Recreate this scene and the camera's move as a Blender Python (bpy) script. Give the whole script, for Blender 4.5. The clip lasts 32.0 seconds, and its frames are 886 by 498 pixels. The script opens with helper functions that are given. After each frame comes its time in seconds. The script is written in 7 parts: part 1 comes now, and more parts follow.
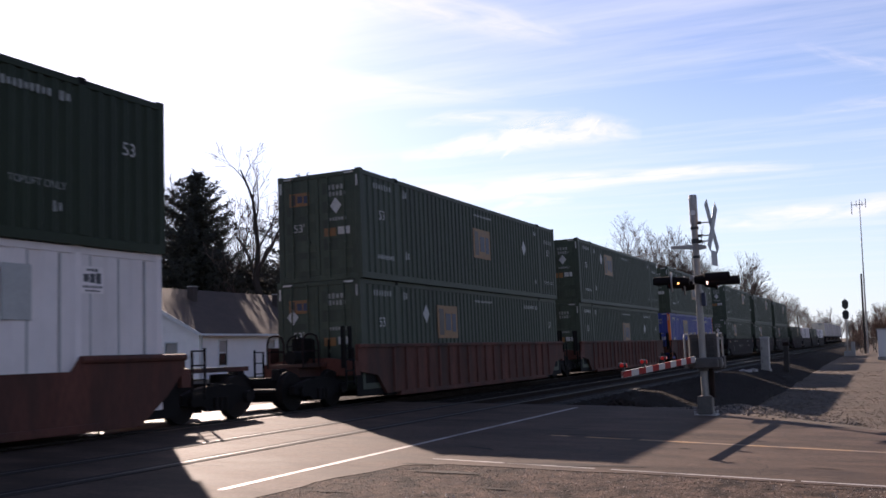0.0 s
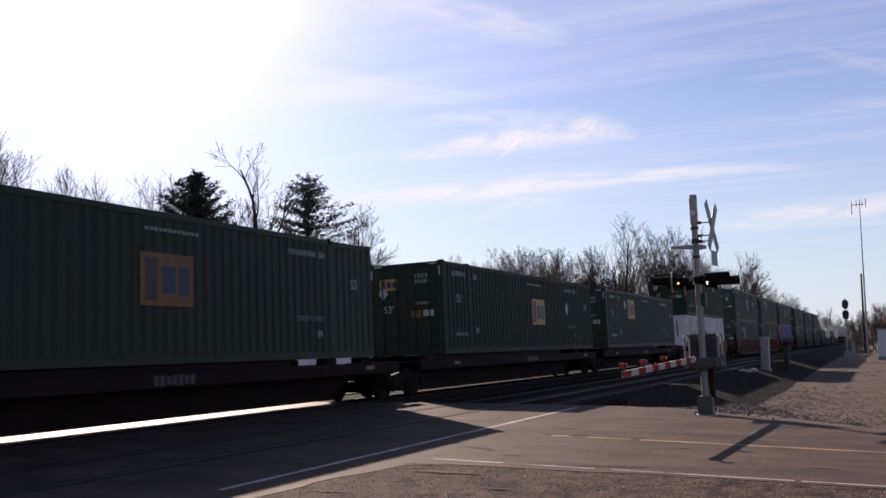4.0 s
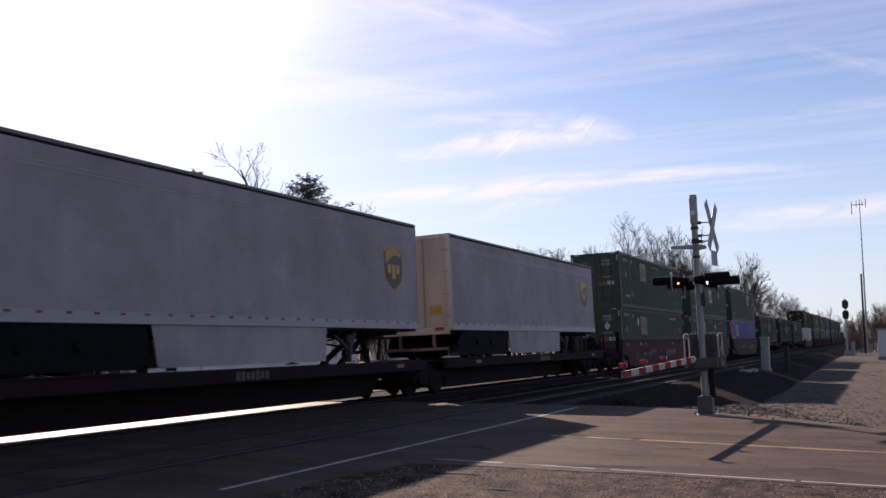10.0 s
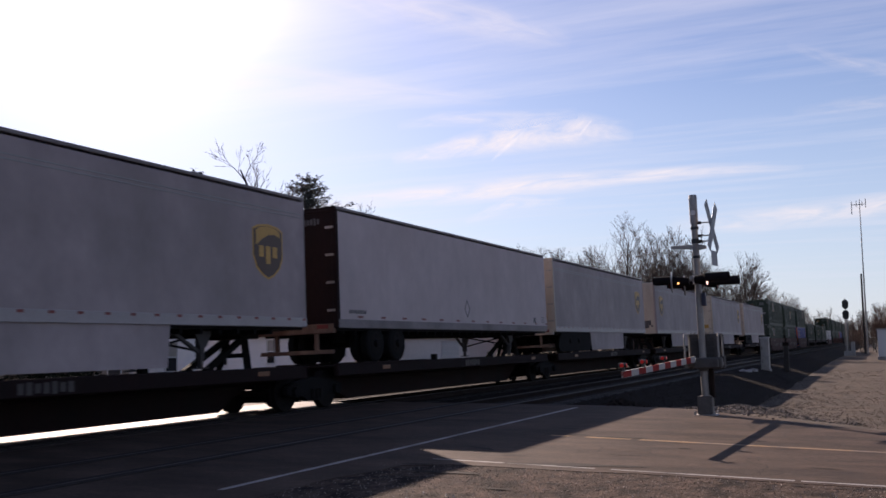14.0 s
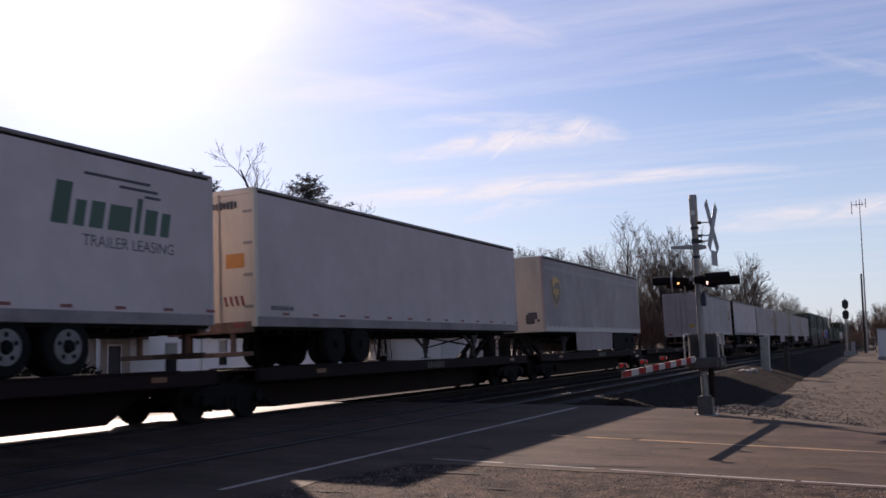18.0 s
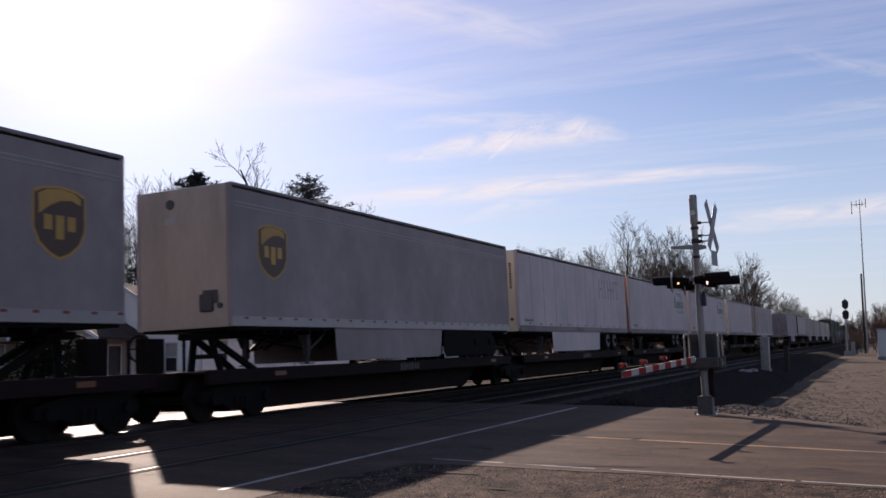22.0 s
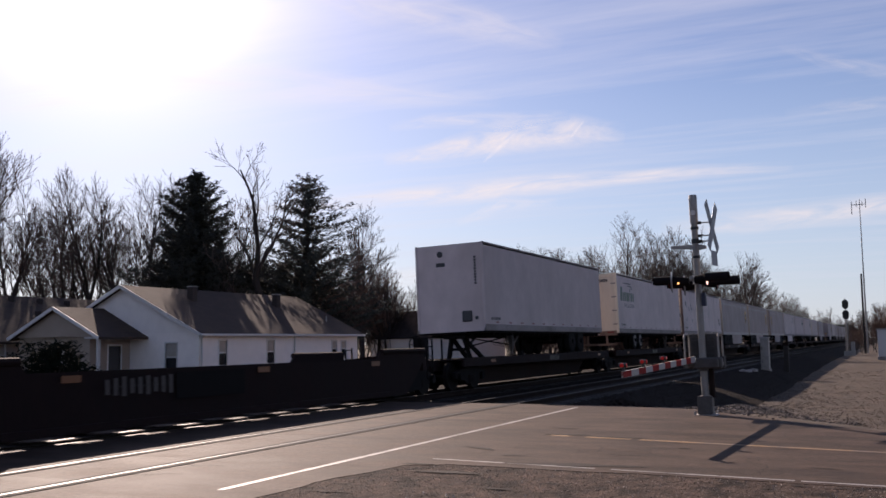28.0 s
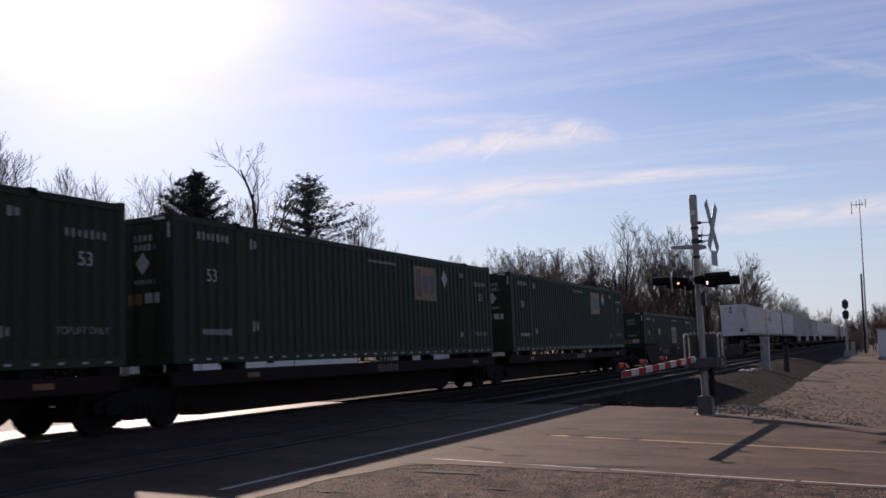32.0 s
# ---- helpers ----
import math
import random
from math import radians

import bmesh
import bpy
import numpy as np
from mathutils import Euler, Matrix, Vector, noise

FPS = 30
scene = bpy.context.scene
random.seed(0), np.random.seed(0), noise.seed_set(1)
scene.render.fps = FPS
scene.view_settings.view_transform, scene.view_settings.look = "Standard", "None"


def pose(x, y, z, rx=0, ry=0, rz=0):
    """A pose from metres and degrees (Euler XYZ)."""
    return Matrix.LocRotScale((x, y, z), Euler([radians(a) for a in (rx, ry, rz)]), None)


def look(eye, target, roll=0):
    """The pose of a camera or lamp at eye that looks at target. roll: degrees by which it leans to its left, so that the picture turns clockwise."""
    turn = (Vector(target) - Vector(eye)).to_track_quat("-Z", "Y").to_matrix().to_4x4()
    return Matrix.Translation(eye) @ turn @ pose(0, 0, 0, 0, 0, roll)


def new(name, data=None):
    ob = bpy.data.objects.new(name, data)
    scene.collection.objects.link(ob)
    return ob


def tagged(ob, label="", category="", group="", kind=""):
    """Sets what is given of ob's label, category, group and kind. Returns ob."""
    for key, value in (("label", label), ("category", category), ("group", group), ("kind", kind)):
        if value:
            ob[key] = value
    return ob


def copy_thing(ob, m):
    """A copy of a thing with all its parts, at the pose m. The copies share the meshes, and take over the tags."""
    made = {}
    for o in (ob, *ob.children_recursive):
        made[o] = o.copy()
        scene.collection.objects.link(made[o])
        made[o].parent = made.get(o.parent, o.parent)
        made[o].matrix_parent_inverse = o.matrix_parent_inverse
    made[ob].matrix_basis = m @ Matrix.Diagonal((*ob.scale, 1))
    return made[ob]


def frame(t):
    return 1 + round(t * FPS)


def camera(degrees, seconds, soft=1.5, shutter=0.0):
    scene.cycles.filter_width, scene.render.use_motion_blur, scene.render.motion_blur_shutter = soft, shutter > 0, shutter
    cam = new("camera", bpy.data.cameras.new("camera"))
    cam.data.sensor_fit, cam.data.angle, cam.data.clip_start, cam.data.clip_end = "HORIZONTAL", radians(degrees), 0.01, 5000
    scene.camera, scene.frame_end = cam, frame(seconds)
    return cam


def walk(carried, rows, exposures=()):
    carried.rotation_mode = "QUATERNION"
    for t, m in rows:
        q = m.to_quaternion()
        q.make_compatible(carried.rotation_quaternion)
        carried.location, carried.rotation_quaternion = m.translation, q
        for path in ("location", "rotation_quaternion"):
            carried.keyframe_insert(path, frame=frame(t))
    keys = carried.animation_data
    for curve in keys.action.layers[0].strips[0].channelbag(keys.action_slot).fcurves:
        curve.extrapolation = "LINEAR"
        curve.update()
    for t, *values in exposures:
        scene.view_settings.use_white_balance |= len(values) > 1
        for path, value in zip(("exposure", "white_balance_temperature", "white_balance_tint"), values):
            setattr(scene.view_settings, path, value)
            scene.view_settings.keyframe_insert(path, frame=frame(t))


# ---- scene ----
# World: x runs along the railway in the train's direction, y away from the camera across the tracks, z up; z = 0 at the rail heads.
V = 17.08                       # train speed, m/s
CANT = 1.894                    # lean of the far track, degrees
TRACK_Y, TRACK_Z = 13.584, -0.0237   # centre of the far track
NEAR_Y = 9.42                   # centre of the near track
SECONDS = 32.0

# ---- camera ----
cam = camera(50.26, SECONDS, soft=1.6, shutter=0.12)
EYE = Vector((0.0, 0.0, 1.5536))
AIM = Vector((math.cos(radians(24.975)) * math.cos(radians(5.691)), math.sin(radians(24.975)) * math.cos(radians(5.691)), math.sin(radians(5.691))))
VIEW = look(EYE, EYE + AIM * 10, -0.761)
walk(cam, [(0.0, VIEW), (SECONDS, VIEW)], exposures=[(0.0, 1.12, 6700, 24), (1.0, 1.06, 6700, 24), (2.0, 0.84, 6700, 24), (3.0, 0.73, 6700, 24), (6.0, 1.06, 6700, 24), (8.0, 1.10, 6700, 24), (10.0, 0.88, 6700, 24), (13.0, 0.75, 6700, 24), (20.0, 0.68, 6700, 24), (SECONDS, 0.60, 6700, 24)])

# ---- sky and sun ----
SUN_AZ, SUN_EL = radians(45.0), radians(25.3)
SUN = Vector((math.cos(SUN_AZ) * math.cos(SUN_EL), math.sin(SUN_AZ) * math.cos(SUN_EL), math.sin(SUN_EL)))


def build_world():
    w = bpy.data.worlds.new("sky")
    scene.world = w
    w.use_nodes = True
    n, l = w.node_tree.nodes, w.node_tree.links
    n.clear()
    out, bg = n.new("ShaderNodeOutputWorld"), n.new("ShaderNodeBackground")
    sky = n.new("ShaderNodeTexSky")
    sky.sky_type, sky.sun_disc = "NISHITA", False
    sky.sun_elevation, sky.sun_rotation = SUN_EL, SUN_AZ
    sky.air_density, sky.dust_density, sky.ozone_density, sky.altitude = 1.0, 0.3, 3.0, 200
    co = n.new("ShaderNodeTexCoord")
    # thin high haze scatters the sun's light forward around it
    dot = n.new("ShaderNodeVectorMath")
    dot.operation = "DOT_PRODUCT"
    dot.inputs[1].default_value = SUN
    l.new(co.outputs["Generated"], dot.inputs[0])

    def power(p, k):
        a = n.new("ShaderNodeMath")
        a.operation, a.use_clamp = "MAXIMUM", False
        a.inputs[1].default_value = 0
        l.new(dot.outputs["Value"], a.inputs[0])
        b = n.new("ShaderNodeMath")
        b.operation = "POWER"
        b.inputs[1].default_value = p
        l.new(a.outputs[0], b.inputs[0])
        c = n.new("ShaderNodeMath")
        c.operation = "MULTIPLY"
        c.inputs[1].default_value = k
        l.new(b.outputs[0], c.inputs[0])
        return c.outputs[0]

    def add(a, b):
        m = n.new("ShaderNodeMath")
        m.operation = "ADD"
        l.new(a, m.inputs[0]), l.new(b, m.inputs[1])
        return m.outputs[0]

    glow = add(power(120, HALO[0]), power(14, HALO[1]))
    # faint cirrus on a flat layer, drawn out along one wind direction
    sep = n.new("ShaderNodeSeparateXYZ")
    l.new(co.outputs["Generated"], sep.inputs[0])
    zc = n.new("ShaderNodeMath")
    zc.operation = "MAXIMUM"
    zc.inputs[1].default_value = 0.03
    l.new(sep.outputs["Z"], zc.inputs[0])
    div = n.new("ShaderNodeVectorMath")
    div.operation = "DIVIDE"
    l.new(co.outputs["Generated"], div.inputs[0])
    comb = n.new("ShaderNodeCombineXYZ")
    for i in range(3):
        l.new(zc.outputs[0], comb.inputs[i])
    l.new(comb.outputs[0], div.inputs[1])
    mp = n.new("ShaderNodeMapping")
    mp.inputs["Rotation"].default_value = (0, 0, radians(38))
    mp.inputs["Scale"].default_value = (1.6, 0.32, 1)
    l.new(div.outputs[0], mp.inputs[0])
    nz = n.new("ShaderNodeTexNoise")
    nz.inputs["Scale"].default_value, nz.inputs["Detail"].default_value, nz.inputs["Roughness"].default_value = 1.3, 7, 0.58
    l.new(mp.outputs[0], nz.inputs["Vector"])
    mr = n.new("ShaderNodeMapRange")
    mr.inputs["From Min"].default_value, mr.inputs["From Max"].default_value = 0.47, 0.8
    mr.inputs["To Max"].default_value = 0.5
    l.new(nz.outputs["Fac"], mr.inputs["Value"])
    mix = n.new("ShaderNodeMix")
    mix.data_type = "RGBA"
    mix.inputs["B"].default_value = (8.2, 8.6, 9.4, 1)
    l.new(mr.outputs[0], mix.inputs["Factor"])
    tint = n.new("ShaderNodeMix")
    tint.data_type, tint.blend_type = "RGBA", "MULTIPLY"
    tint.inputs["Factor"].default_value = 1
    tint.inputs["B"].default_value = SKY_TINT
    l.new(sky.outputs[0], tint.inputs["A"])
    l.new(tint.outputs["Result"], mix.inputs["A"])
    # pale winter haze low over the horizon
    lowz = n.new("ShaderNodeMapRange")
    lowz.inputs["From Min"].default_value, lowz.inputs["From Max"].default_value = 0.0, 0.30
    lowz.inputs["To Min"].default_value, lowz.inputs["To Max"].default_value = 0.75, 0.0
    l.new(sep.outputs["Z"], lowz.inputs["Value"])
    haze = n.new("ShaderNodeMix")
    haze.data_type = "RGBA"
    haze.inputs["B"].default_value = (5.7, 7.25, 8.3, 1)
    l.new(lowz.outputs[0], haze.inputs["Factor"])
    l.new(mix.outputs["Result"], haze.inputs["A"])
    halo = n.new("ShaderNodeMix")
    halo.data_type, halo.blend_type = "RGBA", "ADD"
    halo.inputs["Factor"].default_value = 1
    l.new(haze.outputs["Result"], halo.inputs["A"])
    hc = n.new("ShaderNodeMix")
    hc.data_type, hc.blend_type = "RGBA", "MULTIPLY"
    hc.inputs["Factor"].default_value = 1
    hc.inputs["A"].default_value = (1.0, 0.93, 0.88, 1)
    l.new(glow, hc.inputs["B"])
    l.new(hc.outputs["Result"], halo.inputs["B"])
    l.new(halo.outputs["Result"], bg.inputs["Color"])
    bg.inputs["Strength"].default_value = SKY_STRENGTH
    l.new(bg.outputs[0], out.inputs[0])
    lamp = bpy.data.lights.new("sun", "SUN")
    lamp.energy, lamp.angle, lamp.color = SUN_STRENGTH, radians(0.53), (1.0, 0.875, 0.72)
    new("sun", lamp).matrix_world = look(SUN * 100, (0, 0, 0))


SKY_STRENGTH, SUN_STRENGTH = 0.060, 5.0
SKY_TINT = (1.0, 1.0, 1.08, 1)
HALO = (15.0, 2.15)
build_world()


# ---- materials ----
def mat(name, col, rough=0.6, metal=0.0, var=0.3, scale=2.0, fine=30.0, bump=0.15, streak=(1, 1, 1), stain=None, stain_at=(0.55, 0.75), island=False, obj_var=0.12, spec=0.5, depth=0.01):
    m = bpy.data.materials.new(name)
    m.use_nodes = True
    n, l = m.node_tree.nodes, m.node_tree.links
    b = n["Principled BSDF"]
    b.inputs["Roughness"].default_value, b.inputs["Metallic"].default_value = rough, metal
    b.inputs["Specular IOR Level"].default_value = spec
    co, mp = n.new("ShaderNodeTexCoord"), n.new("ShaderNodeMapping")
    mp.inputs["Scale"].default_value = streak
    l.new(co.outputs["Object"], mp.inputs[0])
    big, small = n.new("ShaderNodeTexNoise"), n.new("ShaderNodeTexNoise")
    for t, s, d in ((big, scale, 5), (small, fine, 3)):
        t.inputs["Scale"].default_value, t.inputs["Detail"].default_value = s, d
        t.inputs["Roughness"].default_value = 0.62
        l.new(mp.outputs[0], t.inputs["Vector"])
    # brightness factor from both scales and from the object or island
    s1 = n.new("ShaderNodeMapRange")
    s1.inputs["From Min"].default_value, s1.inputs["From Max"].default_value = 0.25, 0.75
    s1.inputs["To Min"].default_value, s1.inputs["To Max"].default_value = 1 - var, 1 + var
    l.new(big.outputs["Fac"], s1.inputs["Value"])
    s2 = n.new("ShaderNodeMapRange")
    s2.inputs["From Min"].default_value, s2.inputs["From Max"].default_value = 0.25, 0.75
    s2.inputs["To Min"].default_value, s2.inputs["To Max"].default_value = 1 - var * 0.6, 1 + var * 0.6
    l.new(small.outputs["Fac"], s2.inputs["Value"])
    mul = n.new("ShaderNodeMath")
    mul.operation = "MULTIPLY"
    l.new(s1.outputs[0], mul.inputs[0]), l.new(s2.outputs[0], mul.inputs[1])
    if island:
        rnd = n.new("ShaderNodeNewGeometry").outputs["Random Per Island"]
    else:
        rnd = n.new("ShaderNodeObjectInfo").outputs["Random"]
    s3 = n.new("ShaderNodeMapRange")
    s3.inputs["To Min"].default_value, s3.inputs["To Max"].default_value = 1 - obj_var, 1 + obj_var
    l.new(rnd, s3.inputs["Value"])
    mul2 = n.new("ShaderNodeMath")
    mul2.operation = "MULTIPLY"
    l.new(mul.outputs[0], mul2.inputs[0]), l.new(s3.outputs[0], mul2.inputs[1])
    vm = n.new("ShaderNodeVectorMath")
    vm.operation = "SCALE"
    vm.inputs[0].default_value = col[:3]
    l.new(mul2.outputs[0], vm.inputs["Scale"])
    colour = vm.outputs[0]
    if stain:
        st = n.new("ShaderNodeMapRange")
        st.inputs["From Min"].default_value, st.inputs["From Max"].default_value = stain_at
        t3 = n.new("ShaderNodeTexNoise")
        t3.inputs["Scale"].default_value, t3.inputs["Detail"].default_value = scale * 0.6, 7
        t3.noise_dimensions = "4D"
        t3.inputs["W"].default_value = 3.7
        l.new(mp.outputs[0], t3.inputs["Vector"])
        l.new(t3.outputs["Fac"], st.inputs["Value"])
        mx = n.new("ShaderNodeMix")
        mx.data_type = "RGBA"
        mx.inputs["B"].default_value = (*stain[:3], 1)
        l.new(st.outputs[0], mx.inputs["Factor"])
        l.new(colour, mx.inputs["A"])
        colour = mx.outputs["Result"]
    l.new(colour, b.inputs["Base Color"])
    rr = n.new("ShaderNodeMapRange")
    rr.inputs["To Min"].default_value, rr.inputs["To Max"].default_value = max(0.02, rough - 0.12), min(1, rough + 0.12)
    l.new(big.outputs["Fac"], rr.inputs["Value"])
    l.new(rr.outputs[0], b.inputs["Roughness"])
    if bump:
        bp = n.new("ShaderNodeBump")
        bp.inputs["Strength"].default_value, bp.inputs["Distance"].default_value = bump, depth
        l.new(small.outputs["Fac"], bp.inputs["Height"])
        l.new(bp.outputs[0], b.inputs["Normal"])
    return m


def glow_mat(name, col, strength):
    m = bpy.data.materials.new(name)
    m.use_nodes = True
    b = m.node_tree.nodes["Principled BSDF"]
    b.inputs["Base Color"].default_value = (*col, 1)
    b.inputs["Emission Color"].default_value, b.inputs["Emission Strength"].default_value = (*col, 1), strength
    b.inputs["Roughness"].default_value = 0.2
    return m


PAINT = dict(scale=0.9, fine=14, bump=0.12, streak=(1.6, 1.6, 0.35), spec=0.2)
FLAT = dict(scale=0.45, fine=1.6, bump=0.04, streak=(1, 1, 0.8), spec=0.2)
M = {
    "green": mat("green_paint", (0.0175, 0.0255, 0.0140), 0.6, var=0.22, stain=(0.021, 0.031, 0.020), **PAINT),
    "green2": mat("faded_green_paint", (0.0275, 0.0355, 0.0235), 0.55, var=0.25, stain=(0.022, 0.030, 0.024), **PAINT),
    # lighter copy of the green: lens veil over the early stacks put into paint
    "green3": mat("glare_lifted_green_paint", (0.043, 0.053, 0.038), 0.55, var=0.25, stain=(0.034, 0.038, 0.030), **PAINT),
    "blue": mat("blue_paint", (0.034, 0.046, 0.20), 0.45, var=0.18, **PAINT),
    "orange": mat("orange_paint", (0.55, 0.12, 0.025), 0.5, var=0.2, **PAINT),
    "white": mat("white_paint", (0.56, 0.468, 0.458), 0.65, var=0.14, stain=(0.40, 0.325, 0.305), stain_at=(0.5, 0.8), **FLAT),
    "box_white": mat("white_box_paint", (0.66, 0.585, 0.57), 0.6, var=0.10, stain=(0.50, 0.42, 0.39), stain_at=(0.55, 0.85), **FLAT),
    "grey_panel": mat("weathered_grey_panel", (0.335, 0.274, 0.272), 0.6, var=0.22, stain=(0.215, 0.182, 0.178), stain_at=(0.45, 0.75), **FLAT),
    "cream": mat("cream_paint", (0.66, 0.58, 0.46), 0.5, var=0.1, stain=(0.4, 0.27, 0.17), stain_at=(0.62, 0.9), **PAINT),
    "dull_cream": mat("dusty_cream_paint", (0.38, 0.33, 0.275), 0.55, var=0.12, stain=(0.22, 0.18, 0.15), stain_at=(0.5, 0.8), **PAINT),
    "redrear": mat("faded_red_paint", (0.25, 0.115, 0.105), 0.5, var=0.15, **PAINT),
    "alu": mat("brushed_aluminium", (0.55, 0.55, 0.57), 0.35, 0.8, var=0.12, **PAINT),
    "rust_red": mat("rusty_red_oxide_paint", (0.092, 0.033, 0.024), 0.75, var=0.42, stain=(0.038, 0.022, 0.018), stain_at=(0.42, 0.66), **PAINT),
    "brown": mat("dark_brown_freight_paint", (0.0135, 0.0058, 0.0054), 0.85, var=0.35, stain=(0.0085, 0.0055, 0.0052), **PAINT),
    # freight brown lightened so its colour carries the same veil on three units
    "brown2": mat("glare_lifted_brown_paint", (0.060, 0.022, 0.019), 0.75, var=0.3, stain=(0.035, 0.020, 0.016), **PAINT),
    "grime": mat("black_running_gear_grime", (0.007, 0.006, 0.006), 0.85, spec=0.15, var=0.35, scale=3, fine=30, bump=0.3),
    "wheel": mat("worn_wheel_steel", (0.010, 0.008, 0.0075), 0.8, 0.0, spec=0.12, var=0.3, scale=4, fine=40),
    "leg_grey": mat("dirty_grey_steel", (0.055, 0.050, 0.048), 0.7, spec=0.25, var=0.3, scale=3, fine=30),
    "rubber": mat("tyre_rubber", (0.009, 0.0085, 0.0085), 0.9, spec=0.12, var=0.3, scale=6, fine=60),
    "rim": mat("dusty_grey_rim", (0.15, 0.138, 0.134), 0.6, 0.1, var=0.3, scale=6, fine=40),
    "mark": mat("white_lettering", (0.34, 0.33, 0.315), 0.6, var=0.2, scale=3, fine=20, bump=0),
    "worn_stencil": mat("worn_stencil_lettering", (0.105, 0.085, 0.078), 0.7, var=0.4, scale=3, fine=20, bump=0),
    "stencil": mat("dusty_stencil_lettering", (0.20, 0.205, 0.19), 0.6, var=0.35, scale=3, fine=20, bump=0),
    "dark_mark": mat("dark_lettering", (0.05, 0.05, 0.055), 0.6, var=0.2, scale=3, fine=20, bump=0),
    "yellow": mat("yellow_decal", (0.33, 0.185, 0.03), 0.5, var=0.15, scale=2, fine=20, bump=0),
    "yellow_faded": mat("faded_orange_decal", (0.165, 0.070, 0.016), 0.55, var=0.3, scale=4, fine=20, bump=0),
    "navy": mat("navy_decal", (0.014, 0.016, 0.045), 0.5, var=0.15, scale=2, fine=20, bump=0),
    "shield": mat("brown_shield_decal", (0.075, 0.036, 0.022), 0.5, var=0.15, scale=2, fine=20, bump=0),
    "maroon": mat("dark_maroon_decal", (0.030, 0.013, 0.012), 0.5, var=0.15, scale=2, fine=20, bump=0),
    "gold": mat("gold_decal", (0.50, 0.27, 0.05), 0.5, var=0.15, scale=2, fine=20, bump=0),
    "logo_green": mat("green_lettering", (0.030, 0.080, 0.050), 0.5, var=0.12, scale=2, fine=20, bump=0),
    "faded_word": mat("faded_violet_grey_lettering", (0.30, 0.265, 0.275), 0.6, var=0.15, scale=2, fine=20, bump=0),
    "scar": mat("dark_torn_film", (0.12, 0.11, 0.12), 0.6, var=0.3, scale=3, fine=20, bump=0),
    "rusty_post": mat("rust_streaked_post", (0.20, 0.13, 0.10), 0.75, var=0.4, stain=(0.075, 0.040, 0.028), stain_at=(0.40, 0.62), **PAINT),
    "dusty_rail": mat("road_dusty_rail", (0.235, 0.20, 0.195), 0.7, var=0.25, scale=1.2, fine=20, bump=0.1, stain=(0.12, 0.10, 0.095), stain_at=(0.5, 0.72)),
    "band": mat("scuffed_aluminium_rail", (0.35, 0.31, 0.308), 0.5, 0.15, var=0.12, scale=1.2, fine=20, bump=0.1),
    "ghost": mat("faded_grey_lettering", (0.33, 0.32, 0.31), 0.5, var=0.12, scale=2, fine=20, bump=0),
    "ghost_dark": mat("dull_stencil_lettering", (0.050, 0.040, 0.037), 0.6, var=0.25, scale=3, fine=20, bump=0),
    "galv_dark": mat("weathered_grey_casting", (0.085, 0.078, 0.074), 0.6, 0.4, var=0.3, scale=3, fine=30),
    "reflector": mat("red_reflector", (0.17, 0.014, 0.014), 0.3, var=0.15, scale=4, fine=30, bump=0),
    "orange_notice": mat("orange_notice_plate", (0.62, 0.26, 0.06), 0.5, var=0.12, scale=3, fine=20, bump=0),
    "amber": mat("amber_reflector", (0.15, 0.045, 0.008), 0.45, var=0.2, scale=4, fine=30, bump=0),
    "rail_top": mat("polished_rail_steel", (0.024, 0.0192, 0.0168), 0.5, 0.0, spec=0.15, var=0.12, scale=1, fine=40, bump=0.05),
    "rail_rust": mat("rusty_rail_web", (0.0182, 0.0112, 0.0091), 0.85, 0.0, spec=0.1, var=0.3, scale=3, fine=60),
    "tie": mat("creosote_timber", (0.020, 0.016, 0.014), 0.8, var=0.4, scale=3, fine=50, streak=(1, 0.2, 1), bump=0.5),
    "asphalt": mat("worn_asphalt", (0.06192, 0.04257, 0.03268), 0.75, spec=0.065, var=0.62, scale=1.4, fine=30, bump=0.7, stain=(0.03268, 0.02236, 0.01806), stain_at=(0.52, 0.72), obj_var=0, depth=0.008, streak=(1.3, 0.5, 1)),
    # paler than the road's asphalt: low sun's glint is put into this colour
    "pale_road": mat("polished_glint_asphalt", (0.0946, 0.0688, 0.05332), 0.62, spec=0.10, var=0.25, scale=0.4, fine=40, bump=0.25, stain=(0.0774, 0.0645, 0.0559), stain_at=(0.5, 0.75), obj_var=0, depth=0.006),
    "old_asphalt": mat("crumbling_asphalt_and_grit", (0.066, 0.046, 0.037), 0.9, spec=0.05, var=0.95, scale=4.5, fine=26, bump=1.0, stain=(0.020, 0.015, 0.013), stain_at=(0.50, 0.62), obj_var=0, depth=0.03, streak=(0.8, 1.0, 1)),
    "dirt": mat("dry_winter_grass_and_dirt", (0.08084, 0.05934, 0.04214), 0.95, spec=0.15, var=0.36, scale=0.35, fine=18, bump=0.55, stain=(0.06708, 0.05676, 0.03354), stain_at=(0.45, 0.7), obj_var=0, depth=0.04),
    "verge": mat("gravelly_dirt_and_dead_grass", (0.0700, 0.0516, 0.0394), 0.95, spec=0.15, var=0.6, scale=1.5, fine=15, bump=0.7, stain=(0.042, 0.0325, 0.026), stain_at=(0.44, 0.70), obj_var=0, depth=0.04),
    # set paler than the dirt to throw light up at the house wall
    "lawn": mat("pale_bounce_turf", (0.2064, 0.1677, 0.1118), 0.95, spec=0.1, var=0.25, scale=0.4, fine=20, bump=0.4, stain=(0.172, 0.1462, 0.086), stain_at=(0.5, 0.75), obj_var=0, depth=0.03),
    # bed and stones far darker than their own grey: train shade put into colour
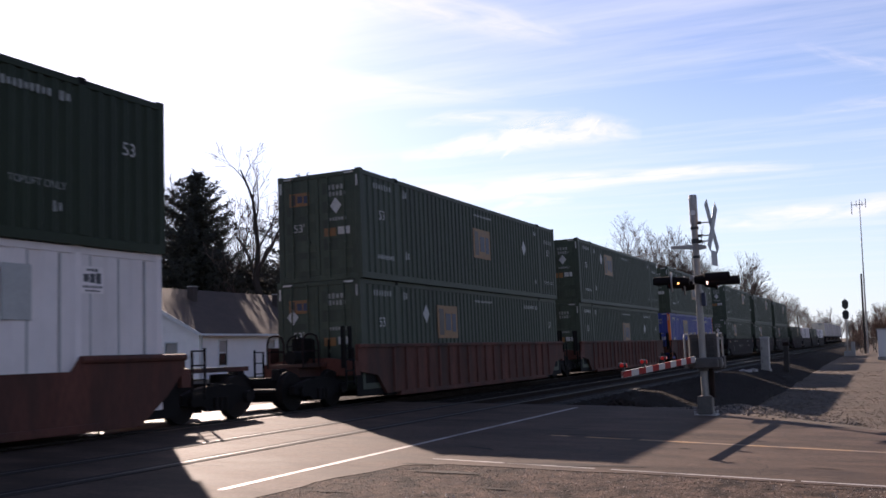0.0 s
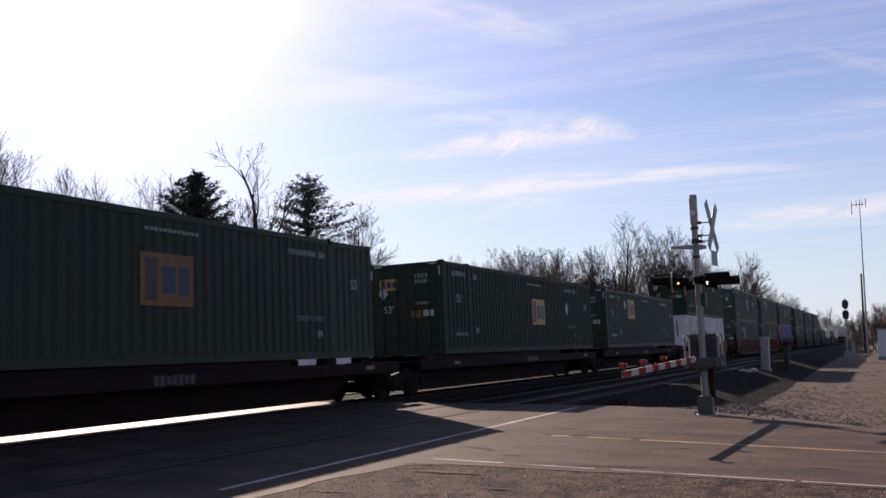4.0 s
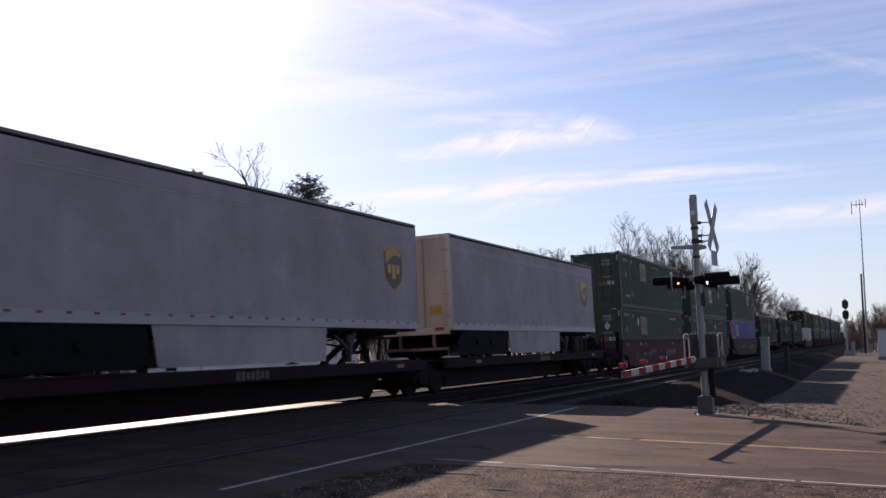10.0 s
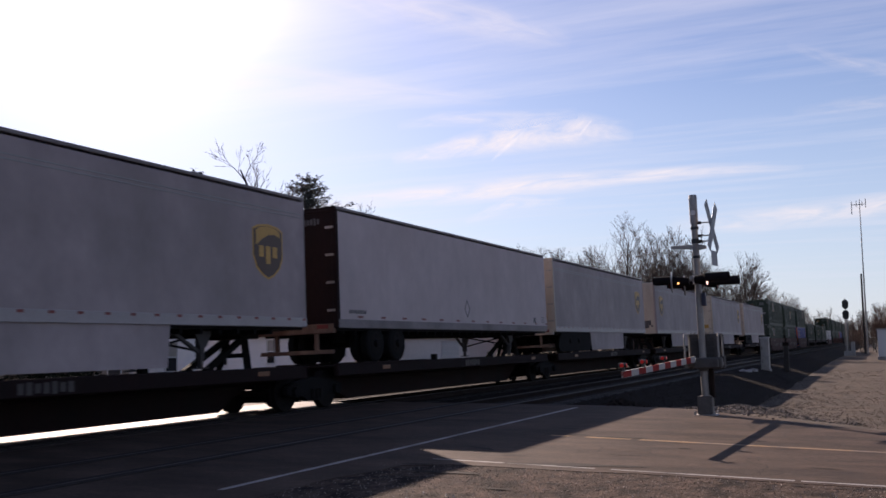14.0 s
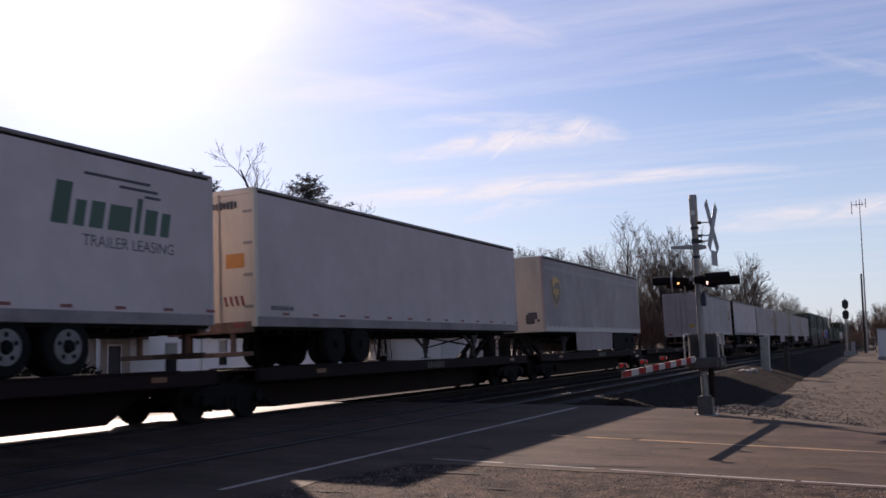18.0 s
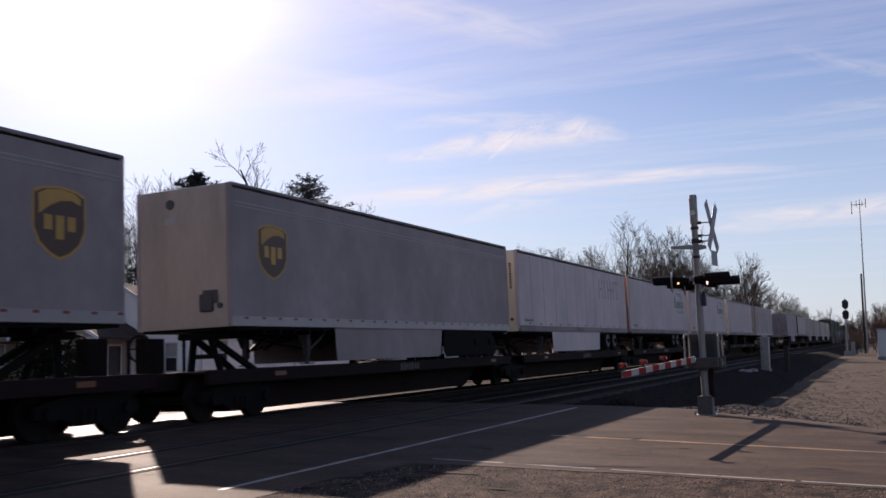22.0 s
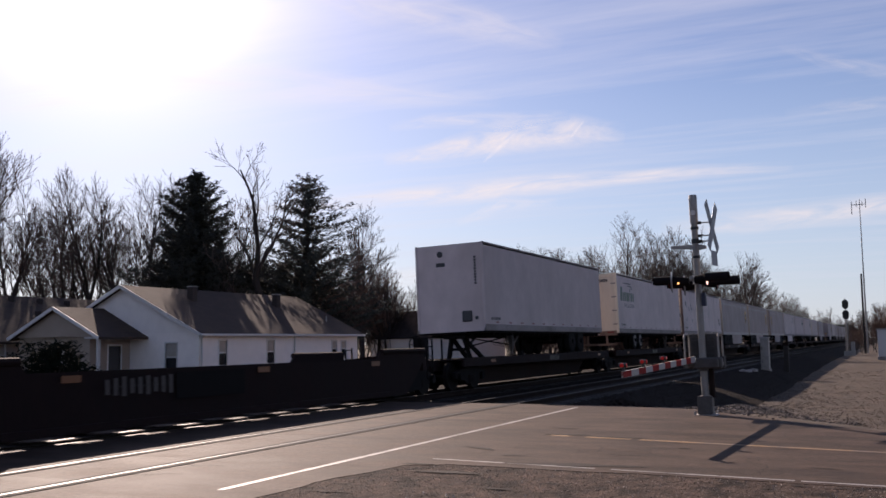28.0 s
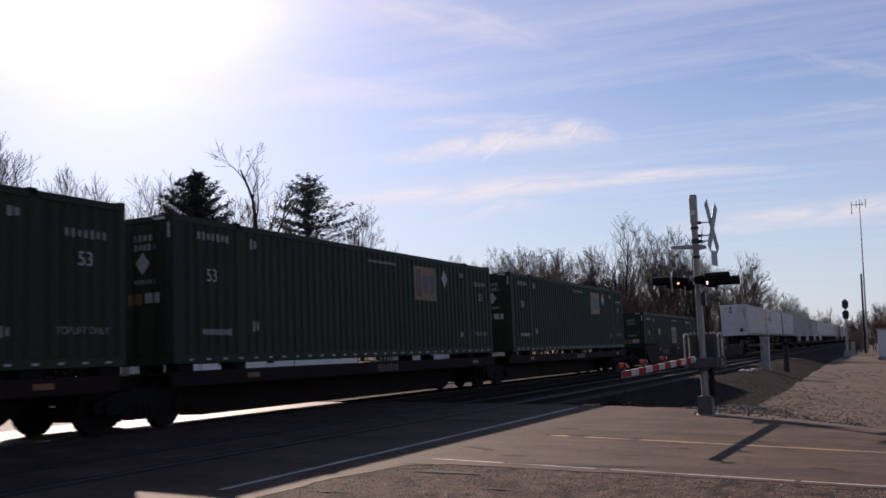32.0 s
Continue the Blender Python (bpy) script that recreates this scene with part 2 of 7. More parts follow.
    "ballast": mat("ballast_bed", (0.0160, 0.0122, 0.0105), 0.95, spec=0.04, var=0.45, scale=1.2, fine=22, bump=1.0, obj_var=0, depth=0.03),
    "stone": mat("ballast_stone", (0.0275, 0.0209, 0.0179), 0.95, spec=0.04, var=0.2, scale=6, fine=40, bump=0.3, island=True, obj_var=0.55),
    "pale_stone": mat("pale_limestone_chip", (0.258, 0.2236, 0.1978), 0.85, var=0.2, scale=6, fine=40, bump=0.3, island=True, obj_var=0.6),
    "verge_stone": mat("brown_grey_gravel", (0.122, 0.103, 0.091), 0.9, spec=0.25, var=0.2, scale=6, fine=40, bump=0.3, island=True, obj_var=0.75),
    "line_white": mat("worn_white_road_paint", (0.2494, 0.2279, 0.2107), 0.6, var=0.3, scale=2, fine=40, bump=0.3, stain=(0.086, 0.0731, 0.0645), stain_at=(0.48, 0.70)),
    "line_yellow": mat("worn_yellow_road_paint", (0.2838, 0.1548, 0.0473), 0.65, var=0.35, scale=2, fine=40, bump=0.3, stain=(0.1032, 0.0688, 0.043), stain_at=(0.5, 0.7)),
    "tar": mat("tar_patch", (0.028, 0.023, 0.021), 0.9, spec=0.1, var=0.3, scale=3, fine=50, obj_var=0.1),
    "galv": mat("galvanised_steel", (0.27, 0.252, 0.2385), 0.55, 0.5, var=0.2, scale=3, fine=30),
    "alu_sign": mat("back_of_aluminium_sign", (0.27, 0.27, 0.28), 0.6, 0.3, var=0.12, scale=2, fine=30),
    "lamp_black": mat("dull_black_lamp_paint", (0.010, 0.0075, 0.0075), 0.7, spec=0.06, var=0.2, scale=3, fine=30),
    "black": mat("black_painted_metal", (0.018, 0.018, 0.019), 0.5, var=0.2, scale=3, fine=30),
    "gate_white": mat("gate_white_sheeting", (0.43, 0.40, 0.38), 0.75, spec=0.1, var=0.1, scale=3, fine=30, bump=0),
    "gate_red": mat("gate_red_sheeting", (0.25, 0.022, 0.019), 0.75, spec=0.08, var=0.1, scale=3, fine=30, bump=0),
    "lens_red": glow_mat("lit_red_lens", (0.5, 0.02, 0.015), 0.05),
    "lens_lit": glow_mat("lit_warm_lens", (1.0, 0.62, 0.50), 1.1),
    "lens_amber": glow_mat("lit_amber_side_light", (1.0, 0.45, 0.14), 1.3),
    "lens_dark": mat("dark_red_lens", (0.16, 0.015, 0.012), 0.2, var=0.1),
    "siding": mat("white_siding", (0.84, 0.775, 0.745), 0.6, var=0.06, scale=1.5, fine=20),
    "siding_tan": mat("tan_siding", (0.34, 0.27, 0.22), 0.65, var=0.08, scale=1.5, fine=20),
    "trim": mat("white_painted_trim", (0.58, 0.56, 0.55), 0.5, var=0.06, scale=2, fine=30),
    "shingle": mat("brown_asphalt_shingles", (0.0648, 0.045, 0.0369), 0.9, spec=0.2, var=0.25, scale=1.2, fine=14, bump=0.6, streak=(1, 1, 2)),
    "shingle_dark": mat("charcoal_asphalt_shingles", (0.042, 0.036, 0.036), 0.95, spec=0.0, var=0.25, scale=1.2, fine=14, bump=0.6),
    "brick": mat("dark_chimney_brick", (0.035, 0.024, 0.021), 0.85, var=0.3, scale=4, fine=20, bump=0.5),
    "pane": mat("dark_window_glass", (0.02, 0.022, 0.026), 0.08, var=0.1, scale=2, fine=20, bump=0),
    "curtained": mat("pane_with_pale_blind", (0.34, 0.31, 0.28), 0.15, var=0.1, scale=2, fine=20, bump=0),
    "door": mat("dark_door_paint", (0.05, 0.045, 0.045), 0.5, var=0.15),
    "bark": mat("grey_brown_bark", (0.0306, 0.0234, 0.0207), 0.9, var=0.35, scale=3, fine=25, bump=0.8, streak=(1, 1, 0.3)),
    "twig": mat("winter_twigs", (0.072, 0.049, 0.039), 0.9, var=0.25, scale=2, fine=20, bump=0),
    "twig_red": mat("reddish_brush_twigs", (0.105, 0.059, 0.042), 0.9, var=0.25, scale=2, fine=20, bump=0),
    "needle": mat("dark_evergreen_needles", (0.027, 0.027, 0.018), 0.9, var=0.4, scale=1.0, fine=12, bump=0, island=True, obj_var=0.4),
    "needle2": mat("spruce_needles", (0.0324, 0.0324, 0.0216), 0.9, var=0.4, scale=1.0, fine=12, bump=0, island=True, obj_var=0.4),
    "shrub": mat("dark_shrub_leaves", (0.0063, 0.0086, 0.0049), 0.95, spec=0.05, var=0.4, scale=1.5, fine=12, bump=0, island=True, obj_var=0.4),
    "weed": mat("dry_weeds", (0.085, 0.065, 0.045), 0.95, var=0.3, scale=1.5, fine=12, bump=0, island=True, obj_var=0.4),
    "concrete": mat("aged_concrete", (0.27, 0.252, 0.234), 0.8, var=0.2, scale=2, fine=30, bump=0.4),
}


# ---- mesh helpers ----
def box(bm, x0, x1, y0, y1, z0, z1):
    v = [bm.verts.new(p) for p in ((x0, y0, z0), (x1, y0, z0), (x1, y1, z0), (x0, y1, z0), (x0, y0, z1), (x1, y0, z1), (x1, y1, z1), (x0, y1, z1))]
    for f in ((0, 3, 2, 1), (4, 5, 6, 7), (0, 1, 5, 4), (1, 2, 6, 5), (2, 3, 7, 6), (3, 0, 4, 7)):
        bm.faces.new([v[i] for i in f])
    return bm


def rbox(bm, x0, x1, y0, y1, z0, z1, b=0.02, seg=1):
    r = bmesh.ops.create_cube(bm, size=1, matrix=Matrix.LocRotScale(((x0 + x1) / 2, (y0 + y1) / 2, (z0 + z1) / 2), None, (x1 - x0, y1 - y0, z1 - z0)))
    edges = list({e for v in r["verts"] for e in v.link_edges})
    bmesh.ops.bevel(bm, geom=edges, offset=b, segments=seg, affect="EDGES", profile=0.5)
    return bm


def tube(bm, p0, p1, r0, r1=None, n=10, caps=True):
    p0, p1 = Vector(p0), Vector(p1)
    r1 = r0 if r1 is None else r1
    d = (p1 - p0).normalized()
    a = d.orthogonal().normalized()
    b = d.cross(a)
    rings = []
    for p, r in ((p0, r0), (p1, r1)):
        rings.append([bm.verts.new(p + (a * math.cos(2 * math.pi * i / n) + b * math.sin(2 * math.pi * i / n)) * r) for i in range(n)])
    for i in range(n):
        bm.faces.new((rings[0][i], rings[0][(i + 1) % n], rings[1][(i + 1) % n], rings[1][i]))
    if caps:
        bm.faces.new(rings[0][::-1]), bm.faces.new(rings[1])
    return bm


def prism(bm, pts, axis, a, b):
    """A closed outline of (u, v) points pushed along an axis from a to b: x has u=y v=z, y has u=x v=z, z has u=x v=y."""
    put = {"x": lambda u, v, w: (w, u, v), "y": lambda u, v, w: (u, w, v), "z": lambda u, v, w: (u, v, w)}[axis]
    r0 = [bm.verts.new(put(u, v, a)) for u, v in pts]
    r1 = [bm.verts.new(put(u, v, b)) for u, v in pts]
    n = len(pts)
    for i in range(n):
        bm.faces.new((r0[i], r0[(i + 1) % n], r1[(i + 1) % n], r1[i]))
    bm.faces.new(r0[::-1]), bm.faces.new(r1)
    return bm


def beam(bm, p0, p1, w, h=None):
    """A square bar from p0 to p1."""
    p0, p1 = Vector(p0), Vector(p1)
    h = h or w
    d = (p1 - p0).normalized()
    side = d.cross(Vector((0, 0, 1)))
    side = side.normalized() if side.length > 1e-4 else Vector((1, 0, 0))
    up = side.cross(d)
    rings = [[bm.verts.new(p + side * sx * w / 2 + up * sz * h / 2) for sx, sz in ((-1, -1), (1, -1), (1, 1), (-1, 1))] for p in (p0, p1)]
    for i in range(4):
        bm.faces.new((rings[0][i], rings[0][(i + 1) % 4], rings[1][(i + 1) % 4], rings[1][i]))
    bm.faces.new(rings[0][::-1]), bm.faces.new(rings[1])
    return bm


def to_mesh(name, bm, material, smooth=False):
    bmesh.ops.recalc_face_normals(bm, faces=bm.faces)
    me = bpy.data.meshes.new(name)
    bm.to_mesh(me)
    bm.free()
    if material:
        me.materials.append(material)
    if smooth:
        for p in me.polygons:
            p.use_smooth = True
    return me


def part(name, bm, material, parent, label=""):
    ob = new(name, to_mesh(name, bm, material))
    ob.parent = parent
    return tagged(ob, label) if label else ob


SHARED = {}


def shared(key, make, material):
    """A mesh built once for each key and material."""
    k = (key, material.name)
    if k not in SHARED:
        bm = bmesh.new()
        make(bm)
        SHARED[k] = to_mesh(key if isinstance(key, str) else str(key[0]), bm, material)
    return SHARED[k]


def piece(name, mesh, parent, at=(0, 0, 0), rz=0.0, label=""):
    ob = new(name, mesh)
    ob.parent = parent
    ob.matrix_basis = pose(*at, 0, 0, rz)
    return tagged(ob, label) if label else ob


def thing(name, label, category, group="", at=(0, 0, 0), rz=0.0):
    ob = new(name)
    ob.empty_display_size = 0.3
    ob.matrix_basis = pose(*at, 0, 0, rz)
    return tagged(ob, label, category, group)


def lettering(text, height, material, facing="side"):
    """A flat text mesh, centred, standing upright; side reads from -y, rear from -x."""
    k = ("text", text, height, facing, material.name)
    if k not in SHARED:
        cu = bpy.data.curves.new("text", "FONT")
        cu.body, cu.size, cu.align_x, cu.align_y = text, height * 1.4, "CENTER", "CENTER"
        ob = new("text", cu)
        bpy.context.view_layer.update()
        me = bpy.data.meshes.new_from_object(ob.evaluated_get(bpy.context.evaluated_depsgraph_get()))
        bpy.data.objects.remove(ob)
        for v in me.vertices:
            x, y = v.co.x, v.co.y
            v.co = (x, 0, y) if facing == "side" else (0, -x, y)
        me.materials.clear()
        me.materials.append(material)
        SHARED[k] = me
    return SHARED[k]


def plate(w, h, t=0.004, facing="side"):
    def make(bm):
        if facing == "side":
            box(bm, -w / 2, w / 2, -t, 0, -h / 2, h / 2)
        else:
            box(bm, -t, 0, -w / 2, w / 2, -h / 2, h / 2)
    return make


def bars(count, w, h, gap, facing="side", t=0.004):
    """A row of small upright bars joined by a thin stroke, for writing too small to read."""
    def make(bm):
        total, e = count * w + (count - 1) * gap, h * 0.012
        last = None
        for i in range(count):
            a = -total / 2 + i * (w + gap)
            hh = h / 2 * (0.86 + 0.14 * ((i * 7 + count) % 3))
            cols = [[bm.verts.new((u, -t, v) if facing == "side" else (-t, -u, v) if facing == "rear" else (-t, v, -u)) for v in (-hh, -e, e, hh)] for u in (a, a + w)]
            for k in range(3):
                bm.faces.new((cols[0][k], cols[1][k], cols[1][k + 1], cols[0][k + 1]))
            if last:
                bm.faces.new((last[1], cols[0][1], cols[0][2], last[2]))
            last = cols[1]
    return make


def diamond(s, facing="side", t=0.004):
    def make(bm):
        prism(bm, [(-s * 0.8, 0), (0, -s), (s * 0.8, 0), (0, s)], "y" if facing == "side" else "x", -t, 0)
    return make
# ---- ground, road, tracks ----
def slab(name, outline, z0, z1, material, label):
    bm = bmesh.new()
    prism(bm, outline, "z", z0, z1)
    return tagged(new(name, to_mesh(name, bm, material)), label, "", "", "structure")


NEAR_GROUND, FAR_GROUND = -0.72, -0.42


def ground():
    """One sheet to the horizon, a little lower on the camera's side of the railway."""
    bm = bmesh.new()
    xs = [-2500 + 200 * i for i in range(31)]
    ys = [-2500, -1500, -800, -400, -200, -100, -40, 6.5, 16.0, 40, 100, 200, 400, 800, 1500, 2500, 3500]
    vs = [[bm.verts.new((x, y, NEAR_GROUND - (0.25 if -50 < y < 8 else 0.06) if y < 10 else FAR_GROUND)) for y in ys] for x in xs]
    for i in range(len(xs) - 1):
        for j in range(len(ys) - 1):
            bm.faces.new((vs[i][j], vs[i + 1][j], vs[i + 1][j + 1], vs[i][j + 1]))
    tagged(new("ground", to_mesh("ground", bm, M["dirt"])), "dry winter grass and bare dirt reaching the horizon", "", "", "structure")


ground()
# the verge on the camera's side, at road level
def road_edge(y):
    pts = ((-80, 18.2), (0.0, 17.5), (2.2, 19.7), (3.8, 21.9), (5.8, 22.7))
    for (a, xa), (b, xb) in zip(pts, pts[1:]):
        if y <= b:
            return xa + (xb - xa) * (y - a) / (b - a)
    return 22.6


def verge_z(x, y):
    """Height of the ground beside the crossing, which falls from the road's edge into a shallow hollow below the ballast."""
    d = x - road_edge(y)
    z = float(np.interp(d, VERGE_RUN, VERGE_FALL))
    if d > 0.1:
        z += 0.05 * noise.noise(Vector((x * 0.45, y * 0.6, 3))) + 0.02 * noise.noise(Vector((x * 1.7, y * 1.9, 7)))
        # low bank of gravel pushed up along the road's edge
        z += 0.16 * math.exp(-((d - 3.2) / 1.6) ** 2 - ((y - 2.9) / 1.3) ** 2) * (1 + 0.6 * noise.noise(Vector((x * 1.1, y * 1.3, 5))))
    return z


VERGE_RUN = (0.0, 2.5, 7.0, 14.0, 25.0, 60.0, 90.0)
VERGE_FALL = (-0.05, -0.20, -0.63, -0.86, -0.88, -0.76, NEAR_GROUND)


def verge():
    bm = bmesh.new()
    ys = [-60, -30, -18, -12, -8, -6, -5] + [-4 + 0.35 * i for i in range(29)]
    grid = []
    for y in ys:
        row = []
        for i in range(90):
            d = -1.0 + 0.22 * i + 0.00004 * i ** 3.6
            x = road_edge(y) + d
            z = verge_z(x, y)
            row.append(bm.verts.new((x, y, z)))
        grid.append(row)
    for r0, r1 in zip(grid, grid[1:]):
        for i in range(89):
            bm.faces.new((r0[i], r0[i + 1], r1[i + 1], r1[i]))
    me = to_mesh("verge", bm, M["verge"], True)
    tagged(new("verge", me), "brown verge of gravelly dirt and dead grass beside the railway", "", "", "structure")


verge()
# added pale slab: reflects sunlight onto the front of the white house
slab("lawn", [(43.5, 26.0), (66, 26.0), (66, 36.6), (43.5, 36.6)], -0.5, -0.40, M["lawn"], "pale slab added to bounce light onto the white house")

def ragged(points, amp=0.09, step=0.22):
    """The line through the points, broken up into a crumbled edge."""
    out = []
    for (xa, ya), (xb, yb) in zip(points, points[1:]):
        n = max(1, int(math.hypot(xb - xa, yb - ya) / step))
        for i in range(n):
            x, y = xa + (xb - xa) * i / n, ya + (yb - ya) * i / n
            out.append((x + amp * (noise.noise(Vector((x * 1.3, y * 1.3, 2))) + 0.5 * noise.noise(Vector((x * 4, y * 4, 5)))), y + amp * (noise.noise(Vector((x * 1.3, y * 1.3, 8))) + 0.5 * noise.noise(Vector((x * 4, y * 4, 11))))))
    return out + [points[-1]]


slab("road", [(10.2, -80), (18.2, -80), *ragged([(17.5, 0.0), (19.7, 2.2), (21.9, 3.8), (22.7, 5.8), (22.9, 8.0)], 0.06), (22.9, 12.3), (-14, 12.3), (-14, 6.1), *ragged([(4.0, 6.05), (7.6, 6.0), (9.8, 5.98), (11.0, 5.75), (11.3, 5.2), (11.25, 3.0), (11.05, 0.0), (10.8, -8.0)])], -1.3, -0.012, M["asphalt"], "sun-worn grey asphalt road over the level crossing")
slab("shoulder", [(-30, -60), (10.6, -60), (11.5, 0.0), (11.7, 5.9), (11.3, 6.3), (-30, 6.4)], -1.3, -0.017, M["old_asphalt"], "crumbling old asphalt shoulder with grit")
slab("crossing_panels", [(22.9, 12.3), (22.9, 15.6), (-14, 15.6), (-14, 12.3)], -0.5, -0.045, M["pale_road"], "polished paving between the far rails, sun glint in its pale colour")
slab("far_approach", [(22.9, 15.6), (22.6, 26), (20, 90), (8.5, 90), (2, 20), (-14, 17.4), (-14, 15.6)], -0.5, -0.05, M["asphalt"], "asphalt approach on the far side of the tracks")
slab("street", [(-200, 17.5), (300, 17.5), (300, 24), (-200, 24)], -0.5, -0.2, M["asphalt"], "side street along the far side of the tracks")


# ballast beds: one for each stretch beside the crossing
def bed(name, x0, x1):
    bm = bmesh.new()
    prism(bm, [(3.9, -1.0), (7.1, -0.20), (17.0, -0.20), (18.2, -0.45), (16, -1.2), (5, -1.2)], "x", x0, x1)
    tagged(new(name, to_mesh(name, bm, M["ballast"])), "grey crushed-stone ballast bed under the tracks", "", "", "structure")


bed("ballast_bed", 22.9, 1400)
bed("ballast_bed", -400, -14)


def rail(y, z, x0, x1, lean=0.0):
    pts = [(-0.075, -0.17), (0.075, -0.17), (0.075, -0.155), (0.012, -0.135), (0.012, -0.045), (0.037, -0.035), (0.037, -0.012), (-0.037, -0.012), (-0.037, -0.035), (-0.012, -0.045), (-0.012, -0.135), (-0.075, -0.155)]
    ob = tagged(new("rail"), "steel rail with a polished head and rusty web", "rail", "rails of the two tracks")
    bm = bmesh.new()
    prism(bm, [(y + a, z + b) for a, b in pts], "x", x0, x1)
    part("web", bm, M["rail_rust"], ob, "rusty web and foot")
    bm = bmesh.new()
    prism(bm, [(y - 0.037, z - 0.012), (y + 0.037, z - 0.012), (y + 0.034, z - 0.003), (y + 0.024, z), (y - 0.024, z), (y - 0.034, z - 0.003)], "x", x0, x1)
    part("head", bm, M["rail_top"], ob, "polished steel running surface")


s_c, c_c = math.sin(radians(CANT)), math.cos(radians(CANT))
for yy in (-0.7175, 0.7175):
    rail(TRACK_Y + yy * c_c, TRACK_Z - yy * s_c, -400, 1400)
    rail(NEAR_Y + yy, 0.0, -400, 1400)


# crossing panels: dark rubber flangeway strips on each side of every rail
def flangeways():
    ob = tagged(new("crossing_surface"), "dark rubber flangeway strips along the rails of the crossing", "crossing surface", "", "structure")
    for yc, zc in ((TRACK_Y, TRACK_Z), (NEAR_Y, 0.0)):
        for yy in (-0.7175, 0.7175):
            for side in (-1, 1):
                y = yc + yy + side * 0.098
                bm = bmesh.new()
                box(bm, -14, 22.9, y - 0.055, y + 0.055, zc - (yy * s_c if yc == TRACK_Y else 0) - 0.06, zc - (yy * s_c if yc == TRACK_Y else 0) - 0.004)
                part("strip", bm, M["tar"], ob)


flangeways()


# road markings lie 4 mm above the asphalt
def stripe(p0, p1, w, material, label, breaks=()):
    p0, p1 = Vector((*p0, 0)), Vector((*p1, 0))
    d = (p1 - p0)
    side = Vector((-d.y, d.x, 0)).normalized() * w / 2
    bm = bmesh.new()
    cuts = [0.0] + [b for pair in breaks for b in pair] + [1.0]
    rnd = random.Random(3)
    for a, b in zip(cuts[::2], cuts[1::2]):
        k = max(2, int((b - a) * d.length / 0.25))
        last = None
        for i in range(k + 1):
            p = p0 + d * (a + (b - a) * i / k)
            e = 1 + rnd.uniform(-0.22, 0.1)
            row = [bm.verts.new((p.x + s * side.x * e, p.y + s * side.y * e, -0.008)) for s in (-1, 1)]
            if last:
                bm.faces.new((last[0], row[0], row[1], last[1]))
            last = row
    return tagged(new("road_marking", to_mesh("road_marking", bm, material)), label, "road marking", "", "structure")


stripe((8.50, 6.68), (21.9, 6.76), 0.105, M["line_white"], "thin worn white stop line across the road")
stripe((11.78, 5.68), (11.02, -1.2), 0.075, M["line_white"], "cracked white edge line of the road", [(0.16, 0.165), (0.34, 0.37), (0.47, 0.472), (0.56, 0.562), (0.68, 0.69)])
stripe((15.35, 5.2), (14.0, -2.0), 0.13, M["line_yellow"], "faded yellow centre line of the road", [(0.05, 0.09), (0.2, 0.22)])


# cracks and tar patches in the road
def cracks():
    rnd = random.Random(11)
    spots = [((11.77, 3.65), 0.75, 0.13, 95), ((15.3, 4.05), 0.5, 0.1, 92), ((15.5, 4.9), 0.4, 0.09, 94), ((10.6, 4.9), 0.45, 0.10, 90), ((13.2, 5.6), 0.35, 0.08, 60), ((16.6, 5.35), 0.3, 0.07, 80), ((9.6, 3.9), 0.22, 0.04, 92), ((18.4, 3.4), 0.2, 0.04, 70)]
    for _ in range(16):
        spots.append(((rnd.uniform(8.4, 18.5), rnd.uniform(0.4, 5.6)), rnd.uniform(0.08, 0.28), rnd.uniform(0.012, 0.035), rnd.uniform(70, 110)))
    for (x, y), ln, w, ang in spots:
        bm = bmesh.new()
        a = radians(ang)
        n = 12
        ring = []
        for i in range(n):
            t = 2 * math.pi * i / n
            r = 1 + rnd.uniform(-0.35, 0.35)
            u, v = math.cos(t) * ln * r, math.sin(t) * w * r
            ring.append(bm.verts.new((x + u * math.cos(a) - v * math.sin(a), y + u * math.sin(a) + v * math.cos(a), -0.006)))
        bm.faces.new(ring)
        tagged(new("tar_patch", to_mesh("tar_patch", bm, M["tar"])), "dark broken patch in the asphalt", "road patch", "", "structure")
    bm = bmesh.new()
    for k in range(46):
        x, y = rnd.uniform(9, 20), rnd.uniform(0.5, 8)
        if y < 6 and x < 11.6:
            continue
        a, last = rnd.uniform(0, math.pi), None
        for i in range(rnd.randint(8, 26)):
            a += rnd.uniform(-0.9, 0.9)
            x, y = x + math.cos(a) * 0.07, y + math.sin(a) * 0.07
            w = rnd.uniform(0.003, 0.011)
            row = [bm.verts.new((x - math.sin(a) * s * w, y + math.cos(a) * s * w, -0.0095)) for s in (-1, 1)]
            if last:
                bm.faces.new((last[0], row[0], row[1], last[1]))
            last = row
    tagged(new("cracks", to_mesh("cracks", bm, M["tar"])), "fine dark cracks in the asphalt", "crack", "", "stuff")


cracks()


# loose stones as joined real geometry
def stones(name, label, count, place, size, material, seed):
    rnd = random.Random(seed)
    verts, faces = [], []
    for _ in range(count):
        x, y, z = place(rnd)
        r = rnd.uniform(*size)
        a = rnd.uniform(0, 6.28)
        ca, sa = math.cos(a), math.sin(a)
        b = len(verts)
        for u, v, w in ((1, 0, 0), (0.1, 0.8, 0.15), (-0.9, 0.1, -0.1), (0, -0.85, 0.1), (0.1, 0.05, 0.75), (0, 0, -0.6)):
            k = r * rnd.uniform(0.7, 1.25)
            verts.append((x + (u * ca - v * sa) * k, y + (u * sa + v * ca) * k, z + w * k))
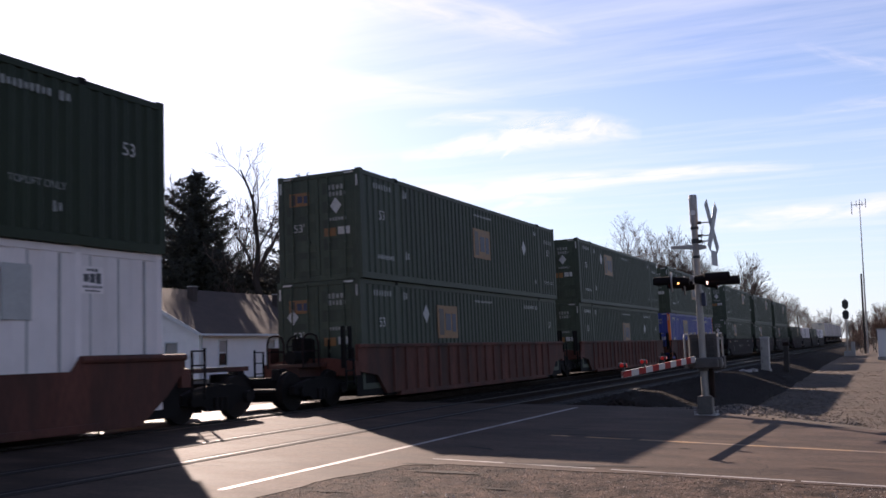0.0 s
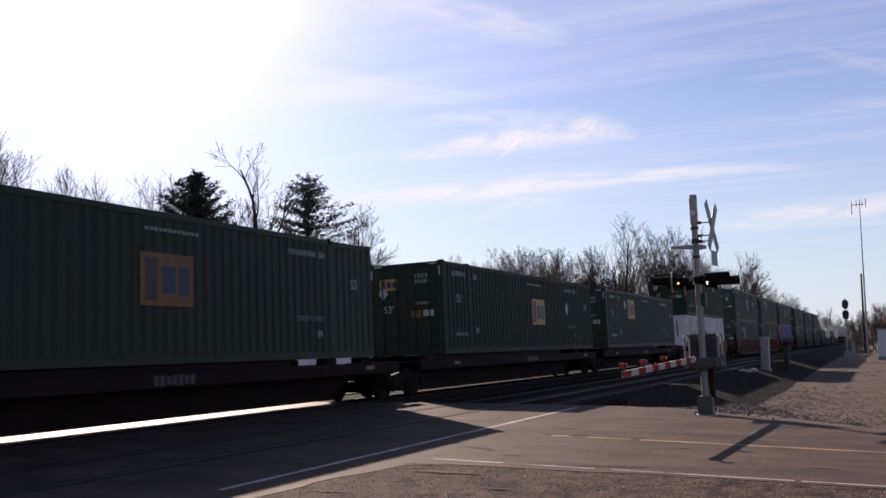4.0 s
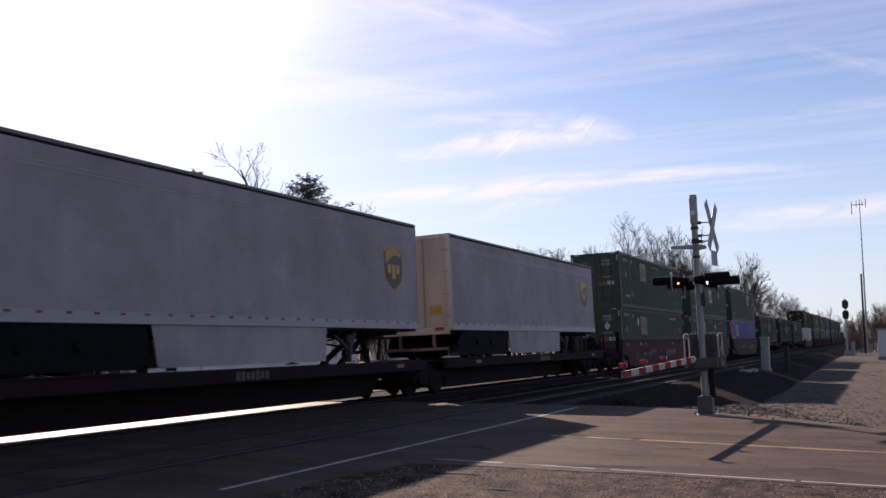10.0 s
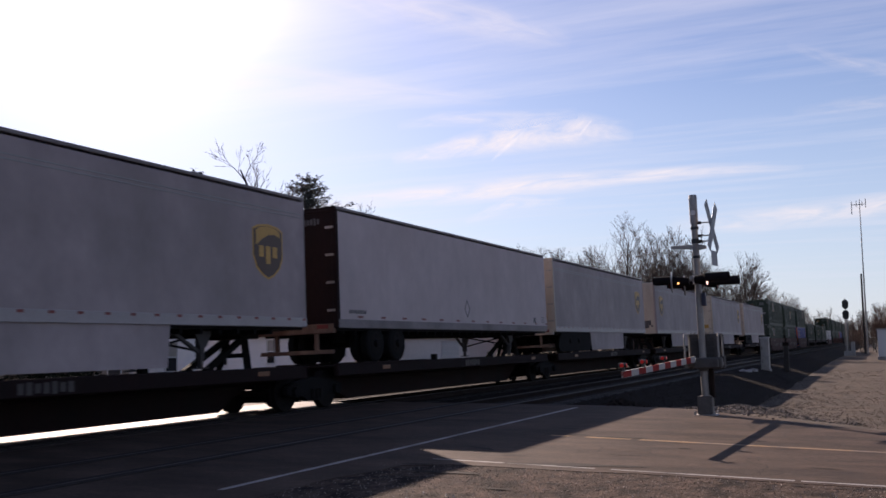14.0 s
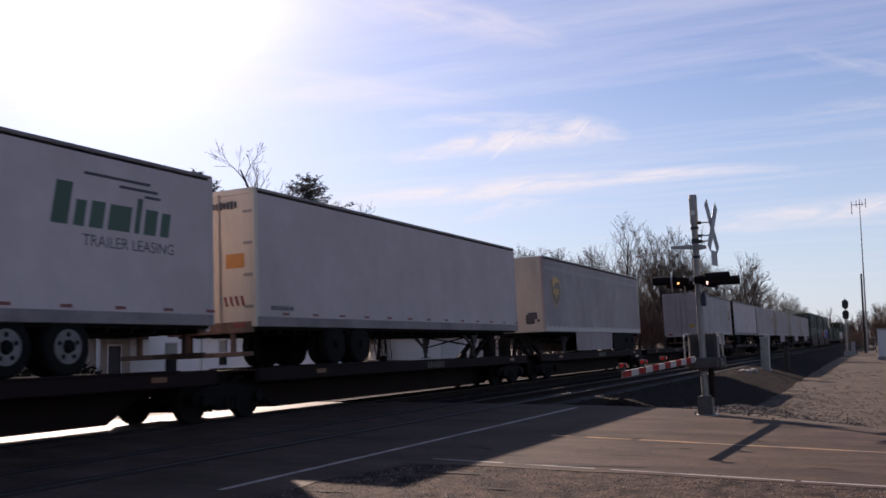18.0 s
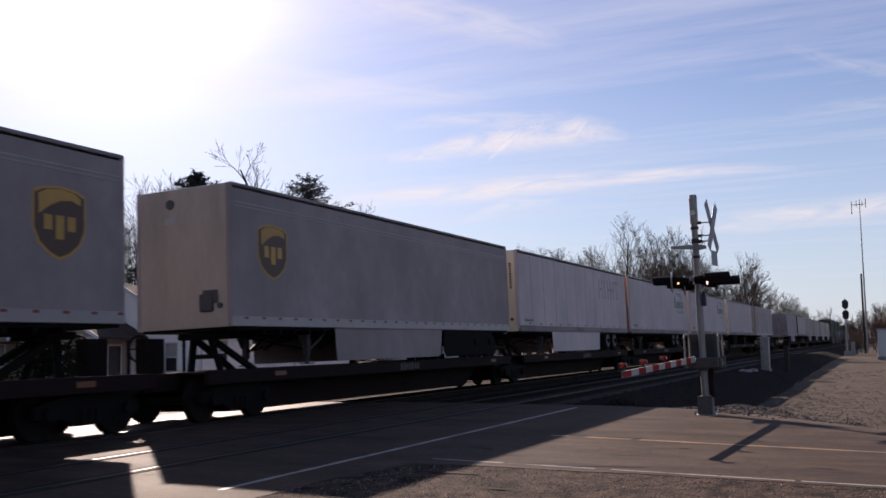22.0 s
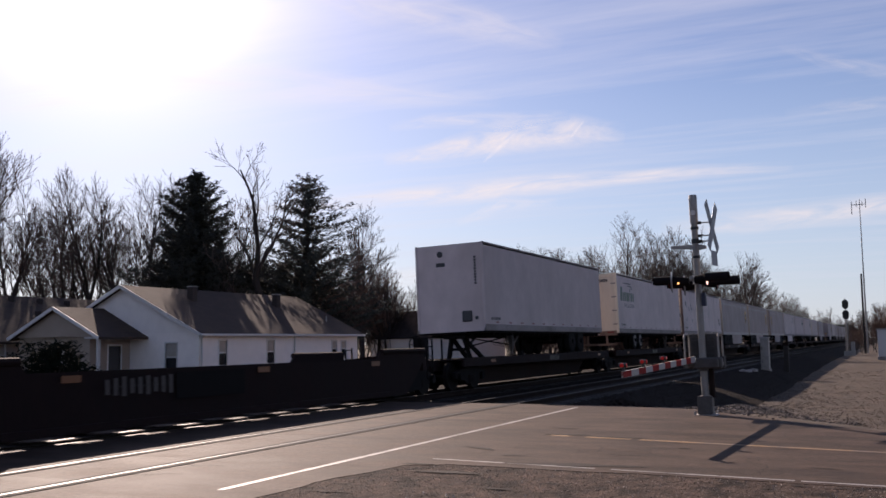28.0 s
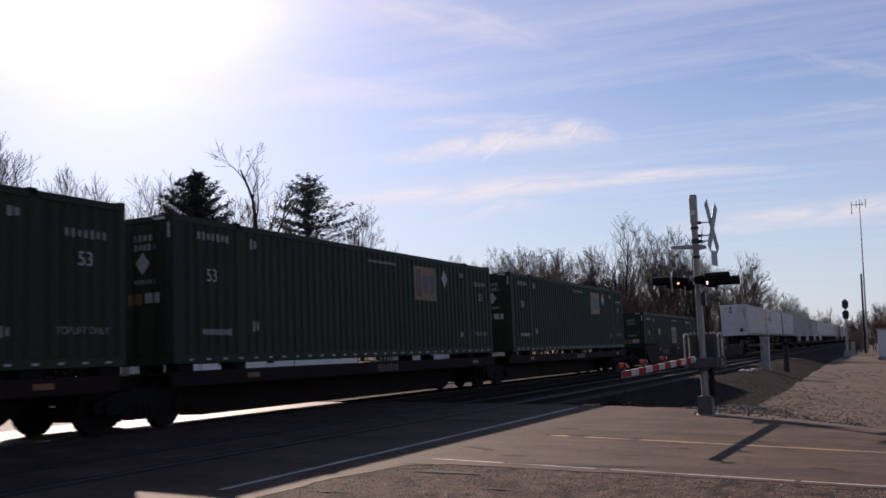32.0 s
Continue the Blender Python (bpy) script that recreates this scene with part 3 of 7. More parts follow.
        faces += [(b, b + 1, b + 4), (b + 1, b + 2, b + 4), (b + 2, b + 3, b + 4), (b + 3, b, b + 4), (b + 1, b, b + 5), (b + 2, b + 1, b + 5), (b + 3, b + 2, b + 5), (b, b + 3, b + 5)]
    me = bpy.data.meshes.new(name)
    me.from_pydata(verts, [], faces)
    me.materials.append(material)
    tagged(new(name, me), label, "stones", "", "stuff")


def on_bed(rnd):
    x = 23.0 + 75 * rnd.random() ** 1.9
    y = rnd.uniform(4.4, 12.2)
    z = -0.20 if y > 7.1 else -1.0 + (y - 3.9) / 3.2 * 0.80
    return x, y, z


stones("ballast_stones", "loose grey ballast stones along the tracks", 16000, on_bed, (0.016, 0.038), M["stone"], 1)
stones("gravel", "grit and small stones on the old shoulder", 5200, lambda r: (r.uniform(6.2, 11.4), r.uniform(0, 6.0), -0.017), (0.003, 0.012), M["pale_stone"], 2)
def verge_spot(r):
    x, y = 21.8 + 26 * r.random() ** 1.9, min(5.6, r.gauss(3.3, 1.3))
    return x, y, verge_z(x, y) + 0.004


stones("verge_gravel", "pale gravel strewn over the verge by the gate", 11000, verge_spot, (0.007, 0.024), M["verge_stone"], 4)


def bank_spot(r):
    x, y = r.gauss(25.0, 1.7), min(4.6, r.gauss(2.9, 0.9))
    return max(x, road_edge(y) + 0.3), y, verge_z(max(x, road_edge(y) + 0.3), y) + 0.01


stones("bank_stones", "pale broken stones on the gravel bank by the road", 2600, bank_spot, (0.018, 0.05), M["verge_stone"], 14)


def heap(r):
    a, d = r.uniform(0, 6.28), r.random() ** 0.7
    return 24.6 + math.cos(a) * d * 1.6, 6.4 + math.sin(a) * d * 1.0, -0.3 + 0.32 * (1 - d)


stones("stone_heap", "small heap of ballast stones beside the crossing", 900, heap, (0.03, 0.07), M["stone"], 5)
stones("asphalt_crumbs", "dark crumbs of broken asphalt on the old shoulder", 2600, lambda r: (r.uniform(6.0, 11.5), r.uniform(-0.5, 6.0), -0.016), (0.004, 0.011), M["tar"], 12)
stones("bright_litter", "few bright scraps on the shoulder", 9, lambda r: (8.9 + r.uniform(-0.3, 0.5), r.uniform(3.2, 4.6), -0.015), (0.012, 0.02), M["mark"], 8)


# tufts of dry grass
def tufts(name, label, count, place, size, material, seed, blades=9):
    rnd = random.Random(seed)
    verts, faces = [], []
    for _ in range(count):
        x, y, z = place(rnd)
        for _ in range(blades):
            h = rnd.uniform(*size)
            a = rnd.uniform(0, 6.28)
            dx, dy = math.cos(a), math.sin(a)
            bx, by = x + rnd.uniform(-0.05, 0.05), y + rnd.uniform(-0.05, 0.05)
            w = 0.006
            b = len(verts)
            verts += [(bx - dy * w, by + dx * w, z), (bx + dy * w, by - dx * w, z), (bx + dx * h * 0.5, by + dy * h * 0.5, z + h)]
            faces.append((b, b + 1, b + 2))
    me = bpy.data.meshes.new(name)
    me.from_pydata(verts, [], faces)
    me.materials.append(material)
    tagged(new(name, me), label, "grass", "", "stuff")


def grass_spot(r):
    x, y = 24 + 50 * r.random() ** 1.6, r.uniform(-4.5, 4.6)
    return x, y, verge_z(x, y) - 0.01


tufts("dry_grass", "short tufts of dead tan grass on the verge", 4200, grass_spot, (0.02, 0.065), M["weed"], 6)
# ---- the train ----
TRAIN = []                      # (thing, place along the train, height above the rail)


def on_train(ob, x, z):
    TRAIN.append((ob, x, z))
    ob.matrix_basis = train_pose(x, z, 0.0)
    return ob


def train_pose(x, z, t):
    return Matrix.Translation((x + V * t, TRACK_Y, TRACK_Z)) @ pose(0, 0, z, -CANT)


L53, WID, HGT = 16.15, 1.295, 2.9


def corrugated(x0, x1, z0, z1, y_out, depth=0.036, pitch=0.29, sgn=-1):
    def make(bm):
        n = max(1, round((x1 - x0) / pitch))
        p = (x1 - x0) / n
        xs = []
        for i in range(n):
            a = x0 + i * p
            xs += [(a, 0), (a + p * 0.36, 0), (a + p * 0.5, 1), (a + p * 0.86, 1)]
        xs.append((x1, 0))
        rows = [[bm.verts.new((x, sgn * (y_out - depth * d), z)) for x, d in xs] for z in (z0, z1)]
        for i in range(len(xs) - 1):
            bm.faces.new((rows[0][i], rows[0][i + 1], rows[1][i + 1], rows[1][i]))
    return make


WHEELSETS = {-1: [], 1: []}


def wheelset_mesh(bm):
    tube(bm, (0, -1.0, 0), (0, 1.0, 0), 0.085, n=8)
    for s in (-1, 1):
        tube(bm, (0, s * 0.68, 0), (0, s * 0.71, 0), 0.485, n=22)
        tube(bm, (0, s * 0.71, 0), (0, s * 0.815, 0), 0.457, 0.445, n=22)
        tube(bm, (0, s * 0.80, 0), (0, s * 0.835, 0), 0.17, n=12)
        for k in range(3):
            a = 2.09 * k
            tube(bm, (math.cos(a) * 0.3, s * 0.80, math.sin(a) * 0.3), (math.cos(a) * 0.3, s * 0.822, math.sin(a) * 0.3), 0.05, n=6)


def truck(parent, x):
    """A two-axle bogie under a car; its wheelsets turn."""
    def frame_make(bm):
        for s in (-1, 1):
            y0, y1 = s * 0.93, s * 1.08
            y0, y1 = min(y0, y1), max(y0, y1)
            prism(bm, [(-1.18, 0.40), (-0.98, 0.36), (-0.55, 0.34), (-0.35, 0.22), (0.35, 0.22), (0.55, 0.34), (0.98, 0.36), (1.18, 0.40), (1.18, 0.58), (0.9, 0.66), (0.4, 0.74), (-0.4, 0.74), (-0.9, 0.66), (-1.18, 0.58)], "y", y0, y1)
        box(bm, -0.22, 0.22, -1.0, 1.0, 0.46, 0.78)
        for d in (-1, 1):
            box(bm, d * 0.36 - 0.06, d * 0.36 + 0.06, -0.85, 0.85, 0.20, 0.46)
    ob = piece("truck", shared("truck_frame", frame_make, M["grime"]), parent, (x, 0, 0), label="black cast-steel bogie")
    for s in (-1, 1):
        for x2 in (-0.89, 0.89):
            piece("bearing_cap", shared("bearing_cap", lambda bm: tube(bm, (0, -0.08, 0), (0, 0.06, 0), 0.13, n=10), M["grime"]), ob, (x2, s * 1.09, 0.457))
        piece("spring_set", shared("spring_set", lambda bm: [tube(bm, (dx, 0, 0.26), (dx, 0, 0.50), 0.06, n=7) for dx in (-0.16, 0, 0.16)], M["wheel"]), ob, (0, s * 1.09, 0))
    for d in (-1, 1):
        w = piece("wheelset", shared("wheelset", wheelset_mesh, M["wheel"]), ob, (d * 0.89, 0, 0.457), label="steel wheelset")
        WHEELSETS[d].append(w)
    return ob


def logo_decal(parent, at, facing, w, h, plate_mat, mark_mat):
    """A company mark as a coloured panel with plain blocks: one tall and dark, two smaller beside it."""
    p = piece("logo_panel", shared(("logo_panel", w, h, facing), plate(w, h, 0.004, facing), plate_mat), parent, at, label="coloured company panel with plain blocks")
    for u, ww, hh, v, m in ((-0.30, 0.22, 0.80, 0.0, M["maroon"]), (0.03, 0.26, 0.52, 0.0, mark_mat), (0.32, 0.19, 0.56, -0.02, mark_mat)):
        def mark(bm, u=u, ww=ww, hh=hh, v=v):
            if facing == "side":
                box(bm, (u - ww / 2) * w, (u + ww / 2) * w, -0.008, -0.004, (v - hh / 2) * h, (v + hh / 2) * h)
            else:
                box(bm, -0.008, -0.004, (-u - ww / 2) * w, (-u + ww / 2) * w, (v - hh / 2) * h, (v + hh / 2) * h)
        piece("logo_mark", shared(("logo_mark", w, h, facing, u), mark, m), p)


def container(x, z, paint="green", style="std", logo_x=2.95, logo="yellow", diamond_x=4.3, kind=0, logo_z=2.08):
    """A 53 foot box from its rear end at x, floor at z."""
    label = {"green": "dark green corrugated container with faded decals", "green2": "dark green corrugated container with faded decals", "green3": "green corrugated container with glare-lightened paint and faded decals", "blue": "blue corrugated container with orange posts", "white": "white panelled container with grey joints", "grey_panel": "grey steel freight container"}[paint]
    ob = thing("container", label + (" stacked on another" if z > 3 else " on a rail car"), "container", "containers on the train")
    m = M["box_white"] if paint == "white" else M[paint]
    post_mat = M["orange"] if paint == "blue" else m
    h, hl = HGT, L53 / 2
    joints = [-hl + 0.16, -hl + 2.05, hl - 2.05, hl - 0.16]
    for s in (-1, 1):
        for a, b, nm in ((joints[0], joints[1] - 0.07, "e"), (joints[1] + 0.07, joints[2] - 0.07, "m"), (joints[2] + 0.07, joints[3], "e")):
            if style == "std":
                mk = corrugated(-(b - a) / 2, (b - a) / 2, 0.17, h - 0.13, WID, sgn=s)
            else:
                mk = corrugated(-(b - a) / 2, (b - a) / 2, 0.17, h - 0.13, WID, 0.03, 0.63, sgn=s)
            piece("side_panel", shared(("side_panel", s, style, nm), mk, m), ob, ((a + b) / 2, 0, 0))
        for j in (joints[1], joints[2]):
            piece("side_post", shared(("side_post", s), lambda bm, s=s: rbox(bm, -0.075, 0.075, min(s * 1.24, s * 1.299), max(s * 1.24, s * 1.299), 0.17, h, 0.012), m), ob, (j, 0, 0))
        piece("bottom_rail", shared(("bottom_rail", s), lambda bm, s=s: rbox(bm, -hl + 0.14, hl - 0.14, min(s * 1.2, s * 1.298), max(s * 1.2, s * 1.298), 0.0, 0.17, 0.01), m), ob)
        piece("top_rail", shared(("top_rail", s), lambda bm, s=s: rbox(bm, -hl + 0.14, hl - 0.14, min(s * 1.22, s * 1.298), max(s * 1.22, s * 1.298), h - 0.13, h, 0.01), m), ob)
        for e in (-1, 1):
            piece("corner_post", shared(("corner_post", s, e), lambda bm, s=s, e=e: rbox(bm, min(e * hl, e * (hl - 0.16)), max(e * hl, e * (hl - 0.16)), min(s * 1.13, s * 1.298), max(s * 1.13, s * 1.298), 0.0, h, 0.012), post_mat), ob)
        for xx in (-hl + 0.09, joints[1], joints[2], hl - 0.09):
            piece("corner_casting", shared(("corner_casting", s), lambda bm, s=s: rbox(bm, -0.09, 0.09, min(s * 1.14, s * 1.303), max(s * 1.14, s * 1.303), h - 0.10, h + 0.035, 0.012), m if abs(xx) > 7 else M["grime"] if paint != "white" else m), ob, (xx, 0, 0))
    piece("roof", shared("roof", lambda bm: [box(bm, -hl + 0.1, hl - 0.1, -1.23, 1.23, h - 0.05, h - 0.02)] + [box(bm, -hl + 0.4 + i * 0.6, -hl + 0.7 + i * 0.6, -1.18, 1.18, h - 0.02, h - 0.004) for i in range(26)], m), ob)
    piece("floor", shared("floor_pan", lambda bm: box(bm, -hl + 0.1, hl - 0.1, -1.2, 1.2, 0.06, 0.14), M["grime"]), ob)
    piece("front_wall", shared("front_wall", lambda bm: [box(bm, hl - 0.12, hl - 0.06, -1.15, 1.15, 0.1, h - 0.08)] + [rbox(bm, hl - 0.06, hl - 0.02, -1.0 + 0.3 * i, -0.85 + 0.3 * i, 0.2, h - 0.2, 0.01) for i in range(7)], m), ob)
    # rear doors
    for s in (-1, 1):
        d = piece("door", shared(("door", s), lambda bm, s=s: rbox(bm, -hl + 0.02, -hl + 0.08, min(s * 0.012, s * 1.13), max(s * 0.012, s * 1.13), 0.16, h - 0.12, 0.01), m), ob)
        for i in range(5):
            piece("door_rib", shared("door_rib", lambda bm: box(bm, -hl + 0.008, -hl + 0.02, -0.45, 0.45, 0.0, 0.32), m), d, (0, s * 0.57, 0.3 + 0.5 * i))
        for k in (0.32, 0.82):
            piece("lock_rod", shared(("lock_rod", s), lambda bm: [tube(bm, (-hl - 0.02, 0, 0.08), (-hl - 0.02, 0, h - 0.06), 0.019, n=6), box(bm, -hl - 0.045, -hl, -0.05, 0.05, 1.0, 1.1)], m), d, (0, s * k, 0))
    piece("door_sill", shared("door_sill", lambda bm: rbox(bm, -hl + 0.0, -hl + 0.12, -1.14, 1.14, 0.0, 0.16, 0.01), m), ob)
    piece("door_header", shared("door_header", lambda bm: rbox(bm, -hl, -hl + 0.12, -1.14, 1.14, h - 0.12, h, 0.01), m), ob)
    # marks
    yo = -1.3035
    if paint in ("green", "green2", "green3", "blue"):
        plate_mat = {"yellow": M["yellow"], "faded": M["yellow_faded"], "white": M["mark"]}[logo]
        mk = M["navy"]
        logo_decal(ob, (logo_x, yo, logo_z), "side", 1.48, 1.0, plate_mat, mk)
        logo_decal(ob, (-hl - 0.004, 0.6, 2.25), "rear", 0.62, 0.36, plate_mat, mk)
        piece("size_mark", lettering("53", 0.26, M["mark"]), ob, (-hl + 1.15, yo - 0.002, 1.75), label="white painted number")
        piece("size_mark", lettering("53", 0.25, M["mark"]), ob, (hl - 0.95, yo - 0.002, 1.84), label="white painted number")
        piece("size_mark", lettering("53'", 0.22, M["mark"], "rear"), ob, (-hl - 0.012, 0.62, 1.45), label="white painted number")
        if diamond_x is not None and paint != "blue":
            piece("placard", shared(("placard", "side"), diamond(0.28), M["mark"]), ob, (diamond_x, yo, logo_z + 0.22), label="white diamond placard")
            piece("placard", shared(("placard", "rear"), diamond(0.22, "rear"), M["mark"]), ob, (-hl - 0.008, -0.55 if kind != 1 else 0.8, 1.98), label="white diamond placard")
        if paint == "blue":
            piece("size_mark", lettering("110", 0.24, M["navy"]), ob, (-hl + 1.15, yo - 0.006, 1.1), label="dark number on a white plate")
            piece("number_plate", shared("number_plate", plate(0.5, 0.5), M["mark"]), ob, (-hl + 1.15, yo, 1.1))
            piece("notice", shared("notice", plate(0.3, 0.4), M["mark"]), ob, (4.1, yo, 2.1))
        piece("lift_notice", lettering("TOPLIFT ONLY", 0.125, M["stencil"]), ob, (hl - 1.0 if kind == 0 else hl - 3.0, yo - 0.002, 0.62 if kind == 0 else 0.95), label="stencilled handling words")
        # rows of writing too small to read
        spots = [(-hl + 1.2, 2.55, 7, 0.09, 0.15, 0.06), (-hl + 1.3, 0.62, 9, 0.07, 0.12, 0.035), (-hl + 2.55, 2.52, 2, 0.09, 0.2, 0.05), (-hl + 2.6, 0.75, 2, 0.08, 0.2, 0.05), (hl - 0.95, 2.28, 7, 0.07, 0.14, 0.07) if kind == 0 else (hl - 3.3, 2.5, 10, 0.07, 0.13, 0.045), (hl - 2.45, 2.5, 2, 0.1, 0.15, 0.04), (hl - 2.6, 0.6, 2, 0.07, 0.16, 0.05), (0.3, 2.55, 12, 0.09, 0.07, 0.04)]
        for px, pz, c, w, hh, g in spots[: 8 if kind != 2 else 6]:
            piece("small_writing", shared(("bars", c, w, hh, g), bars(c, w, hh, g), M["stencil"]), ob, (px, yo, pz))
        for py, pz, c, w, hh, g in ((-0.55, 2.48, 4, 0.08, 0.13, 0.05), (-0.6, 2.3, 5, 0.07, 0.12, 0.04), (-0.6, 1.62, 6, 0.06, 0.09, 0.03)):
            piece("small_writing", shared(("bars_r", c, w, hh, g), bars(c, w, hh, g, "rear"), M["stencil"]), ob, (-hl - 0.004, py, pz))
        piece("notice", shared("notice_r", plate(0.36, 0.22, 0.004, "rear"), M["yellow_faded"]), ob, (-hl - 0.006, -0.35, 1.28), label="orange notice plate")
        piece("notice", shared("notice_r2", plate(0.36, 0.2, 0.004, "rear"), M["mark"]), ob, (-hl - 0.006, -0.78, 1.3), label="white notice plate")
        for s in (-1, 1):
            piece("reflector", shared("reflector_t", plate(0.3, 0.05, 0.004, "rear"), M["mark"]), ob, (-hl - 0.004, s * 0.95, h - 0.06))
            piece("reflector", shared("reflector_v", plate(0.05, 0.3, 0.004, "rear"), M["mark"]), ob, (-hl - 0.004, s * 1.2, h - 0.3))
    elif paint == "white":
        piece("service_hatch", shared("service_hatch", lambda bm: rbox(bm, -0.29, 0.29, -0.02, 0.0, -0.45, 0.45, 0.01), M["ghost"]), ob, (hl - 3.32, -1.295, 2.07), label="grey recessed hatch")
        piece("service_hatch", shared("service_hatch_r", lambda bm: rbox(bm, -0.02, 0.0, -0.25, 0.25, -0.4, 0.4, 0.01), M["ghost"]), ob, (-hl - 0.01, 0.25, 2.2), label="grey recessed hatch")
        for py, pz, hh in ((-0.35, 2.1, 0.9), (-0.62, 2.0, 1.1), (0.62, 1.6, 0.6)):
            piece("vent_slot", shared(("vent_slot", hh), plate(0.09, hh, 0.006, "rear"), M["dark_mark"]), ob, (-hl - 0.012, py, pz))
        for s in (-1, 1):
            for i in range(24):
                px = -hl + 0.46 + i * (L53 - 0.92) / 23
                piece("panel_joint", shared(("panel_joint", s), lambda bm, s=s: box(bm, -0.016, 0.016, min(s * 1.27, s * 1.302), max(s * 1.27, s * 1.302), 0.18, HGT - 0.14), M["ghost"]), ob, (px, 0, 0))
        sign = piece("sign", shared("white_sign", plate(0.52, 0.46, 0.006), M["box_white"]), ob, (hl - 1.75, -1.303, 2.34), label="white company sign with dark bars")
        for dz, ww, hh, c in ((0.17, 0.07, 0.05, 3), (0.03, 0.12, 0.16, 3), (-0.12, 0.045, 0.045, 7), (-0.19, 0.05, 0.035, 5)):
            piece("small_writing", shared(("sign_bars", c, hh), bars(c, ww, hh, 0.02), M["dark_mark"]), sign, (0, -0.004, dz))
        for px, pz, c in ((-hl + 1.5, 2.2, 3), (-hl + 3.9, 2.35, 4), (-hl + 4.9, 2.35, 2), (1.2, 2.3, 2)):
            piece("small_writing", shared(("bars_d", c), bars(c, 0.12, 0.24, 0.05), M["dark_mark"]), ob, (px, -1.2995, pz))
    return on_train(ob, x + hl, z)


def trailer(x, length=L53, style="plain", logo=None, logo_at="front", rear="cream", skirt=(5.2, 9.6), shade="white", ribs=False, wheels_at=2.6, posts=0, turned=False):
    """A road trailer on a rail car, rear end at x. Its king pin end points forward."""
    names = {"parcel": "grey parcel trailer with brown shield and skirt", "lease": "white leasing trailer with green company mark", "plain": "white dry-freight trailer with red markers"}
    ob = thing("trailer", names[style] + " on a rail car", "trailer", "trailers on the train")
    h0, h1, w, hl = 1.95, 5.03, 1.295, length / 2
    m = M[shade]
    frontx, rearx = hl, -hl
    tail = M["white"] if turned and rear == "redrear" else M[rear]

    def fit(name, mesh, parent, at=(0, 0, 0), label=""):
        if turned and parent is ob:
            return piece(name, mesh, parent, (-at[0], -at[1], at[2]), 180, label)
        return piece(name, mesh, parent, at, 0, label)
    # body box: side walls, roof, front, floor
    for s in (-1, 1):
        def side(bm, s=s):
            a, b = min(s * (w - 0.04), s * w), max(s * (w - 0.04), s * w)
            box(bm, rearx + 0.10, frontx - 0.08, a, b, h0 + 0.22, h1 - 0.12)
        fit("side_wall", shared(("t_side", s, length), side, m), ob)
        if ribs or posts:
            k = posts or 12
            for i in range(1, k):
                fit("side_joint", shared(("side_joint", s), lambda bm, s=s: box(bm, -0.018, 0.018, min(s * w, s * (w + 0.006)), max(s * w, s * (w + 0.006)), h0 + 0.24, h1 - 0.14), M["ghost"]), ob, (rearx + length * i / k, 0, 0))
        elif style == "parcel":
            for zz in (h1 - 0.42, h1 - 0.50):
                fit("side_bead", shared(("side_bead", s, length), lambda bm, s=s: box(bm, rearx + 0.15, frontx - 0.12, min(s * w, s * (w + 0.008)), max(s * w, s * (w + 0.008)), -0.012, 0.012), M["ghost"]), ob, (0, 0, zz))
        fit("bottom_rail", shared(("t_brail", s, length, style), lambda bm, s=s: [rbox(bm, rearx + 0.05, frontx - 0.03, min(s * (w - 0.06), s * (w + 0.012)), max(s * (w - 0.06), s * (w + 0.012)), h0, h0 + 0.22, 0.01)], M["band"] if style == "parcel" else M["dusty_rail"]), ob)
        fit("top_rail", shared(("t_trail", s, length), lambda bm, s=s: rbox(bm, rearx + 0.05, frontx - 0.05, min(s * (w - 0.07), s * (w + 0.010)), max(s * (w - 0.07), s * (w + 0.010)), h1 - 0.075, h1, 0.015), M["dusty_rail"]), ob)
        fit("front_corner", shared(("t_fcorner", s, length, shade), lambda bm, s=s: tube(bm, (frontx - 0.07, s * (w - 0.07), h0 + 0.1), (frontx - 0.07, s * (w - 0.07), h1 - 0.02), 0.075, n=10), m), ob)
        fit("rear_post", shared(("t_rpost", s, length, logo == "scars"), lambda bm, s=s: rbox(bm, rearx, rearx + 0.14, min(s * (w - 0.13), s * (w + 0.006)), max(s * (w - 0.13), s * (w + 0.006)), h0, h1, 0.015), M["rusty_post"] if logo == "scars" else tail), ob)
    fit("roof", shared(("t_roof", length), lambda bm: box(bm, rearx + 0.05, frontx - 0.05, -w + 0.05, w - 0.05, h1 - 0.05, h1 - 0.015), M["alu"]), ob)
    fit("front_wall", shared(("t_front", length), lambda bm: box(bm, frontx - 0.07, frontx - 0.02, -w + 0.08, w - 0.08, h0, h1 - 0.03), M[rear] if turned else m), ob)
    fit("light_box", shared(("t_lightbox", length), lambda bm: [rbox(bm, frontx - 0.03, frontx + 0.03, 0.46, 0.82, 2.28, 2.66, 0.04, 2)], M["dark_mark"]), ob, label="dark hose connection box")
    fit("nose_plate", shared(("t_noseplate", length), lambda bm: [tube(bm, (frontx - 0.03, -0.32, 4.68), (frontx + 0.005, -0.32, 4.68), 0.11, n=14)], M["dark_mark"]), ob)
    fit("nose_label", shared(("t_noselabel", length), lambda bm: box(bm, frontx - 0.022, frontx - 0.012, -0.48, -0.14, 4.24, 4.38), M["ghost"] if style == "parcel" else M["dark_mark"]), ob)
    fit("connector", shared(("t_connector", length), lambda bm: tube(bm, (frontx - 0.03, 1.0, 2.4), (frontx + 0.03, 1.0, 2.4), 0.06, n=10), M["dark_mark"]), ob)
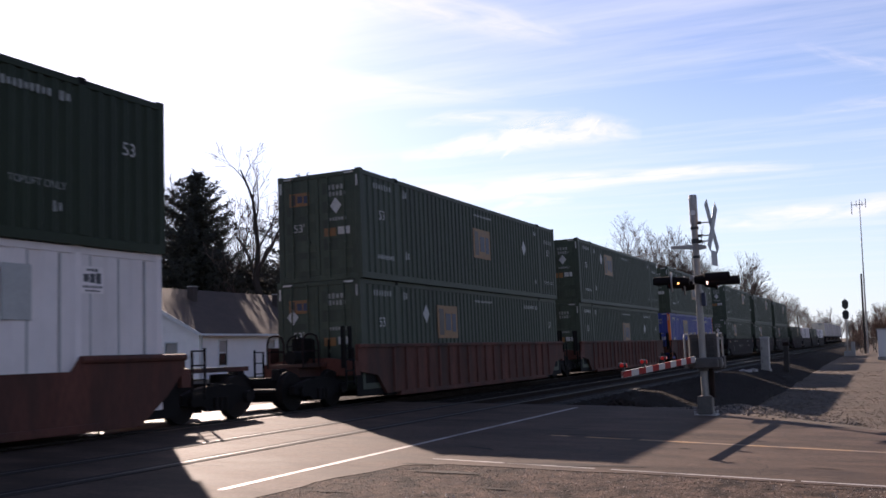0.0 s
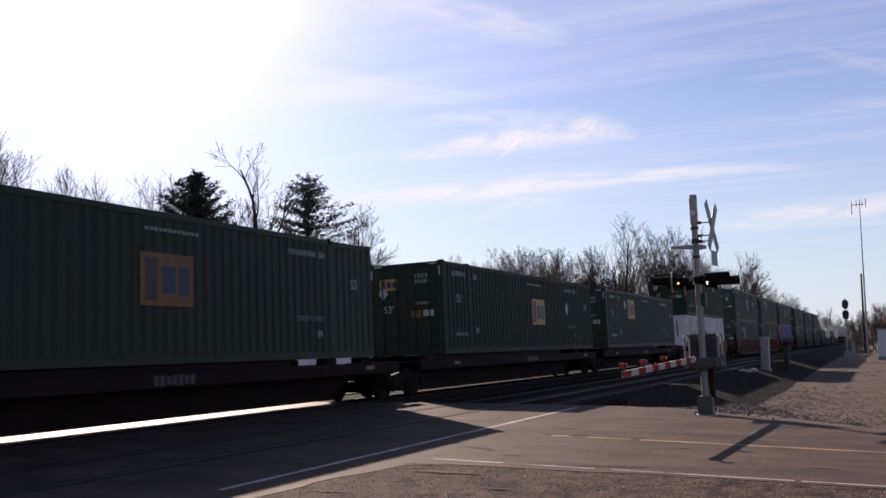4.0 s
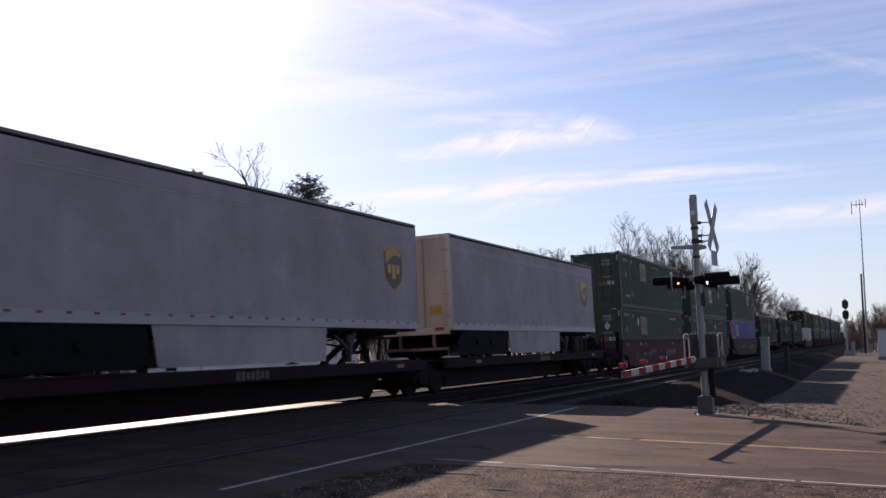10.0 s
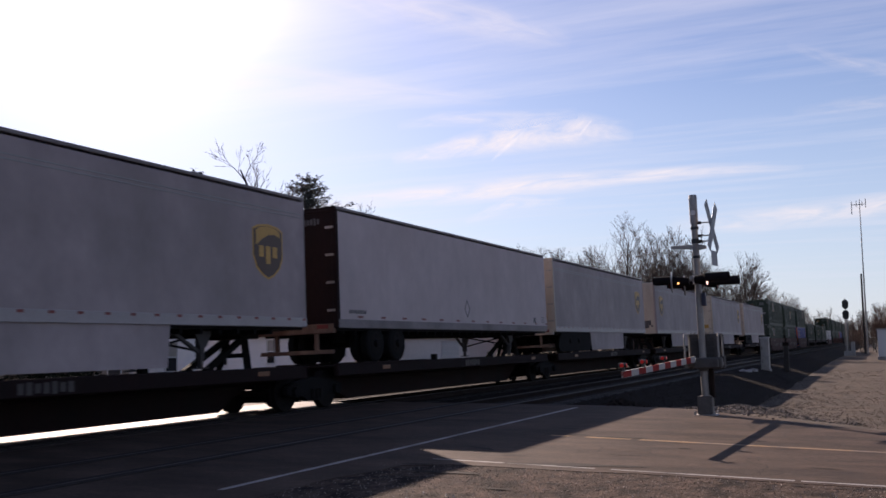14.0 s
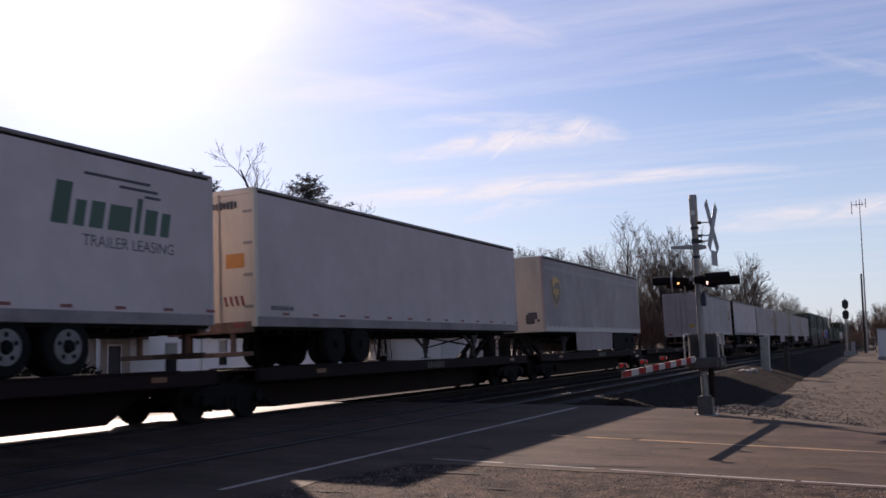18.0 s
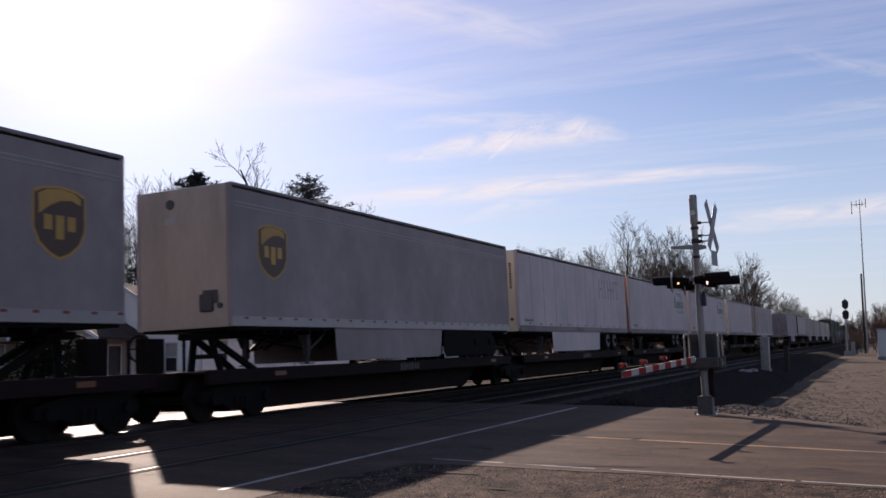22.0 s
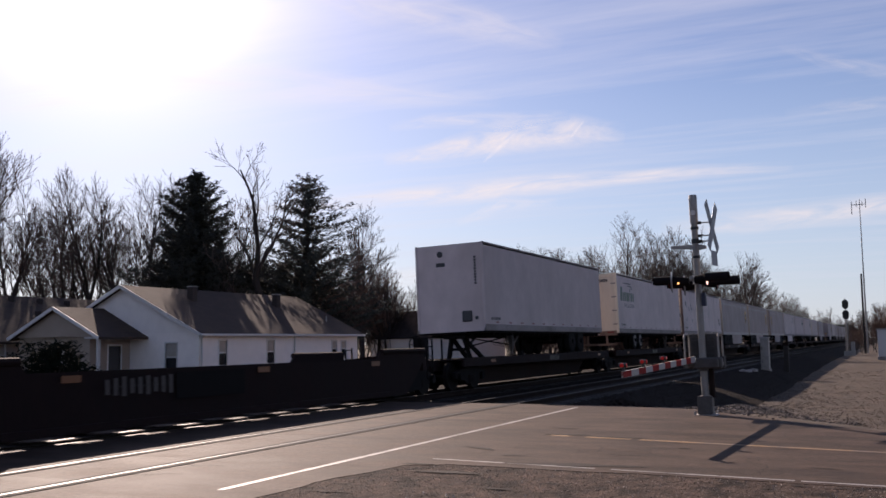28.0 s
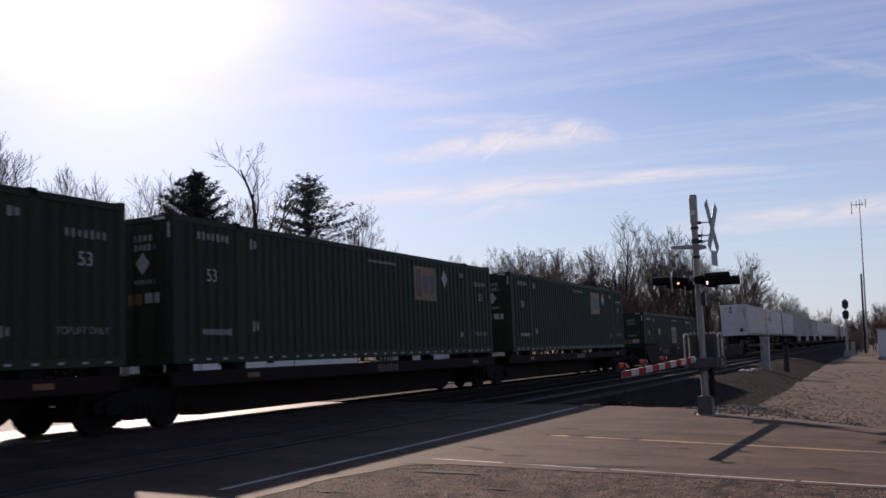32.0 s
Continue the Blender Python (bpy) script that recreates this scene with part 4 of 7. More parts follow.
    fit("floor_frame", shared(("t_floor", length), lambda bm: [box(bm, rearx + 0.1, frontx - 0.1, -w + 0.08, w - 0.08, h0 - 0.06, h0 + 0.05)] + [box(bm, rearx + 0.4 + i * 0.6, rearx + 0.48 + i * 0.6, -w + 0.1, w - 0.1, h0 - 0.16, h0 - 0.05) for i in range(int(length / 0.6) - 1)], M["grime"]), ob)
    # rear doors with hinges, lock bars and bumper
    for s in (-1, 1):
        d = fit("door", shared(("t_door", s, length), lambda bm, s=s: rbox(bm, rearx + 0.02, rearx + 0.07, min(s * 0.01, s * (w - 0.13)), max(s * 0.01, s * (w - 0.13)), h0 + 0.12, h1 - 0.14, 0.01), tail), ob)
        for zz in (2.4, 3.1, 3.8, 4.5):
            fit("hinge", shared(("t_hinge", s, length), lambda bm, s=s: box(bm, rearx - 0.012, rearx + 0.02, min(s * (w - 0.3), s * (w - 0.06)), max(s * (w - 0.3), s * (w - 0.06)), -0.03, 0.03), M["galv"]), d, (0, 0, zz))
        fit("lock_bar", shared(("t_lock", length, logo == "scars"), lambda bm: tube(bm, (rearx - 0.01, 0, h0 + 0.1), (rearx - 0.01, 0, h1 - 0.1), 0.018 if logo != "scars" else 0.026, n=6), M["galv"] if logo != "scars" else M["rusty_post"]), d, (0, s * (0.35 if logo != "scars" else 0.62), 0))
        fit("tail_lamp", shared(("t_lamp", length), lambda bm: box(bm, rearx - 0.02, rearx + 0.02, -0.16, 0.16, -0.05, 0.05), M["reflector"]), ob, (0, s * 0.85, h0 + 0.05))
    fit("rear_sill", shared(("t_sill", length, rear), lambda bm: rbox(bm, rearx, rearx + 0.12, -w + 0.12, w - 0.12, h0 - 0.12, h0 + 0.12, 0.015), M["rusty_post"] if tail in (M["cream"], M["brown"], M["redrear"]) or logo == "scars" else tail), ob)
    fit("rear_header", shared(("t_header", length), lambda bm: rbox(bm, rearx, rearx + 0.12, -w + 0.12, w - 0.12, h1 - 0.14, h1, 0.015), tail), ob)
    fit("bumper", shared(("t_bumper", length), lambda bm: [rbox(bm, rearx + 0.05, rearx + 0.15, -1.1, 1.1, 1.32, 1.42, 0.01)] + [rbox(bm, rearx + 0.05, rearx + 0.15, s * 0.6 - 0.05, s * 0.6 + 0.05, 1.42, h0 - 0.1, 0.01) for s in (-1, 1)], M["rusty_post"]), ob, label="rusty underride guard")
    # marker strips along the lower rail
    n = int(length / 0.62)
    for i in range(n):
        if i % 2 or style == "parcel":
            piece("marker", shared(("t_marker", style == "parcel"), plate(*((0.13, 0.05) if style == "parcel" else (0.26, 0.055))), M["reflector"]), ob, (rearx + 0.5 + i * 0.62, -w - 0.013, h0 + 0.18 if style == "parcel" else h0 + 0.29))
    # landing gear
    for s in (-1, 1):
        fit("landing_leg", shared("landing_leg", lambda bm: [rbox(bm, -0.07, 0.07, -0.07, 0.07, 1.28, h0 - 0.1, 0.01), rbox(bm, -0.045, 0.045, -0.045, 0.045, 1.12, 1.3, 0.006), rbox(bm, -0.14, 0.14, -0.12, 0.12, 1.09, 1.12, 0.006)] + [beam(bm, (0, 0, 1.40), (-0.85, 0, h0 - 0.10), 0.07), prism(bm, [(-0.30, h0 - 0.08), (0.30, h0 - 0.08), (0.09, h0 - 0.42), (-0.09, h0 - 0.42)], "y", -0.09, -0.07)], M["leg_grey"]), ob, (frontx - 3.4, s * 0.9, 0))
    fit("leg_brace", shared("leg_brace", lambda bm: [beam(bm, (0, -0.88, 1.45), (0, 0.88, h0 - 0.15), 0.045), beam(bm, (0, 0.88, 1.45), (0, -0.88, h0 - 0.15), 0.045)], M["grime"]), ob, (frontx - 3.4, 0, 0))
    # tandem axles
    bogie = fit("axle_slider", shared("axle_slider", lambda bm: [box(bm, -1.5, 1.5, s * 0.5 - 0.06, s * 0.5 + 0.06, h0 - 0.32, h0 - 0.1) for s in (-1, 1)] + [tube(bm, (d, -0.9, 1.56), (d, 0.9, 1.56), 0.07, n=8) for d in (-0.62, 0.62)] + [box(bm, d - 0.25, d + 0.25, s * 0.5 - 0.06, s * 0.5 + 0.06, 1.5, h0 - 0.3) for d in (-0.62, 0.62) for s in (-1, 1)], M["grime"]), ob, (rearx + wheels_at, 0, 0), label="tandem axle slider")
    for s in (-1, 1):
        for d in (-0.62, 0.62):
            for inner in (0, 1):
                y = s * (1.14 - inner * 0.33)
                wh = fit("wheel", shared("tyre", lambda bm: [tube(bm, (0, -0.12, 0), (0, -0.09, 0), 0.44, 0.49, n=20), tube(bm, (0, -0.09, 0), (0, 0.09, 0), 0.49, n=20), tube(bm, (0, 0.09, 0), (0, 0.12, 0), 0.49, 0.44, n=20)], M["rubber"]), bogie, (d, y, 1.56))
        for d in (-0.62, 0.62):
            fit("rim", shared(("t_rim", s), lambda bm, s=s: [tube(bm, (0, s * 0.0, 0), (0, s * 0.03, 0), 0.32, 0.29, n=18)], M["rim"] if style == "lease" or logo == "ghost" else M["wheel"]), bogie, (d, s * 1.235, 1.56), label="wheel rim")
            fit("hub", shared(("t_hub", s), lambda bm, s=s: [tube(bm, (0, s * 0.03, 0), (0, s * 0.10, 0), 0.12, 0.09, n=10)] + [tube(bm, (0.2 * math.cos(k), s * 0.03, 0.2 * math.sin(k)), (0.2 * math.cos(k), s * 0.036, 0.2 * math.sin(k)), 0.045, n=6) for k in (0.3, 1.56, 2.8, 4.1, 5.3)], M["grime"]), bogie, (d, s * 1.235, 1.56), label="dark wheel hub and hand holes")
    if skirt:
        a, b = skirt
        for s in (-1, 1):
            fit("side_skirt", shared(("skirt", a, b, s, shade), lambda bm, s=s: [prism(bm, [(rearx + a, h0 + 0.0), (rearx + a + 0.16, 1.18), (rearx + a + 0.3, 1.14), (rearx + b - 0.08, 1.14), (rearx + b, h0)], "y", min(s * 1.24, s * 1.262), max(s * 1.24, s * 1.262))], m), ob, label="aerodynamic side skirt")
        fit("skirt_shadow_frame", shared(("skirt_frame", a, b), lambda bm: [beam(bm, (rearx + a + 0.5 + i * (b - a - 1) / 2, -1.22, 1.5), (rearx + a + 0.5 + i * (b - a - 1) / 2, -0.6, h0 - 0.1), 0.04) for i in range(3)], M["grime"]), ob)
    if skirt or logo == "scars":
        a = skirt[0] if skirt else 5.5
        f0 = 1.3 if turned else 0.35
        wf = 1.256 if style == "parcel" or logo == "scars" else 0.66
        for s in (-1, 1):
            fit("wheel_fairing", shared(("fairing", a, length, wf, s, f0), lambda bm, s=s: prism(bm, [(rearx + f0, 1.35), (rearx + f0 + 0.2, 1.15), (rearx + a - 0.3, 1.12), (rearx + a - 0.12, 1.28), (rearx + a - 0.08, 1.6), (rearx + a - 0.16, h0 - 0.02), (rearx + f0 + 0.55, h0 - 0.02), (rearx + f0 + 0.27, 1.75)], "y", s * wf - 0.012, s * wf + 0.012), M["rubber"]), ob, label="black wheel fairing")
        fit("mud_flap", shared("mud_flap", lambda bm: [box(bm, 1.25, 1.27, s * 0.97 - 0.3, s * 0.97 + 0.3, 1.15, h0 - 0.1) for s in (-1, 1)], M["rubber"]), bogie)
    yo = -w - 0.001
    if style == "parcel":
        lx = -6.55 if turned else 6.55

        def shield(bm, k=1.0, y0=-0.004, y1=0.0):
            pts = [(-0.46, 0.42), (-0.30, 0.50), (0.0, 0.54), (0.30, 0.50), (0.46, 0.42), (0.46, -0.14), (0.36, -0.38), (0.18, -0.54), (0.0, -0.62), (-0.18, -0.54), (-0.36, -0.38), (-0.46, -0.14)]
            prism(bm, [(u * k * 1.14, v * k) for u, v in pts], "y", y0, y1)
        g = piece("shield_border", shared("shield_border", lambda bm: shield(bm, 1.08), M["gold"]), ob, (lx, yo, 3.66), label="gold edge of a brown shield")
        piece("shield", shared("shield", lambda bm: shield(bm, 1.0, -0.008, -0.004), M["shield"]), g)
        piece("shield_arc", shared("shield_arc", lambda bm: prism(bm, [(-0.45, 0.41), (-0.3, 0.49), (0, 0.53), (0.3, 0.49), (0.45, 0.41), (0.44, 0.30), (0.25, 0.36), (0, 0.33), (-0.2, 0.24), (-0.44, 0.08)], "y", -0.012, -0.008), M["gold"]), g)
        piece("shield_mark", shared("shield_mark", lambda bm: [box(bm, u - 0.085, u + 0.085, -0.012, -0.008, z0, 0.08) for u, z0 in ((-0.25, -0.17), (0.0, -0.32), (0.25, -0.17))], M["gold"]), g, label="three plain gold bars")
        piece("rear_plate", shared(("rear_plate", length), lambda bm: box(bm, rearx - 0.006, rearx, -0.2, 0.2, -0.14, 0.14), M["yellow"] if not turned else M["dark_mark"]), ob, (0, -0.75, 2.6), label="square notice plate")
    if logo == "lease":
        lx = 5.42 if logo_at == "front" else -5.9
        slant = 0.09

        def block(w, h):
            return lambda bm: prism(bm, [(0, 0), (w, 0), (w + slant * h / 0.5, h), (slant * h / 0.5, h)], "y", -0.004, 0)
        p = piece("company_mark", shared("lease_first", block(0.36, 0.74), M["logo_green"]), ob, (lx - 1.55, yo, 3.62), label="dark green company word as slanted plain blocks")
        at = 0.48
        for w, h in ((0.24, 0.46), (0.32, 0.48), (0.54, 0.47), (0.13, 0.66), (0.32, 0.48), (0.24, 0.46)):
            piece("letter_bar", shared(("lease_block", w, h), block(w, h), M["logo_green"]), p, (at, 0, 0))
            at += w + 0.115
        for u0, u1, v in ((0.72, 2.35, 0.92), (1.55, 2.55, 0.79), (2.2, 2.62, 0.68)):
            piece("mark_line", shared(("lease_line", u0), lambda bm, u0=u0, u1=u1, v=v: prism(bm, [(u0, v), (u1, v), (u1 + 0.03, v + 0.055), (u0 + 0.03, v + 0.055)], "y", -0.004, 0), M["dark_mark"]), p)
        piece("mark_words", lettering("TRAILER LEASING", 0.21, M["dark_mark"]), p, (1.85, -0.002, -0.24), label="dark words under the company mark")
    if logo == "ghost":
        word = piece("company_mark", shared("ghost_stroke", lambda bm: [box(bm, -0.065, 0.065, -0.004, 0, -0.40, 0.40), box(bm, -0.13, 0.13, -0.004, 0, 0.40, 0.44), box(bm, -0.13, 0.13, -0.004, 0, -0.44, -0.40)], M["faded_word"]), ob, (3.1, yo, 4.05), label="faded violet-grey company word as plain serif strokes")
        for u in (0.55, 1.0, 1.55, 2.1, 2.6, 3.2):
            piece("stroke", shared("ghost_stroke", None, M["faded_word"]), word, (u, 0, 0))
        for u in (0.28, 1.78, 2.35):
            piece("cross_stroke", shared("ghost_cross", lambda bm: box(bm, -0.16, 0.16, -0.004, 0, -0.05, 0.05), M["faded_word"]), word, (u, 0, 0))
        piece("cross_stroke", shared("ghost_top", lambda bm: box(bm, -0.36, 0.36, -0.008, -0.004, 0.38, 0.47), M["faded_word"]), word, (3.2, 0, 0))
    if logo == "scars":
        rnd = random.Random(5)
        for u, v, k in ((-6.9, 4.0, 0.20), (-6.55, 3.85, 0.10), (-5.75, 3.72, 0.17), (-5.45, 3.55, 0.09), (-5.0, 3.95, 0.13), (-4.75, 3.72, 0.16), (-4.2, 3.72, 0.09), (-2.95, 3.72, 0.18), (-6.75, 2.95, 0.12), (-4.7, 2.9, 0.09), (-2.9, 2.95, 0.08), (-1.0, 2.95, 0.07), (-1.0, 3.5, 0.09), (0.7, 3.3, 0.06)):
            def torn(bm, k=k):
                n = 9
                prism(bm, [(math.cos(6.283 * i / n) * k * rnd.uniform(0.45, 1.1), math.sin(6.283 * i / n) * k * rnd.uniform(0.6, 1.35)) for i in range(n)], "y", -0.004, 0)
            piece("torn_decal", shared(("torn_decal", u), torn, M["scar"]), ob, (u, yo, v), label="dark torn remains of a decal")
        for y, zc, c in ((-0.75, 3.55, 4), (-0.72, 3.25, 6)):
            piece("side_writing", shared(("t_front_mark", c), bars(c, 0.11, 0.21, 0.04), M["dark_mark"]), ob, (frontx - 1.05, yo, zc - 0.45))
            piece("rear_writing", shared(("t_door_mark", c), bars(c, 0.10, 0.22, 0.04, "rear"), M["dark_mark"]), ob, (rearx + 0.016, y, zc))
    if style in ("plain",) or logo == "lease":
        piece("small_writing", shared("t_small", bars(10, 0.06, 0.10, 0.03), M["dark_mark"]), ob, (rearx + 1.0, yo, h0 + 0.42))
        if logo is None:
            piece("small_writing", shared("t_small2", bars(3, 0.07, 0.2, 0.04), M["dark_mark"]), ob, (frontx - 1.5, yo, h0 + 0.42))
            piece("size_mark", lettering("53", 0.24, M["dark_mark"]), ob, (frontx - 0.55, yo - 0.003, h0 + 0.44), label="dark painted number")
        if turned and rear != "redrear":
            piece("nose_writing", shared("t_nose", bars(10, 0.07, 0.09, 0.03, "upright"), M["dark_mark"]), ob, (rearx + 0.012, -1.0, 4.05))
        elif logo != "scars":
            piece("rear_writing", shared(("t_rear", length), bars(8, 0.07, 0.16, 0.03, "rear"), M["dark_mark"]), ob, (rearx - 0.002 if not turned else rearx + 0.012, -0.45, h1 - 0.36))
        if logo == "none" and not turned:
            piece("notice", shared("door_notice", plate(0.5, 0.32, 0.004, "rear"), M["orange_notice"]), ob, (rearx + 0.018, -0.75, 3.42), label="orange notice on the door")
            for k in range(4):
                piece("warning_stripe", shared("door_stripe", lambda bm: prism(bm, [(0, 0), (0.07, 0), (0.13, 0.22), (0.06, 0.22)], "x", -0.004, 0), M["reflector"]), ob, (rearx + 0.016, -1.0 + 0.15 * k, 2.42))
    if style == "plain" and logo is None:
        piece("placard", shared("t_placard", lambda bm: [prism(bm, [(-0.22, 0), (0, -0.3), (0, -0.24), (-0.17, 0), (0, 0.24), (0, 0.3)], "y", -0.004, 0), prism(bm, [(0.22, 0), (0, 0.3), (0, 0.24), (0.17, 0), (0, -0.24), (0, -0.3)], "y", -0.004, 0)], M["dark_mark"]), ob, (0.05, yo, 2.64), label="diamond outline decal")
    return on_train(ob, x + hl, 0.0)


def coupling(parent, x, d):
    piece("coupler", shared(("coupler", d), lambda bm: [rbox(bm, min(0, d * 0.75), max(0, d * 0.75), -0.1, 0.1, 0.72, 0.95, 0.02), rbox(bm, min(d * 0.7, d * 0.98), max(d * 0.7, d * 0.98), -0.15, 0.15, 0.68, 1.0, 0.03)], M["grime"]), parent, (x, 0, 0), label="knuckle coupler")


def hand_brake(parent, x):
    p = piece("brake_stand", shared("brake_stand", lambda bm: [box(bm, -0.25, 0.25, -0.16, 0.16, 0.95, 1.75), box(bm, -0.4, -0.34, -0.6, -0.56, 0.9, 1.7), box(bm, 0.34, 0.4, -0.6, -0.56, 0.9, 1.7)], M["grime"]), parent, (x, 0.25, 0), label="hand brake stand")

    def ring(bm):
        n = 16
        for i in range(n):
            a, b = 2 * math.pi * i / n, 2 * math.pi * (i + 1) / n
            beam(bm, (0, math.cos(a) * 0.27, math.sin(a) * 0.27), (0, math.cos(b) * 0.27, math.sin(b) * 0.27), 0.035)
        for i in range(4):
            a = math.pi * i / 2
            beam(bm, (0, 0, 0), (0, math.cos(a) * 0.27, math.sin(a) * 0.27), 0.025)
    piece("brake_wheel", shared("brake_wheel", ring, M["grime"]), p, (-0.32, 0, 1.55))


def end_rails(parent, x, e):
    """Rounded grab rails, a ladder post and a brake cylinder on a car's end platform."""
    def hoop(bm):
        pts = [Vector((-0.36, 0, 1.0)), Vector((-0.36, 0, 1.62)), Vector((-0.27, 0, 1.78)), Vector((-0.1, 0, 1.83)), Vector((0.1, 0, 1.83)), Vector((0.27, 0, 1.78)), Vector((0.36, 0, 1.62)), Vector((0.36, 0, 1.0))]
        for p, q in zip(pts, pts[1:]):
            tube(bm, p, q, 0.026, n=7)
        tube(bm, (-0.36, 0, 1.42), (0.36, 0, 1.42), 0.02, n=6)
    for y in (-0.55, 0.5):
        piece("grab_rail", shared("grab_rail", hoop, M["brown"]), parent, (x, y, 0))
    piece("brake_cylinder", shared("brake_cylinder", lambda bm: [tube(bm, (-0.3, 0, 1.26), (0.3, 0, 1.26), 0.17, n=12), tube(bm, (0.3, 0, 1.26), (0.62, 0, 1.26), 0.04, n=8)], M["grime"]), parent, (x - e * 0.05, -0.1, 0), label="black brake cylinder")
    for dx in (0.45, 0.8):
        piece("ladder_post", shared("ladder_post", lambda bm: rbox(bm, -0.03, 0.03, -0.05, 0.05, 0.95, 2.0, 0.01), M["grime"]), parent, (x - e * dx, -1.22, 0))


def well_car(x0, x1, load_x, truck_rear, truck_front, paint="brown", style="smooth", ends=(False, False), label="", z_top=1.52, mark=True):
    """One unit of a well car between x0 and x1; load_x is the load's rear. Trucks are given as places along the train, or None."""
    mid = load_x + L53 / 2
    ob = thing("well_car", label or "dark brown steel well car carrying containers low between its bogies", "rail car", "rail cars of the train")
    hl = L53 / 2 + 0.35
    m = M[paint]
    for s in (-1, 1):
        def side(bm, s=s):
            a, b = min(s * 1.31, s * 1.40), max(s * 1.31, s * 1.40)
            if style == "low":
                pts = [(-hl, 1.1), (-hl, 1.32), (-hl + 2.6, 1.32), (-hl + 2.75, 1.14), (hl - 2.75, 1.14), (hl - 2.6, 1.32), (hl, 1.32), (hl, 1.1), (hl - 0.5, 0.62), (hl - 1.2, 0.12), (-hl + 1.2, 0.12), (-hl + 0.5, 0.62)]
            else:
                pts = [(-hl, 0.85), (-hl, z_top), (hl, z_top), (hl, 0.85), (hl - 1.0, 0.72), (hl - 1.5, 0.22), (-hl + 1.5, 0.22), (-hl + 1.0, 0.72)]
            prism(bm, pts, "y", a, b)
        sp = piece("side_sill", shared(("well_side", style, z_top, s), side, m), ob)
        if style == "low":
            for e in (-1, 1):
                piece("top_chord", shared(("well_chord_low", s, e), lambda bm, s=s, e=e: tube(bm, (e * hl, s * 1.40, 1.33), (e * (hl - 2.6), s * 1.40, 1.33), 0.07, n=8), m), ob)
        else:
            piece("top_chord", shared(("well_chord", z_top, s), lambda bm, s=s: rbox(bm, -hl, hl, min(s * 1.30, s * 1.45), max(s * 1.30, s * 1.45), z_top - 0.02, z_top + 0.08, 0.015), m), ob)
        piece("bottom_chord", shared(("well_bchord", style, s), lambda bm, s=s: rbox(bm, -hl + 2.2, hl - 2.2, min(s * 1.22, s * 1.44), max(s * 1.22, s * 1.44), 0.12, 0.26, 0.015), m), ob)
        if style == "ribbed":
            for i in range(19):
                piece("rib", shared(("well_rib", s, z_top), lambda bm, s=s: prism(bm, [(-0.07, s * 1.40), (-0.045, s * 1.455), (0.045, s * 1.455), (0.07, s * 1.40)], "z", 0.26, z_top - 0.02), m), sp, (-hl + 1.9 + i * (2 * hl - 3.8) / 18, 0, 0))
        # black plates added at the ends, standing for the dark below the sill
        for e in (-1, 1):
            piece("end_web", shared(("end_web", s, e), lambda bm, s=s, e=e: box(bm, min(e * (hl - 0.05), e * (hl - 2.3)), max(e * (hl - 0.05), e * (hl - 2.3)), min(s * 1.301, s * 1.309), max(s * 1.301, s * 1.309), 0.2, 1.15), M["grime"]), ob)
    for i in range(9):
        piece("floor_beam", shared("floor_beam", lambda bm: box(bm, -0.42, 0.42, -1.31, 1.31, 0.16, 0.30), M["grime"]), ob, (-hl + 2.0 + i * (2 * hl - 4.0) / 8, 0, 0))
    for e in (-1, 1):
        piece("bulkhead", shared(("bulkhead", e), lambda bm, e=e: [prism(bm, [(-1.4, 0.75), (1.4, 0.75), (1.4, 1.1), (0.5, 1.22), (-0.5, 1.22), (-1.4, 1.1)], "x", min(e * (hl - 0.1), e * (hl + 0.15)), max(e * (hl - 0.1), e * (hl + 0.15)))] + [prism(bm, [(-0.45, 0.62), (0.45, 0.62), (0.35, 1.05), (-0.35, 1.05)], "x", min(e * hl, e * (hl + 1.2)), max(e * hl, e * (hl + 1.2)))], m), ob, label="end sill and bolster")
        for s in (-1, 1):
            piece("ladder", shared(("ladder", e, s), lambda bm, e=e, s=s: [box(bm, e * (hl + 0.22) - 0.02, e * (hl + 0.22) + 0.02, s * 1.38 - 0.02, s * 1.38 + 0.02, 0.5, 1.45), box(bm, e * (hl + 0.6) - 0.02, e * (hl + 0.6) + 0.02, s * 1.38 - 0.02, s * 1.38 + 0.02, 0.5, 1.5)] + [beam(bm, (e * (hl + 0.22), s * 1.38, 0.6 + 0.28 * i), (e * (hl + 0.6), s * 1.38, 0.6 + 0.28 * i), 0.03) for i in range(4)], M["grime"]), ob)
    # walkway grating at both ends
    for e, far in ((-1, x0 - mid), (1, x1 - mid)):
        ln = abs(far) - hl
        if ln > 0.3:
            piece("end_platform", shared(("end_platform", round(ln, 1), e), lambda bm, e=e, ln=ln: rbox(bm, min(e * hl, e * (hl + ln - 0.1)), max(e * hl, e * (hl + ln - 0.1)), -0.55, 0.55, 1.0, 1.1, 0.01), m), ob)
        if ln > 1.2:
            if style != "low":
                end_rails(ob, e * (hl + min(1.5, ln - 0.45)), e)
    for tx in (truck_rear, truck_front):
        if tx is not None:
            truck(ob, tx - mid)
    if ends[0]:
        coupling(ob, x0 + 0.7 - mid, -1)
        hand_brake(ob, x0 + 1.3 - mid)
    if ends[1]:
        coupling(ob, x1 - 0.7 - mid, 1)
    if mark == "number":
        piece("small_writing", shared(("car_bars", 9), bars(9, 0.11, 0.3, 0.09), M["ghost_dark"]), ob, (-hl + 5.2, -1.446, 0.85))
        piece("number_patch", shared("number_patch", plate(2.1, 0.5, 0.002), M["grime"]), ob, (-hl + 7.2, -1.444, 0.8))
